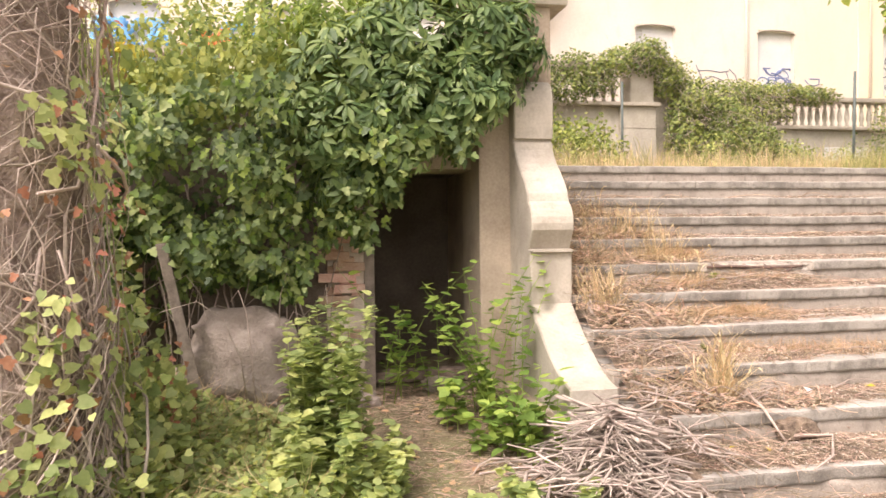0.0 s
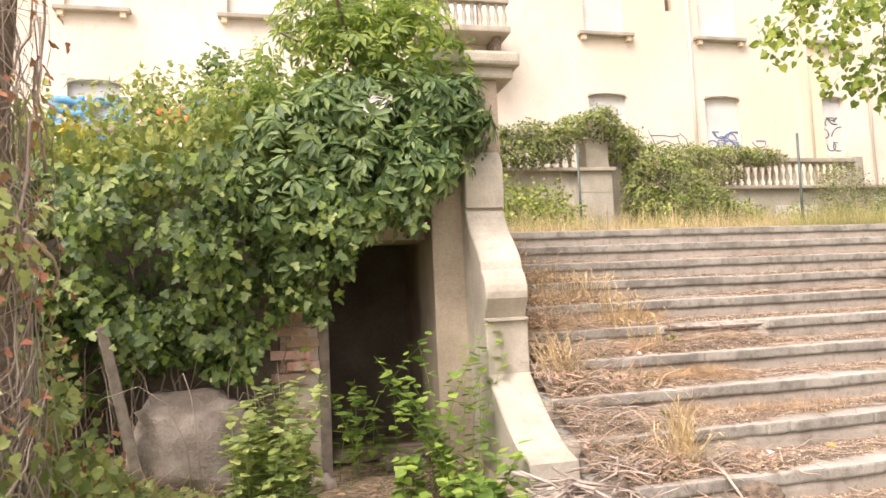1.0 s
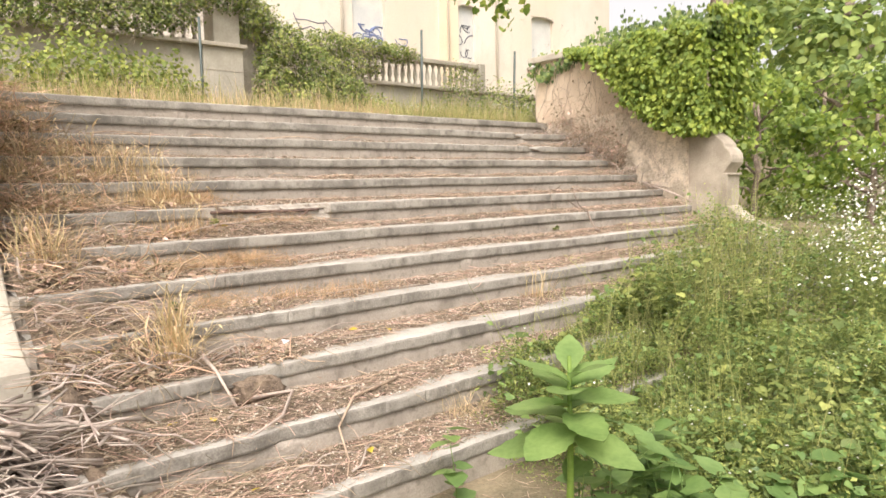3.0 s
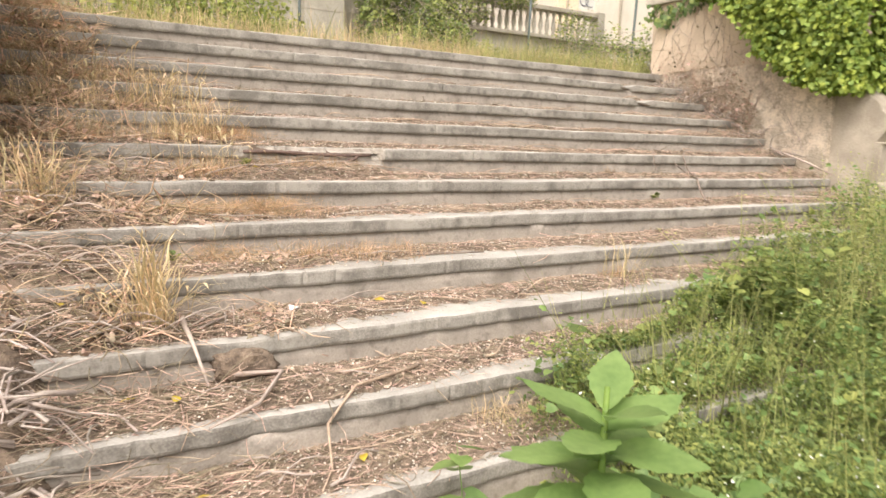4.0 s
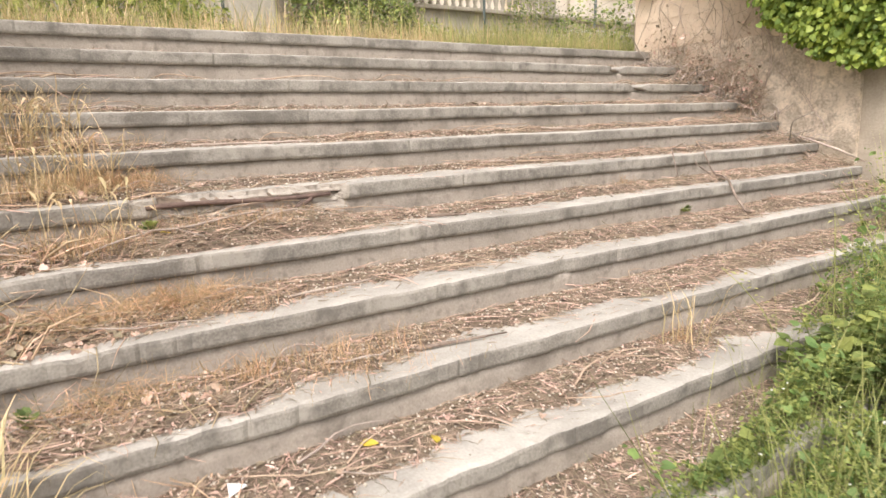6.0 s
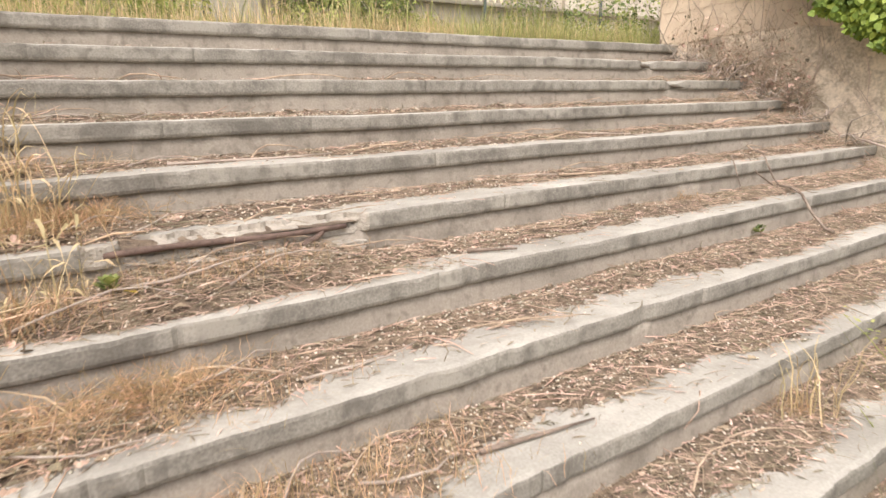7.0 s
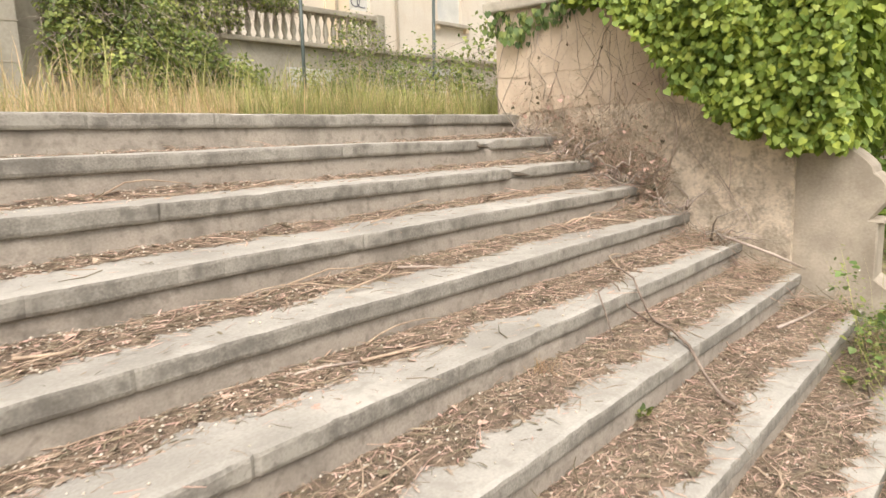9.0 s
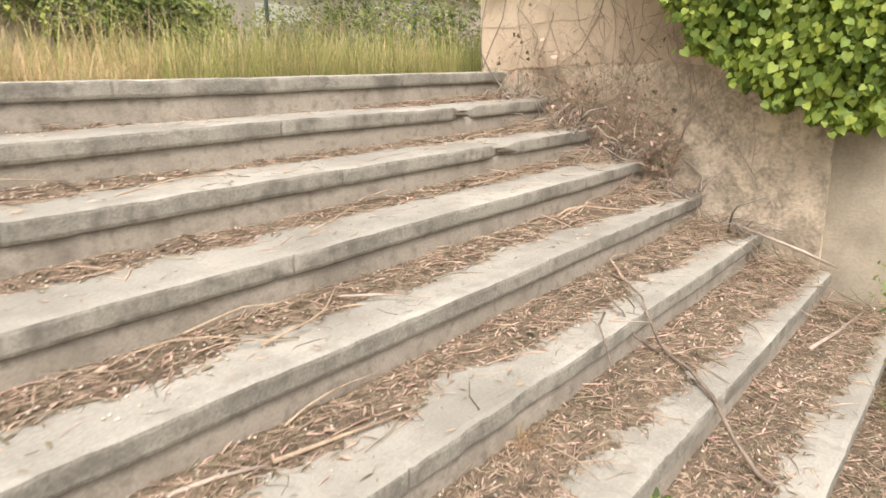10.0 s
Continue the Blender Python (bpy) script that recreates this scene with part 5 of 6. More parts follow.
part("dry_stems", scatter("dry_stems", TWIG, pos, frames_of(unit(len(pos)) * (0.4, 1, 1) + (0, 0, 0.5), unit(len(pos))), rng.uniform(0.03, 0.15, len(pos)), M_TWIG, np.full(len(pos), 0.42)), ivy_e, "dry brown stems of a dead creeper")
part("withered_leaves", scatter("withered_leaves", LOBED, pos[:380] - (0.01, 0, 0), frames_of(unit(380) + (0, 0, -0.5), unit(380) * 0.7 + (-1, 0, 0.3)), rng.uniform(0.012, 0.036, 380), M_FLAKE), ivy_e, "withered brown leaves of a dead creeper")

creeper = []
for i in range(120):
    k = int(rng.choice([1, 2, 2, 3, 3, 4, 5]))
    x, y = 8.44 - abs(rng.normal(0, 0.14)), step_y(k) + rng.uniform(-0.02, 0.25)
    z, h, rad = step_z(k) + 0.02, rng.uniform(0, 6.283), rng.uniform(0.002, 0.007)
    pts = []
    for s in range(6):
        pts.append((min(8.45, x), y, max(z, surface_z(min(x, 8.45), y) + 0.008)))
        x, y, z = x + 0.05 * math.cos(h), y + 0.05 * math.sin(h), z + rng.normal(0.012, 0.03)
        h += rng.normal(0, 0.5)
    creeper.append((pts, [rad * (1 - 0.12 * s) for s in range(6)]))
part("dry_roots", tubes("dry_roots", creeper, M_GREYTWIG, 5), ivy_e, "grey-brown dead roots in the step corners")

# dark ivy over the garden wall
ivy_w = thing("garden_wall_ivy", "dense dark green ivy covering the old garden wall", "ivy", kind="stuff")


def west_cover(x, z):
    low = 1.05 + 0.18 * fbm(x * 2.2, 5.0) + 0.06 * fbm(x * 8, 2.0) + 0.36 * smooth(0.62, 0.95, x) + 0.5 * smooth(1.15, 1.4, x)
    low -= 0.5 * (1 - smooth(-0.7, -0.05, x))
    top = 2.32 + 0.12 * smooth(0.3, 0.9, x) + 0.15 * fbm(x * 1.5, 3.0)
    if not low < z < top:
        return 0.0
    return 1.0 if fbm(x * 3.1, z * 3.1, 8.0) > -0.16 else 0.06


def west_face(x, z):
    return (x, 4.70 - 0.30 * smooth(1.0, 1.9, z) * (1 - smooth(2.2, 2.6, z)) - 0.34 * fbm(x * 2.0, z * 2.0), z)


part("leaves", wall_leaves("leaves", 19000, west_cover, (-2.6, 1.75, 0.3, 2.7), (0, -1, 0), west_face, LOBED, 0.026, 0.07, M_IVYDARK, 0.17), ivy_w)
part("light_leaves", wall_leaves("light_leaves", 2600, west_cover, (-2.6, 1.45, 0.5, 2.5), (0, -1, 0), lambda x, z: (x, west_face(x, z)[1] - 0.1, z), LOBED, 0.028, 0.06, M_NETTLE, 0.12), ivy_w, "young pale green ivy leaves")
part("top_leaves", wall_leaves("top_leaves", 5000, lambda x, y: 1.0, (-2.6, 1.95, 4.45, 5.5), (0, 0, 1), lambda x, y: (x, y, 2.38 + 0.12 * fbm(x * 2, y * 2)), IVY, 0.03, 0.07, M_SCRUB, 0.16), ivy_w)
stems = []
for i in range(26):
    x, z = rng.uniform(-1.5, 0.7), 0.55
    pts = []
    for s in range(6):
        pts.append((x, 4.66 - 0.05 * s / 5, z))
        x += rng.normal(0, 0.08)
        z += 0.25
    stems.append((pts, [rng.uniform(0.003, 0.008)] * 6))
part("stems", tubes("stems", stems, M_VINE, 5), ivy_w)


# ---- trees and shrubs ----
def limb(p0, p1, r0, r1, wobble, n=6):
    p0, p1 = np.array(p0, float), np.array(p1, float)
    pts = []
    for i in range(n):
        u = i / (n - 1)
        q = p0 + (p1 - p0) * u + np.append(rng.normal(0, wobble, 2), 0) * math.sin(u * math.pi)
        q[2] += wobble * 1.5 * math.sin(u * math.pi)
        pts.append(tuple(q))
    return pts, [r0 + (r1 - r0) * i / (n - 1) for i in range(n)]


def compound_leaves(centres, normals, leaflets, low, high, name, material, droop=0.5):
    """Fans of leaflets round each centre."""
    pos, dirs, nor, size = [], [], [], []
    for c, nn in zip(centres, normals):
        nn = nn / np.linalg.norm(nn)
        a = np.cross(nn, (0.2, 0.1, 1.0))
        a /= np.linalg.norm(a)
        b = np.cross(nn, a)
        turn, scale = rng.uniform(0, 6.283), rng.uniform(low, high)
        for i in range(leaflets):
            w = turn + (i - (leaflets - 1) / 2) * 0.72
            d = a * math.cos(w) + b * math.sin(w) + nn * 0.15 - np.array((0, 0, droop))
            pos.append(c + d * 0.02)
            dirs.append(d + rng.normal(0, 0.08, 3))
            nor.append(nn + np.array((0, 0, 0.5)) + rng.normal(0, 0.2, 3))
            size.append(scale * (1 - 0.12 * abs(i - (leaflets - 1) / 2)))
    return scatter(name, LANCE, np.array(pos), frames_of(np.array(dirs), np.array(nor)), np.array(size), material)


def crown_points(blobs, count, shell=0.45):
    """Points and outward normals near the surfaces of several uneven blobs."""
    pos, nor = [], []
    weights = np.array([b[3] * b[4] * b[5] for b in blobs]) ** 0.67
    weights /= weights.sum()
    for i in rng.choice(len(blobs), count, p=weights):
        c, r = np.array(blobs[i][:3]), np.array(blobs[i][3:6])
        u = rng.normal(size=3)
        u /= np.linalg.norm(u)
        rad = (1 - shell * rng.random() ** 1.5) * (1 + 0.35 * fbm(u[0] * 2 + i, u[1] * 2, u[2] * 2))
        pos.append(c + u * r * rad)
        nor.append(u)
    return np.array(pos), np.array(nor)


shrub = thing("leafy_tree", "broad-leaved young tree with dark drooping fans of leaves above the doorway", "tree")
part("trunk", tubes("trunk", [limb((1.35, 5.3, 0.3 + 1.9), (1.45, 4.9, 2.9), 0.06, 0.045, 0.04)] +
                    [limb((1.45, 4.95, 2.5 + 0.1 * i), (1.45 + 0.55 * math.cos(i * 1.1), 4.6 + 0.45 * math.sin(i * 1.1) - 0.2, 2.6 + 0.18 * (i % 5)), 0.03, 0.008, 0.05) for i in range(9)], M_BARK, 7), shrub)
SHRUB_BLOBS = [(1.50, 4.45, 2.65, 0.55, 0.45, 0.36), (1.85, 4.40, 2.58, 0.36, 0.35, 0.32), (1.05, 4.35, 2.45, 0.45, 0.35, 0.33), (1.45, 4.2, 2.25, 0.42, 0.25, 0.26),
               (0.95, 4.15, 2.12, 0.33, 0.2, 0.28), (1.72, 4.2, 2.3, 0.3, 0.2, 0.22), (1.98, 4.25, 2.65, 0.26, 0.16, 0.26), (1.25, 4.22, 2.02, 0.3, 0.15, 0.22), (1.0, 4.25, 1.78, 0.2, 0.14, 0.26)]
c, n_ = crown_points(SHRUB_BLOBS, 1500)
part("crown", compound_leaves(c, n_ + (0, -0.3, 0.2), 5, 0.055, 0.135, "crown", M_SHRUB), shrub)
c, n_ = crown_points([(1.25, 4.8, 3.25, 0.55, 0.45, 0.4), (0.75, 4.8, 2.85, 0.45, 0.4, 0.3), (1.65, 4.9, 3.55, 0.45, 0.4, 0.3), (1.35, 4.35, 3.05, 0.4, 0.25, 0.3), (1.75, 4.3, 3.15, 0.35, 0.25, 0.3), (0.95, 4.4, 2.75, 0.35, 0.25, 0.2), (1.75, 4.65, 3.2, 0.4, 0.4, 0.35), (1.95, 4.35, 3.0, 0.22, 0.18, 0.22), (1.5, 4.8, 3.55, 0.5, 0.4, 0.35), (1.2, 4.6, 3.4, 0.35, 0.3, 0.3)], 1250)
part("young_leaves", compound_leaves(c, n_ + (0, -0.2, 0.4), 5, 0.05, 0.115, "young_leaves", M_SHRUBLIGHT, 0.3), shrub, "light green young leaves at the top")

# lighter scrub above and behind the garden wall
scrub = thing("wall_scrub", "pale green scrub and creepers growing along the wall top", "shrub", kind="stuff")
c, n_ = crown_points([(-1.2, 5.2, 2.7, 0.9, 0.4, 0.4), (-0.1, 5.3, 2.75, 0.7, 0.4, 0.4), (0.55, 5.2, 2.75, 0.5, 0.4, 0.32), (-2.2, 5.3, 2.9, 0.9, 0.5, 0.5), (0.1, 5.8, 3.0, 0.6, 0.4, 0.45),
                      (-0.7, 4.4, 2.2, 0.5, 0.2, 0.3), (0.0, 4.4, 2.25, 0.45, 0.2, 0.25), (-1.5, 4.45, 2.25, 0.5, 0.25, 0.3), (0.55, 4.5, 2.45, 0.35, 0.25, 0.25)], 6500)
part("leaves", scatter("leaves", ROUND, c, frames_of(unit(6500) + (0, -0.2, -0.3), n_ + (0, -0.4, 0.6)), rng.uniform(0.025, 0.065, 6500), M_SCRUB), scrub)
c, n_ = crown_points([(-0.45, 5.0, 2.62, 0.1, 0.1, 0.16)], 45)
part("yellow_leaves", scatter("yellow_leaves", ROUND, c, frames_of(unit(45) + (0, 0, -0.4), n_), rng.uniform(0.06, 0.1, 45), M_YELLOW), scrub, "yellowed leaves")
for x, y, h in ((0.15, 8.0, 2.3), (0.65, 8.0, 2.2), (-0.6, 8.4, 2.0)):
    sp = thing("terrace_shrub", "small round-topped shrub on the terrace", "shrub", (x, y, 2.05), "terrace shrubs")
    part("stem", tubes("stem", [limb((0, 0, -0.05), (0.05, 0, h - 0.25), 0.02, 0.01, 0.03)], M_BARK, 6), sp)
    c, n_ = crown_points([(0.05, 0, h - 0.15, 0.24, 0.24, 0.22), (0.0, 0, h - 0.6, 0.3, 0.3, 0.35)], 380)
    part("crown", scatter("crown", ROUND, c, frames_of(unit(380), n_ + (0, 0, 0.5)), rng.uniform(0.05, 0.1, 380), M_SHRUB), sp)

# the old trunk wrapped in dead creeper
old = thing("old_tree", "thick tree trunk wrapped in dead vines and a few ivy leaves", "tree", (-0.42, 2.95, 0.0))
TR = 0.335
tv, tf = [], []
for j in range(30):
    z = -0.1 + j * 0.2
    for s in range(28):
        w = 2 * math.pi * s / 28
        r = TR * (1.25 - 0.3 * smooth(0, 1.2, z)) * (1 + 0.10 * fbm(math.cos(w) * 2, math.sin(w) * 2, z * 0.7)) + 0.02 * fbm(math.cos(w) * 7, math.sin(w) * 7, z * 1.5)
        tv.append((r * math.cos(w), r * math.sin(w), z))
tf = [(j * 28 + s, j * 28 + (s + 1) % 28, (j + 1) * 28 + (s + 1) % 28, (j + 1) * 28 + s) for j in range(29) for s in range(28)]
part("trunk", mesh_of("trunk", tv, tf, M_OLDBARK, True), old)
vines = []
for i in range(560):
    w, z = rng.uniform(3.3, 6.9), rng.uniform(-0.05, 0.5)
    rad = rng.choice([0.0015, 0.003, 0.005, 0.008], p=[0.5, 0.3, 0.15, 0.05])
    if rng.random() < 0.55:
        z = rng.uniform(0.3, 2.6)
    drift = rng.normal(0, 0.26)
    pts = []
    off = abs(rng.normal(0, 0.05)) + rad
    for s in range(9):
        r = TR * (1.25 - 0.3 * smooth(0, 1.2, z)) * 1.04 + off + 0.02 * math.sin(s + i)
        pts.append((r * math.cos(w), r * math.sin(w), z))
        w += drift + rng.normal(0, 0.14)
        z += rng.uniform(0.03, 0.2) * (1 if i % 4 else -0.5)
    vines.append((pts, [rad * (1 - 0.05 * s) for s in range(9)]))
part("dead_vines", tubes("dead_vines", vines, M_VINE, 5), old, "tangle of bleached dead vines")


def trunk_leaves(count, material, low, high, zones, name):
    pos, nor = [], []
    for i in range(count):
        wz = zones[int(rng.integers(len(zones)))]
        w, z = rng.normal(wz[0], wz[2]), rng.normal(wz[1], wz[3])
        r = TR * 1.08 + 0.05 + abs(rng.normal(0, 0.05))
        pos.append((r * math.cos(w), r * math.sin(w), z))
        nor.append((math.cos(w), math.sin(w), 0.3))
    nor = np.array(nor)
    return scatter(name, LOBED, np.array(pos), frames_of(unit(count) * 0.6 + nor * 0.4 + (0, 0, -0.8), nor + unit(count) * 0.3), rng.uniform(low, high, count), material)


part("green_leaves", trunk_leaves(110, M_HERB, 0.03, 0.07, [(5.7, 1.75, 0.2, 0.12), (5.7, 1.8, 0.2, 0.1), (6.0, 1.0, 0.25, 0.2), (6.1, 0.6, 0.3, 0.25)], "green_leaves"), old, "few fresh green ivy leaves")
part("red_leaves", trunk_leaves(170, M_REDLEAF, 0.02, 0.048, [(6.15, 2.3, 0.15, 0.4), (6.2, 1.7, 0.15, 0.3), (5.9, 2.0, 0.3, 0.5), (5.6, 1.4, 0.5, 0.5), (5.4, 1.0, 0.4, 0.3)], "red_leaves"), old, "rust-red dead leaves")


# ---- herbs in front of the garden wall ----
def herb(name, base, height, spread, stems_n, leaf_low, leaf_high, material, template, label, category, width=1.0, group="", leaves_per=26, arch=0.12):
    """Upright stems with leaves in pairs up the stalk."""
    h = thing(name, label, category, base, group)
    rods, pos, dirs, nor = [], [], [], []
    for s in range(stems_n):
        x, y = rng.normal(0, spread, 2)
        top = height * rng.uniform(0.6, 1.05)
        lx, ly = rng.normal(0, arch, 2) * top
        pts = [(x + lx * u * u, y + ly * u * u, top * u - 0.03) for u in (0, 0.3, 0.6, 0.85, 1)]
        rods.append((pts, [0.0034, 0.003, 0.0026, 0.002, 0.001]))
        for i in range(leaves_per):
            u = 0.15 + 0.85 * i / leaves_per
            w = i * 1.57 + rng.normal(0, 0.4) + s
            pos.append((x + lx * u * u + 0.012 * math.cos(w), y + ly * u * u + 0.012 * math.sin(w), top * u + rng.normal(0, 0.012)))
            dirs.append((math.cos(w), math.sin(w), rng.uniform(-0.35, 0.5)))
            nor.append((rng.normal(0, 0.25), rng.normal(0, 0.25), 1))
    for rod in rods:
        part("stem", tubes("stem", [rod], material, 4), h)
    part("leaves", scatter("leaves", template, np.array(pos), frames_of(np.array(dirs), np.array(nor)), rng.uniform(leaf_low, leaf_high, len(pos)), material, np.full(len(pos), width)), h)
    return h


def at_ground(x, y, dz=0.0):
    return (x, y, surface_z(x, y) + dz)


for x, y, hh, sp, st in ((0.8, 3.4, 0.86, 0.085, 34), (0.78, 3.2, 0.5, 0.13, 16), (1.02, 3.1, 0.36, 0.12, 14), (0.4, 2.9, 0.26, 0.18, 14),
                         (0.1, 2.6, 0.3, 0.18, 16), (0.66, 2.55, 0.36, 0.16, 14), (0.3, 2.2, 0.28, 0.2, 16), (-0.15, 3.4, 0.32, 0.14, 12), (1.75, 2.85, 0.26, 0.14, 14), (1.45, 2.6, 0.22, 0.14, 12)):
    herb("nettle_clump", at_ground(x, y), hh, sp, st, 0.03, 0.068, M_HERB, IVY, "bright green leafy nettle clump on bare earth", "weed", 0.9, "nettles before the wall", 56)
for x, y, hh, sp, st in ((1.84, 3.9, 0.95, 0.07, 11), (1.82, 3.45, 0.5, 0.08, 9), (1.75, 4.05, 1.0, 0.05, 4), (1.25, 4.4, 0.95, 0.06, 4), (1.5, 4.5, 0.75, 0.1, 4), (1.55, 3.95, 0.3, 0.06, 5), (1.8, 3.6, 0.35, 0.1, 8)):
    herb("bramble_sapling", at_ground(x, y), hh, sp, st, 0.04, 0.085, M_NETTLE, IVY, "thin green sapling growing by the doorway", "sapling", 0.9, "saplings by the doorway", 20, 0.27)
for name, count, material, low, high in (("low_herbs", 34000, M_HERB, 0.018, 0.055), ("low_herbs", 10000, M_SCRUB, 0.018, 0.05), ("brown_stalks", 3500, M_STRAW, 0.05, 0.2), ("brown_stalks", 2200, M_RUSTSTRAW, 0.05, 0.2)):
    p = np.stack([rng.uniform(-1.1, 1.05, count), rng.uniform(1.6, 4.2, count), rng.random(count) ** 1.4], 1)
    p = p[[a < 0.75 + 0.25 * fbm(a, b * 2) and c < 1 - 0.6 * smooth(3.2, 4.2, b) for a, b, c in p]]
    p[:, 2] = [ground_z(a, b) + c * (0.2 + 0.32 * max(0.0, fbm(a * 2.2, b * 2.2, 6.0) + 0.4)) * (1 - 0.55 * smooth(2.7, 3.4, b)) for a, b, c in p]
    m = len(p)
    tagged(new(name, scatter(name, IVY if "herb" in name else TWIG, p, frames_of(unit(m) * (1, 1, 0.5) + (0, 0, 0.1 if "herb" in name else 0.6), unit(m) * 0.5 + (0, -0.2, 1)), rng.uniform(low, high, m), material, np.full(m, 1.0 if "herb" in name else 0.35))),
           "soft tangle of light green herbs before the wall" if "herb" in name else "dry brown stalks among the herbs", "weeds", kind="stuff")
litter_of_ground(-1.4, 0.9, 1.0, 4.6, 5000, ROUND, 0.02, 0.06, M_HERB, "ground_weeds", "low green weeds on the earth")
hang = thing("trunk_foot_creeper", "soft light green creeper leaves beside the old trunk", "creeper", kind="stuff")
c, n_ = crown_points([(-0.12, 3.35, 0.75, 0.2, 0.2, 0.4), (0.0, 3.6, 0.6, 0.2, 0.2, 0.35), (-0.25, 3.6, 1.1, 0.2, 0.2, 0.35), (-0.1, 3.0, 0.4, 0.25, 0.2, 0.3)], 1500, 0.9)
part("leaves", scatter("leaves", IVY, c, frames_of(unit(1500) + (0, -0.2, -0.5), unit(1500) * 0.6 + (0, -0.7, 0.5)), rng.uniform(0.025, 0.06, 1500), M_HERB), hang)
c2, n_ = crown_points([(-0.2, 2.55, 0.5, 0.35, 0.15, 0.5), (-0.05, 2.75, 0.3, 0.3, 0.2, 0.35), (0.05, 3.1, 0.55, 0.2, 0.2, 0.4), (-0.1, 2.62, 1.0, 0.14, 0.1, 0.3)], 420, 0.8)
part("large_leaves", scatter("large_leaves", IVY, c2, frames_of(unit(420) + (0, -0.5, -0.6), unit(420) * 0.5 + (0, -0.8, 0.6)), rng.uniform(0.03, 0.07, 420), M_HERB), hang, "larger heart-shaped light green leaves")
part("dead_leaves", scatter("dead_leaves", LOBED, c[:260] + 0.02, frames_of(unit(260) + (0, 0, -0.5), unit(260) * 0.6 + (0, -0.7, 0.5)), rng.uniform(0.02, 0.05, 260), M_REDLEAF), hang, "rust-brown dead leaves")

# ---- the mass of weeds over the lower right steps ----
def weed_density(x, y):
    edge = 3.62 + 0.35 * smooth(2.3, 2.8, y) + 1.4 * smooth(2.75, 3.05, y) + 1.9 * smooth(3.05, 3.4, y) + 0.2 * fbm(x * 1.3, y * 1.3)
    near_path = 3.35 + 0.5 * smooth(0.6, 1.8, y)
    return smooth(0, 0.5, x - max(edge if y > 1.9 else near_path, near_path)) * (1 - smooth(3.25, 3.75, y - 0.25 * smooth(7.0, 8.4, x)))


def weed_top(x, y):
    return 0.25 + 0.14 * smooth(4.3, 6.3, x) + 0.22 * fbm(x * 1.1, y * 1.1 + 5) + 0.14 * fbm(x * 3.4, y * 3.4) + 0.12 * smooth(6.5, 8.5, x) - 0.2 * smooth(2.3, 3.2, y)


def weed_mass(count, template, low, high, material, name, label, drop=1.0, width=1.0):
    pos = []
    while len(pos) < count:
        x, y = rng.uniform(3.3, 11.0), rng.uniform(-0.2, 3.9)
        if rng.random() > weed_density(x, y) or (x - 3.5) > 3.5 * rng.random() + 3.6 * (y > 0.2):
            continue
        h = max(0.05, weed_top(x, y))
        pos.append((x, y, max(surface_z(x, y), 0.0) + h * (1 - drop * rng.random() ** 1.7)))
    pos = np.array(pos)
    d = unit(count) * (1, 1, 0.6)
    tagged(new(name, scatter(name, template, pos, frames_of(d, unit(count) * 0.5 + (0, -0.1, 1)), rng.uniform(low, high, count), material, np.full(count, width))), label, "weeds", kind="stuff")


weed_mass(120000, SMALL, 0.012, 0.034, M_WEED, "weed_mass", "dense low green weeds swallowing the lower steps")
count = 170000
x, y, u = rng.uniform(3.4, 6.6, count), rng.uniform(0.9, 3.3, count), rng.random(count)
p = np.array([(a, b, max(surface_z(a, b), 0.0) + max(0.05, weed_top(a, b) * 0.85 * weed_density(a, b)) * (1 - c ** 1.8)) for a, b, c in zip(x, y, u) if rng.random() < weed_density(a - 0.05, b) * 1.6])
m = len(p)
tagged(new("weed_carpet", scatter("weed_carpet", SMALL, p, frames_of(unit(m) * (1, 1, 0.7) + (0, 0, 0.2), unit(m) * 0.5 + (0, -0.1, 1)), rng.uniform(0.010, 0.026, m), M_WEED, np.full(m, 0.75))), "dense carpet of fine yellow-green weeds over the lowest steps", "weeds", kind="stuff")
weed_mass(11000, IVY, 0.018, 0.046, M_BROAD, "leafy_weeds", "mid-green leafy weeds in the overgrowth", 0.7)
weed_mass(800, IVY, 0.04, 0.08, M_WEED, "bindweed", "larger heart-shaped bindweed leaves among the weeds", 0.5)
weed_mass(1600, ROUND, 0.008, 0.016, M_FLOWER, "weed_flowers", "tiny white flowers on the weeds", 0.25)
pos, dirs = [], []
for i in range(2200):
    x, y = rng.uniform(4.3, 8.6), rng.uniform(1.0, 3.7)
    if rng.random() < weed_density(x, y):
        pos.append((x, y, max(0, surface_z(x, y))))
        dirs.append((rng.normal(0, 0.3), rng.normal(0, 0.3), 1))
pos, dirs = np.array(pos), np.array(dirs)
tagged(new("weed_stalks", scatter("weed_stalks", BLADE, pos, frames_of(dirs, unit(len(pos))), rng.uniform(0.25, 0.75, len(pos)), M_GRASS, np.full(len(pos), 0.18))), "thin tall green stalks above the weeds", "weeds", kind="stuff")

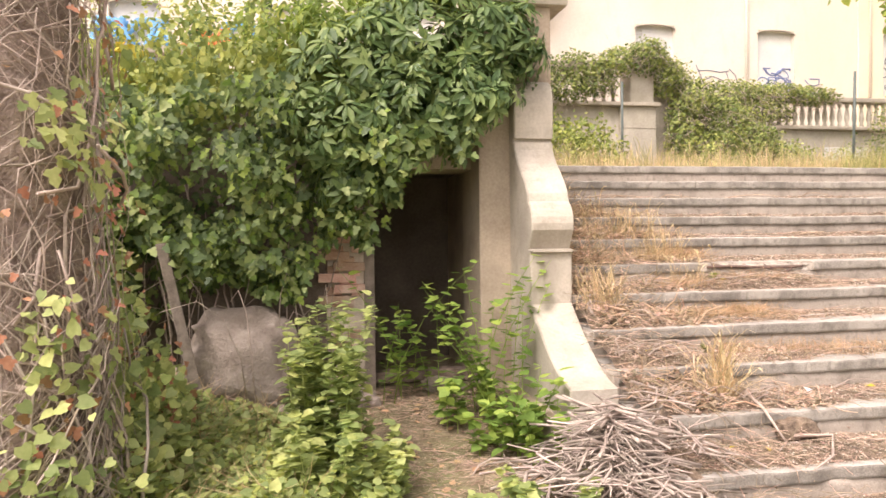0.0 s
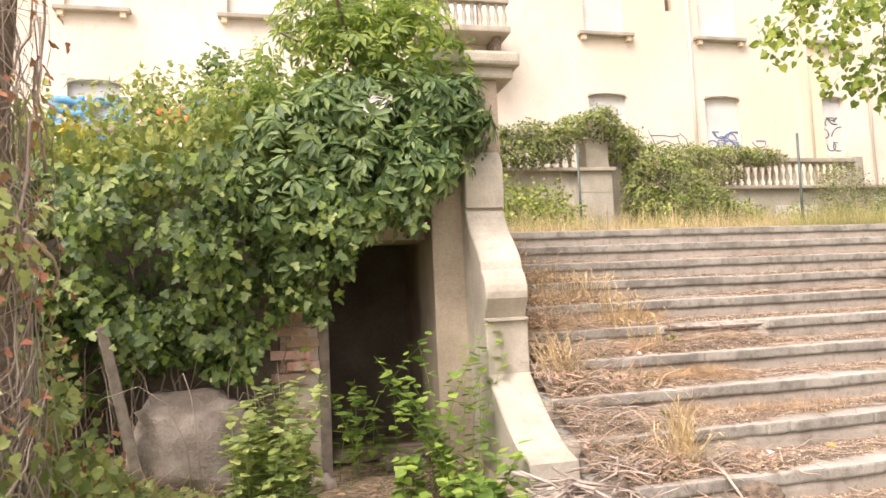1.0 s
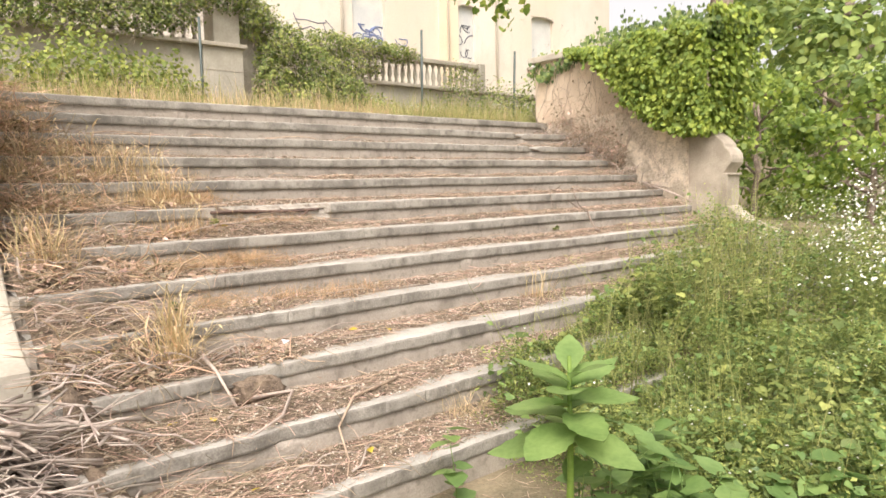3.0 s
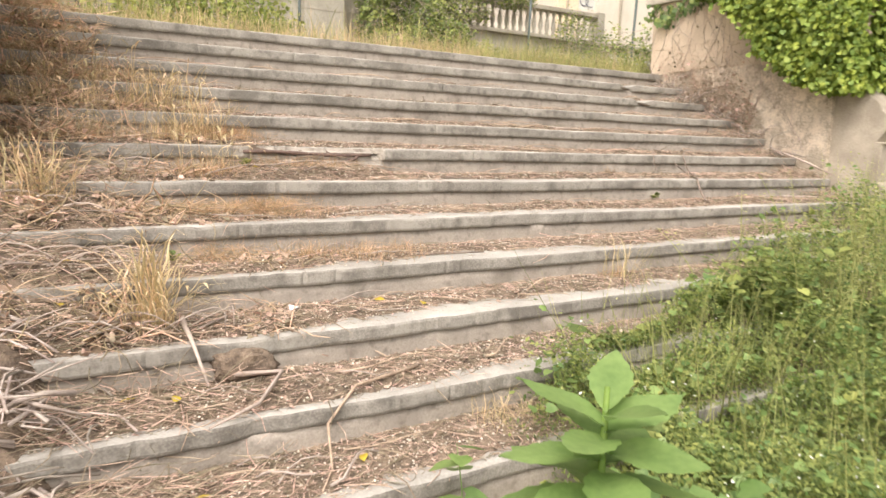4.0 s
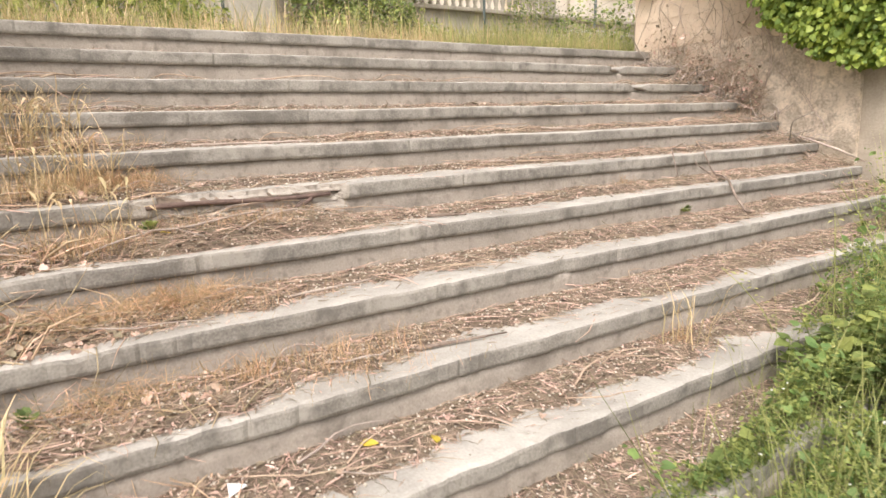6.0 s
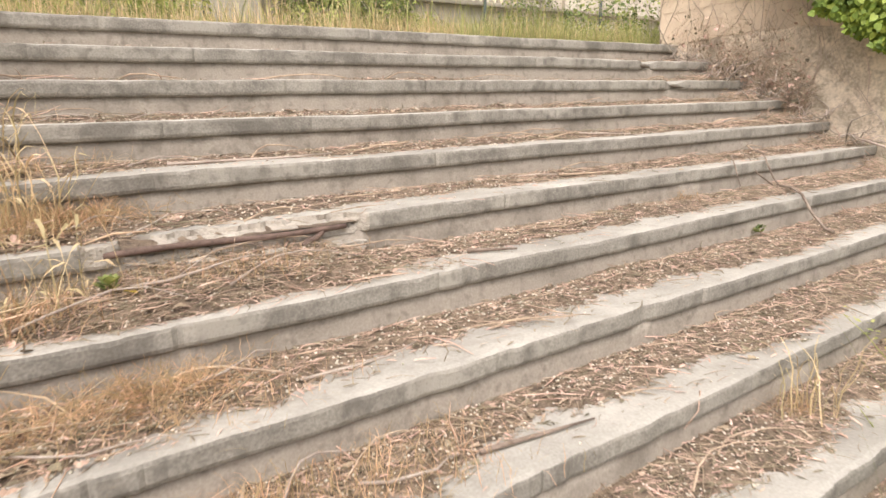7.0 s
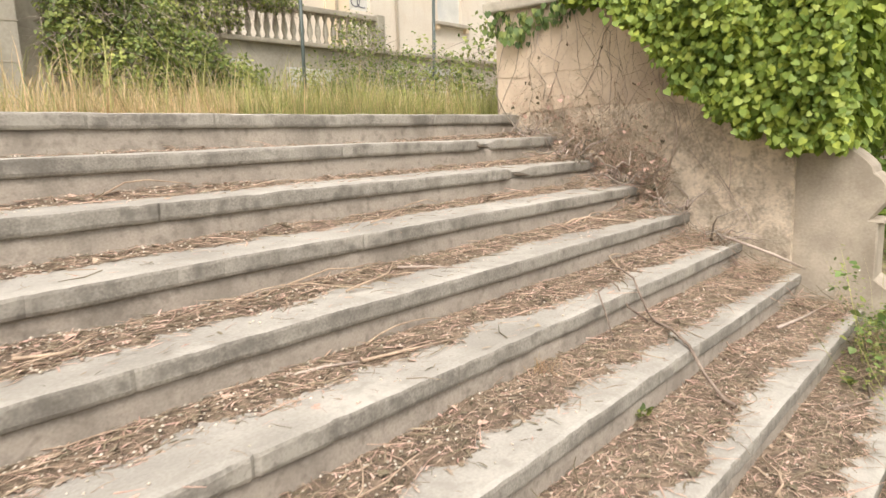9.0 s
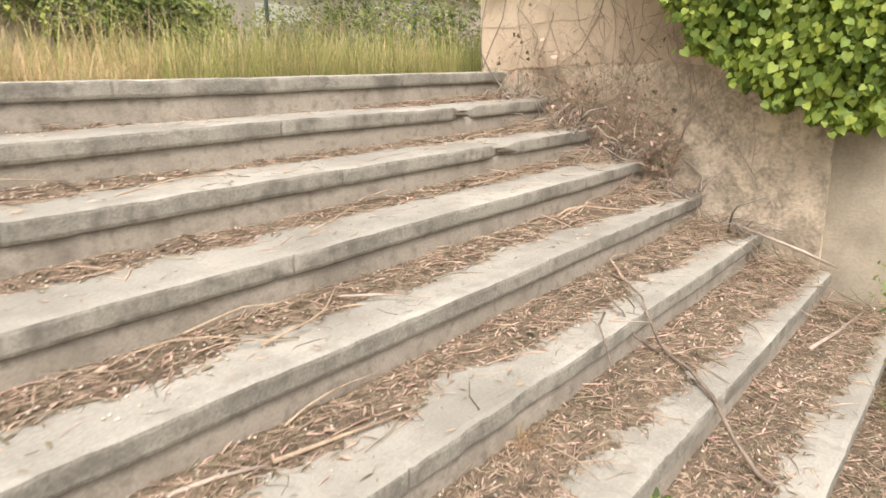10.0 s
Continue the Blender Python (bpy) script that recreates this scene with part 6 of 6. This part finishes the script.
# the broad-leaved plant by the path
broad = thing("broadleaf_plant", "large light green broad-leaved weed with upright stem", "plant", at_ground(3.47, 1.64))
part("stem", tubes("stem", [([(0, 0, -0.02), (0.01, 0, 0.4), (0.02, 0.01, 0.76)], [0.014, 0.011, 0.006])], M_NETTLE, 8), broad)
for i in range(17):
    u = i / 16
    w = i * 2.4
    size = 0.26 - 0.08 * u
    d = np.array([[math.cos(w), math.sin(w), 0.05 + 0.75 * u * u]])
    nn = np.array([[-0.3 * math.cos(w), -0.3 * math.sin(w), 1.0]])
    part("leaf", scatter("leaf", TOOTHED, np.array([[0.01, 0, 0.48 + 0.23 * u]]), frames_of(d, nn + rng.normal(0, 0.15, (1, 3))), [size], M_BROAD, [1.4 - 0.2 * u]), broad)
for x, y, hh in ((3.72, 1.75, 0.5), (3.95, 1.6, 0.5), (3.95, 1.3, 0.45), (4.25, 1.0, 0.4), (3.7, 1.15, 0.3), (4.7, 1.2, 0.42)):
    herb("bindweed_clump", at_ground(x, y), hh, 0.14, 10, 0.06, 0.11, M_BROAD, IVY, "clump of heart-shaped light green leaves", "weed", 1.0, "broad weeds by the path", 9)

# ---- terrace grass ----
def grass_band(count, x0, x1, y0, y1, low, high, material, name, label, lean=0.3, width=1.0, patch=0.0):
    p = np.stack([rng.uniform(x0, x1, count), y0 + (y1 - y0) * rng.random(count) ** 1.5, np.full(count, 2.03)], 1)
    if patch:
        p = p[[fbm(a * 0.8, b * 0.8, 3.0) > patch - 0.4 for a, b in p[:, :2]]]
    n = len(p)
    w = rng.uniform(0, 6.283, n)
    ln = np.abs(rng.normal(0, lean, n))
    d = np.stack([np.cos(w) * ln, np.sin(w) * ln, np.ones(n)], 1)
    tagged(new(name, scatter(name, BLADE, p, frames_of(d, np.stack([-np.cos(w), -np.sin(w), np.full(n, 0.3)], 1)), rng.uniform(low, high, n) * rng.choice([1, 1, 1, 1.6], n), material, np.full(n, width))), label, "grass", kind="stuff")


grass_band(17000, 2.4, 8.6, 6.45, 9.0, 0.06, 0.27, M_STRAW, "terrace_dry_grass", "straw-coloured dry grass along the terrace edge", 0.8, 0.42)
grass_band(13000, 2.4, 12.5, 6.5, 11.5, 0.08, 0.32, M_GRASS, "terrace_grass", "green grass on the terrace", 0.7, 0.5)
grass_band(5000, 6.9, 9.3, 6.6, 8.6, 0.1, 0.34, M_GRASS, "tall_terrace_grass", "clumps of tall green grass on the terrace", 0.9, 0.4, 0.45)
grass_band(6500, 3.0, 7.6, 6.5, 8.4, 0.07, 0.24, M_STRAW, "tall_straw", "clumps of tall straw-coloured grass on the terrace", 0.9, 0.4, 0.5)
grass_band(9000, 6.3, 9.4, 6.42, 7.6, 0.06, 0.26, M_GRASS, "edge_grass", "green grass at the top of the stair", 0.8, 0.45)


# ---- brambles on the upper parapets ----
def bramble(name, blobs, count, low, high, material, label, dead=0.0):
    b = thing(name, label, "bramble", kind="stuff")
    c, n_ = crown_points(blobs, count, 0.5)
    part("leaves", scatter("leaves", IVY, c, frames_of(unit(count) + (0, -0.2, -0.3), n_ + unit(count) * 0.7 + (0, -0.3, 0.6)), rng.uniform(low, high, count), material), b)
    if dead:
        m = int(count * dead)
        c, n_ = crown_points(blobs, m, 0.6)
        part("dead_stems", scatter("dead_stems", TWIG, c, frames_of(unit(m) + (0, 0, -0.8), n_), rng.uniform(0.2, 0.5, m), M_VINE, np.full(m, 0.3)), b)
    return b


bramble("ramp_bramble", [(6.95, 12.1, 4.75, 0.45, 0.4, 0.36), (7.45, 12.2, 4.4, 0.5, 0.35, 0.4), (8.0, 12.15, 3.95, 0.5, 0.35, 0.45), (8.6, 12.1, 3.5, 0.55, 0.4, 0.5), (9.2, 12.0, 3.05, 0.6, 0.45, 0.5),
                         (9.8, 11.9, 2.75, 0.55, 0.45, 0.4), (7.75, 12.1, 3.35, 0.4, 0.3, 0.6), (8.5, 11.95, 2.9, 0.6, 0.35, 0.5)], 24000, 0.022, 0.06, M_BRAMBLE, "tangled olive-green brambles over the sloping parapet", 0.1)
bramble("rail_bramble", [(10.4, 13.0, 4.35, 0.7, 0.3, 0.22), (11.3, 13.0, 4.3, 0.6, 0.3, 0.22), (9.5, 13.0, 4.3, 0.7, 0.3, 0.3), (10.0, 12.95, 3.95, 0.8, 0.25, 0.3)], 7000, 0.022, 0.06, M_BRAMBLE, "brambles hanging over the balustrade rail", 0.15)
bramble("front_bramble", [(5.6, 12.0, 4.5, 0.9, 0.3, 0.28), (4.6, 12.0, 4.35, 0.6, 0.3, 0.4), (3.4, 12.0, 4.5, 0.8, 0.3, 0.4), (6.3, 12.0, 4.6, 0.35, 0.3, 0.3), (4.0, 11.9, 4.05, 0.9, 0.25, 0.35), (2.6, 11.9, 4.3, 0.8, 0.3, 0.5), (5.9, 11.95, 4.25, 0.5, 0.2, 0.3), (5.2, 11.9, 4.1, 0.7, 0.25, 0.3)], 15000, 0.022, 0.06, M_BRAMBLE, "sparse brambles over the front balustrade", 0.1)
bramble("terrace_bush", [(4.0, 10.6, 2.75, 0.6, 0.5, 0.6), (4.9, 10.8, 2.7, 0.7, 0.5, 0.55), (5.6, 11.0, 2.55, 0.6, 0.5, 0.5), (3.0, 10.4, 2.8, 0.7, 0.5, 0.7), (4.4, 11.2, 3.1, 0.9, 0.4, 0.6), (5.5, 11.3, 2.9, 0.5, 0.4, 0.6)], 6500, 0.03, 0.08, M_SCRUB, "light green bush before the terrace wall", 0.05)
bramble("wall_weeds", [(10.9, 11.3, 2.6, 0.9, 0.5, 0.55), (12.0, 11.3, 2.5, 0.9, 0.5, 0.5), (11.6, 11.3, 3.2, 0.4, 0.3, 0.7), (13.2, 11.5, 2.6, 0.9, 0.5, 0.6), (9.9, 8.2, 2.45, 0.5, 0.5, 0.5), (15, 11.8, 2.7, 1.0, 0.5, 0.7), (9.6, 7.2, 2.4, 0.3, 0.4, 0.6), (12.8, 12.2, 3.2, 0.5, 0.3, 0.9), (13.8, 12.3, 3.0, 0.6, 0.3, 0.7)], 11000, 0.02, 0.05, M_WEED, "thin grey-green weeds before the terrace wall", 0.2)
bramble("stair_top_bush", [(2.3, 6.6, 2.36, 0.4, 0.3, 0.28), (2.05, 6.95, 2.5, 0.5, 0.4, 0.4)], 1600, 0.025, 0.06, M_BRAMBLE, "dark bush at the stair's top corner", 0.06)

# ---- trees beyond the east wall ----
def tree(x, y, z, height, width, leaves, leaf, label, seed_material=None, trunk_r=0.16, low_crown=0.35):
    t = thing("tree", label, "tree", (x, y, z), "trees beyond the wall")
    rods = [limb((0, 0, -0.2), (0.1, 0, height * 0.8), trunk_r, trunk_r * 0.35, 0.05, 8)]
    blobs = []
    for i in range(9):
        w = i * 2.4
        hz = height * (low_crown + (0.95 - low_crown) * i / 8)
        reach = width * (0.75 - 0.45 * abs(i / 8 - 0.4))
        tip = (reach * math.cos(w), reach * math.sin(w), hz)
        rods.append(limb((0.05, 0, hz * 0.75), tip, trunk_r * 0.35, 0.015, 0.1))
        blobs.append((*tip, width * 0.42, width * 0.42, height * 0.13))
    part("trunk", tubes("trunk", rods, M_BARK, 7), t)
    c, n_ = crown_points(blobs, leaves, 0.7)
    part("crown", scatter("crown", ROUND, c, frames_of(unit(leaves) + (0, 0, -0.4), n_ + (0, 0, 0.7)), rng.uniform(leaf * 0.6, leaf * 1.3, leaves), seed_material or M_FARLEAF), t)
    return t


tree(12.4, 5.9, 0.9, 8.0, 1.8, 4200, 0.15, "tall green tree with a bare brown trunk", None, 0.26, 0.68)
tree(16.5, 5.5, 0.8, 5.0, 2.6, 5200, 0.17, "light green tree on the slope", None, 0.15, 0.2)
tree(15.5, 2.2, 0.5, 3.2, 2.0, 3200, 0.13, "light green tree on the slope", M_SHRUBLIGHT, 0.12, 0.15)
tree(21, 7, 0.8, 6.5, 3.2, 5000, 0.22, "distant light green tree on the slope", None, 0.2, 0.2)
tree(23, 2.5, 0.4, 6.0, 3.4, 5000, 0.22, "distant light green tree on the slope", None, 0.2, 0.15)
tree(11.6, 3.4, 0.7, 1.7, 1.1, 2200, 0.09, "bushy green shrub beside the wall's end", M_SHRUBLIGHT, 0.06, 0.1)
tree(9.9, 5.2, 0.75, 1.5, 0.85, 2600, 0.075, "bushy green shrub behind the wall's end", M_FARLEAF, 0.04, 0.1)
tree(10.9, 4.6, 0.75, 1.9, 1.0, 2600, 0.08, "bushy green shrub behind the wall's end", M_SHRUBLIGHT, 0.05, 0.1)
tree(12.6, 4.4, 0.75, 2.2, 1.3, 2600, 0.1, "bushy green shrub behind the wall's end", M_FARLEAF, 0.05, 0.1)
tree(30, 8.5, 0.5, 6.5, 4.0, 4500, 0.3, "distant light green tree on the slope", None, 0.25, 0.15)
tree(10.4, 1.6, 0.3, 1.2, 1.1, 2200, 0.08, "leafy green bush over the weeds", M_FARLEAF, 0.05, 0.1)

# the overhanging bough
bough = thing("plane_tree", "tall tree whose leafy bough hangs over the terrace", "tree", (23.2, 11.5, 0.3))
part("trunk", tubes("trunk", [limb((0, 0, -0.5), (0.3, 0.2, 11.0), 0.3, 0.14, 0.1, 8), limb((0.2, 0.1, 8.6), (-12.6, -1.2, 7.6), 0.13, 0.02, 0.25, 12), limb((-10.2, -1.1, 7.7), (-13.6, -1.3, 5.6), 0.03, 0.008, 0.12, 7),
                    limb((-9.6, -1.0, 7.7), (-11.6, -1.1, 5.0), 0.03, 0.008, 0.12, 7)], M_BARK, 7), bough)
c, n_ = crown_points([(-13.5, -1.3, 6.0, 0.45, 0.4, 0.6), (-12.9, -1.3, 6.7, 0.6, 0.4, 0.45), (-12.3, -1.2, 5.9, 0.45, 0.4, 0.5), (-11.7, -1.1, 5.3, 0.4, 0.3, 0.45), (-11.5, -1.1, 6.7, 0.7, 0.5, 0.5),
                      (-10.8, -1.0, 5.9, 0.45, 0.4, 0.55), (-10.2, -1, 6.8, 0.7, 0.5, 0.6), (-9.2, -1, 7.4, 0.9, 0.6, 0.5), (-7.5, -0.6, 8.3, 1.2, 0.8, 0.6), (-1, 0, 10.5, 2.4, 2.2, 1.6), (-12.6, -1.2, 5.2, 0.2, 0.2, 0.4), (-11.0, -1.0, 5.0, 0.25, 0.2, 0.5), (-10.4, -1.0, 5.5, 0.3, 0.3, 0.5)], 2900, 0.85)
c -= (0, 0, 0.4)
part("crown", scatter("crown", IVY, c, frames_of(unit(2900) + (0, 0, -0.8), n_ + (0, 0, 0.5)), rng.uniform(0.08, 0.18, 2900), M_SHRUBLIGHT), bough)


# rubble, dead stems and trash at the foot of the garden wall
for i in range(16):
    x = rng.uniform(-0.9, 0.95)
    y = 4.62 - rng.uniform(0.0, 0.5)
    lump("rubble", (x, y, ground_z(x, y) + 0.03), (rng.uniform(0.03, 0.08), rng.uniform(0.03, 0.06), rng.uniform(0.02, 0.06)), M_BOULDER, "broken lump of masonry at the wall's foot", "rubble", 40 + i, 0.75)
foot = []
for i in range(45):
    x, y = rng.uniform(-1.2, 0.85), 4.66 - abs(rng.normal(0, 0.22))
    z0 = ground_z(x, y)
    h, lx, ly = rng.uniform(0.25, 0.9), rng.normal(0, 0.2), -abs(rng.normal(0, 0.12))
    foot.append(([(x + lx * u * u, y + ly * math.sin(u * 2.5), z0 + h * math.sin(u * 2.0)) for u in (0, 0.25, 0.5, 0.75, 1.0)], [0.004, 0.0035, 0.003, 0.0025, 0.0015]))
tagged(new("dead_stems", tubes("dead_stems", foot, M_VINE, 4)), "dry bleached stems along the wall's foot", "dead stems", kind="stuff")
litter_of_ground(-1.0, 1.9, 2.6, 4.66, 2200, TWIG, 0.05, 0.25, M_TWIG, "wall_foot_twigs", "dry twigs along the wall's foot", 0.4)


# yellow leaves here and there on the stair
for k, x, d in ((9, 3.95, 0.2), (9, 3.75, 0.1), (10, 2.75, 0.1), (10, 2.85, 0.2), (11, 2.6, 0.12), (11, 2.9, 0.2), (11, 3.4, 0.15), (8, 2.6, 0.2), (9, 2.55, 0.1), (6, 3.5, 0.2)):
    leaf = scatter("fallen_leaf", OVATE, np.zeros((1, 3)), frames_of(np.array([[1.0, 0.2, 0.15]]), np.array([[0.1, -0.3, 1.0]])), [0.055], M_YELLOW, [1.3])
    f = tagged(new("fallen_leaf", leaf), "fallen yellow leaf on a stair tread", "leaf", "fallen leaves")
    f.location, f.rotation_euler = on_stair(k, x, d, 0.014), (0, 0, x * 40)


# tall white-flowering weeds before the east console
for x, y, hh in ((7.1, 2.0, 0.95), (7.5, 2.3, 1.05), (7.9, 2.1, 1.1), (8.3, 2.5, 1.0), (6.7, 1.8, 0.8), (8.7, 2.2, 1.15), (7.7, 1.7, 0.95), (9.2, 2.6, 1.1)):
    fl = herb("flowering_weed", at_ground(x, y), hh, 0.16, 16, 0.03, 0.06, M_WEED, SMALL, "tall pale green weed with tiny white flower heads", "weed", 1.0, "white-flowering weeds", 26, 0.2)
    cnt = 170
    p = np.stack([rng.normal(0, 0.2, cnt), rng.normal(0, 0.2, cnt), hh * rng.uniform(0.7, 1.08, cnt)], 1)
    tagged(part("flowers", scatter("flowers", ROUND, p, frames_of(unit(cnt), unit(cnt) * 0.4 + (0, 0, 1)), rng.uniform(0.012, 0.03, cnt), M_FLOWER), fl), "tiny white flowers", kind="stuff")


# thin feathery weeds standing before the right half of the stair
for x, y, hh in ((5.9, 2.9, 0.7), (6.1, 2.6, 0.95), (6.4, 3.0, 0.8), (6.8, 2.8, 0.95), (7.2, 3.0, 0.9), (6.0, 2.3, 0.95), (7.6, 3.1, 0.85), (6.6, 2.4, 1.0)):
    herb("feathery_weed", at_ground(x, y), hh, 0.22, 9, 0.012, 0.034, M_GRASS, SMALL, "thin feathery light green weed with tiny leaves", "weed", 0.9, "feathery weeds on the stair", 46, 0.2)


# leafy clumps standing out of the weed mass
for i in range(22):
    x, y = rng.uniform(4.9, 8.4), rng.uniform(0.6, 2.9)
    if weed_density(x, y) < 0.7 or (x < 5.6 and y > 1.7):
        continue
    herb("leafy_weed", at_ground(x, y), rng.uniform(0.3, 0.5) + 0.15 * smooth(6.5, 8, x), 0.13, 10, 0.025, 0.06, M_WEED, IVY, "leafy green weed clump in the overgrowth", "weed", 1.0, "leafy weeds over the lower steps", 22, 0.2)

# light plumes of tall grass at the edge of the weeds
for x, y, hh in ((4.75, 2.6, 0.5), (5.1, 2.65, 0.6), (5.4, 2.6, 0.65), (5.3, 2.4, 0.65), (5.8, 2.6, 0.7), (6.3, 2.8, 0.75), (4.5, 2.35, 0.4), (4.9, 2.1, 0.5), (6.9, 2.95, 0.85), (7.5, 2.9, 0.95)):
    tagged(new("tall_grass_plume", blades(at_ground(x, y), 60, 0.17, hh * 0.5, hh, 0.4, "tall_grass_plume", M_GRASS, 0.15)), "thin plume of tall light green grass over the weeds", "grass", group="grass plumes", kind="stuff")

# the thicket of dead brown stems over the upper west corner of the stair
pos, dirs = [], []
while len(pos) < 2000:
    k = int(rng.integers(0, 6))
    x = X_L + abs(rng.normal(0, 0.24))
    if x > 2.92:
        continue
    d = rng.uniform(0, 0.33)
    up = 0.06 * (1 - smooth(2.5, 2.95, x)) * (1 - 0.1 * k)
    pos.append((x, step_y(k - 1) + OVER - d, step_z(k) + up * rng.random() ** 1.3 + 0.01))
    dirs.append((rng.normal(0.3, 1), rng.normal(-0.3, 1), rng.normal(0.0, 0.4)))
pos, dirs = np.array(pos), np.array(dirs)
tagged(new("dead_thicket", scatter("dead_thicket", TWIG, pos, frames_of(dirs, unit(2000) + (0, 0, 0.5)), rng.uniform(0.07, 0.3, 2000), M_DRYBRUSH, rng.uniform(0.2, 0.5, 2000))), "tangled thicket of dead brown stems over the upper steps", "dead brush", kind="stuff")
tagged(new("dead_thicket_leaves", scatter("dead_thicket_leaves", LOBED, pos[:900] + (0, -0.01, 0.01), frames_of(dirs[:900], unit(900) + (0, -0.4, 0.5)), rng.uniform(0.015, 0.04, 900), M_RUSTSTRAW)), "curled brown leaves in the dead thicket", "dead leaves", kind="stuff")

# a fuzzy rust-coloured mat of dry weed on the soil below the broken nose
for k, x, d, n, r in ((7, 3.46, 0.12, 1200, 0.12), (7, 3.15, 0.15, 900, 0.14), (5, 3.42, 0.07, 1500, 0.12), (8, 3.15, 0.12, 700, 0.14)):
    base = np.array([on_stair(k, x + a, min(0.3, max(0.0, d + b)), rng.uniform(0, 0.05)) for a, b in rng.normal(0, r, (n, 2)) * (1, 0.5)])
    tagged(new("rusty_mat", scatter("rusty_mat", CRINKLE, base, frames_of(unit(n) * (1, 1, 0.7) + (0, 0, 0.35), unit(n)), rng.uniform(0.03, 0.1, n), M_RUSTSTRAW, np.full(n, 0.8))), "fuzzy rust-coloured mat of dry weed on a tread", "dry weed", group="rusty mats", kind="stuff")

# tall bleached stalks with drooping heads standing on the west steps
for k, x, n in ((2, 2.55, 40), (3, 2.5, 55), (4, 2.6, 60), (3, 2.95, 25), (4, 3.1, 50), (5, 3.15, 50), (5, 2.6, 50), (6, 3.25, 30), (9, 2.75, 16)):
    base = np.array([on_stair(k, x + a, min(0.33, max(0.0, 0.14 + b)), 0.0) for a, b in rng.normal(0, 0.12, (n, 2)) * (1, 0.6)])
    w = rng.uniform(0, 6.283, n)
    lean = np.abs(rng.normal(0, 0.55, n))
    d = np.stack([np.cos(w) * lean, np.sin(w) * lean, np.ones(n)], 1)
    tagged(new("straw_stalks", scatter("straw_stalks", PLUME, base, frames_of(d, np.stack([-np.cos(w), -np.sin(w), np.full(n, 0.2)], 1)), rng.uniform(0.1, 0.3, n), M_STRAW)), "bleached grass stalks with drooping heads on the steps", "dry grass", group="dry tufts on the stair", kind="stuff")

# young weeds and litter before the east console
for x, y, hh, n in ((8.62, 3.95, 0.2, 8), (8.75, 3.75, 0.28, 9), (8.55, 3.55, 0.16, 7), (8.9, 3.95, 0.34, 9), (8.5, 3.25, 0.2, 8), (8.8, 3.4, 0.3, 9), (8.35, 3.05, 0.18, 7)):
    herb("young_weed", at_ground(x, y), hh, 0.07, n, 0.025, 0.055, M_NETTLE, IVY, "small fresh green weed in the litter by the console", "weed", 1.0, "young weeds by the console", 9, 0.25)
litter_of_ground(8.47, 9.2, 2.9, 4.1, 2600, TWIG, 0.02, 0.1, M_TWIG, "ground_twigs", "dry twigs at the foot of the console", 0.6)

# grey roots tangled over the western ends of the lower steps
roots = thing("root_tangle", "tangle of dead grey-brown roots over the lower steps", "roots")
for i in range(90):
    k = int(rng.integers(6, 10))
    x, d, h = X_L + 0.05 + abs(rng.normal(0, 0.2)), rng.uniform(0.02, 0.3), rng.uniform(0, 6.283)
    ln, rad, lift = rng.uniform(0.05, 0.1), rng.uniform(0.002, 0.006), rng.uniform(0.01, 0.1)
    pts = []
    for j in range(7):
        x, d = min(3.1, max(X_L + 0.02, x + ln * math.cos(h))), min(0.3, max(0.03, d + 0.6 * ln * math.sin(h)))
        h += rng.normal(0, 0.45)
        y = step_y(k - 1) + OVER - d
        pts.append((x, y, surface_z(x, y) + 0.02 + lift * math.sin(j * 0.52) + 0.05 * (1 - smooth(2.4, 2.9, x))))
    part("root", tubes("root", [(pts, [rad * (1 - 0.1 * j) for j in range(7)])], M_GREYTWIG if i % 2 else M_VINE, 5), roots)

# wispy weeds at the ends of the middle steps
for x, y, hh in ((4.8, 2.5, 0.5), (5.1, 2.6, 0.55), (5.5, 2.7, 0.6), (4.6, 2.3, 0.5), (5.9, 2.8, 0.6), (6.4, 2.9, 0.6), (6.9, 3.0, 0.6), (7.5, 3.1, 0.6)):
    herb("wispy_weed", at_ground(x, y), hh, 0.16, 7, 0.008, 0.02, M_GRASS, SMALL, "wispy light green weed with tiny leaves on the stair", "weed", 0.8, "wispy weeds on the stair", 34, 0.25)
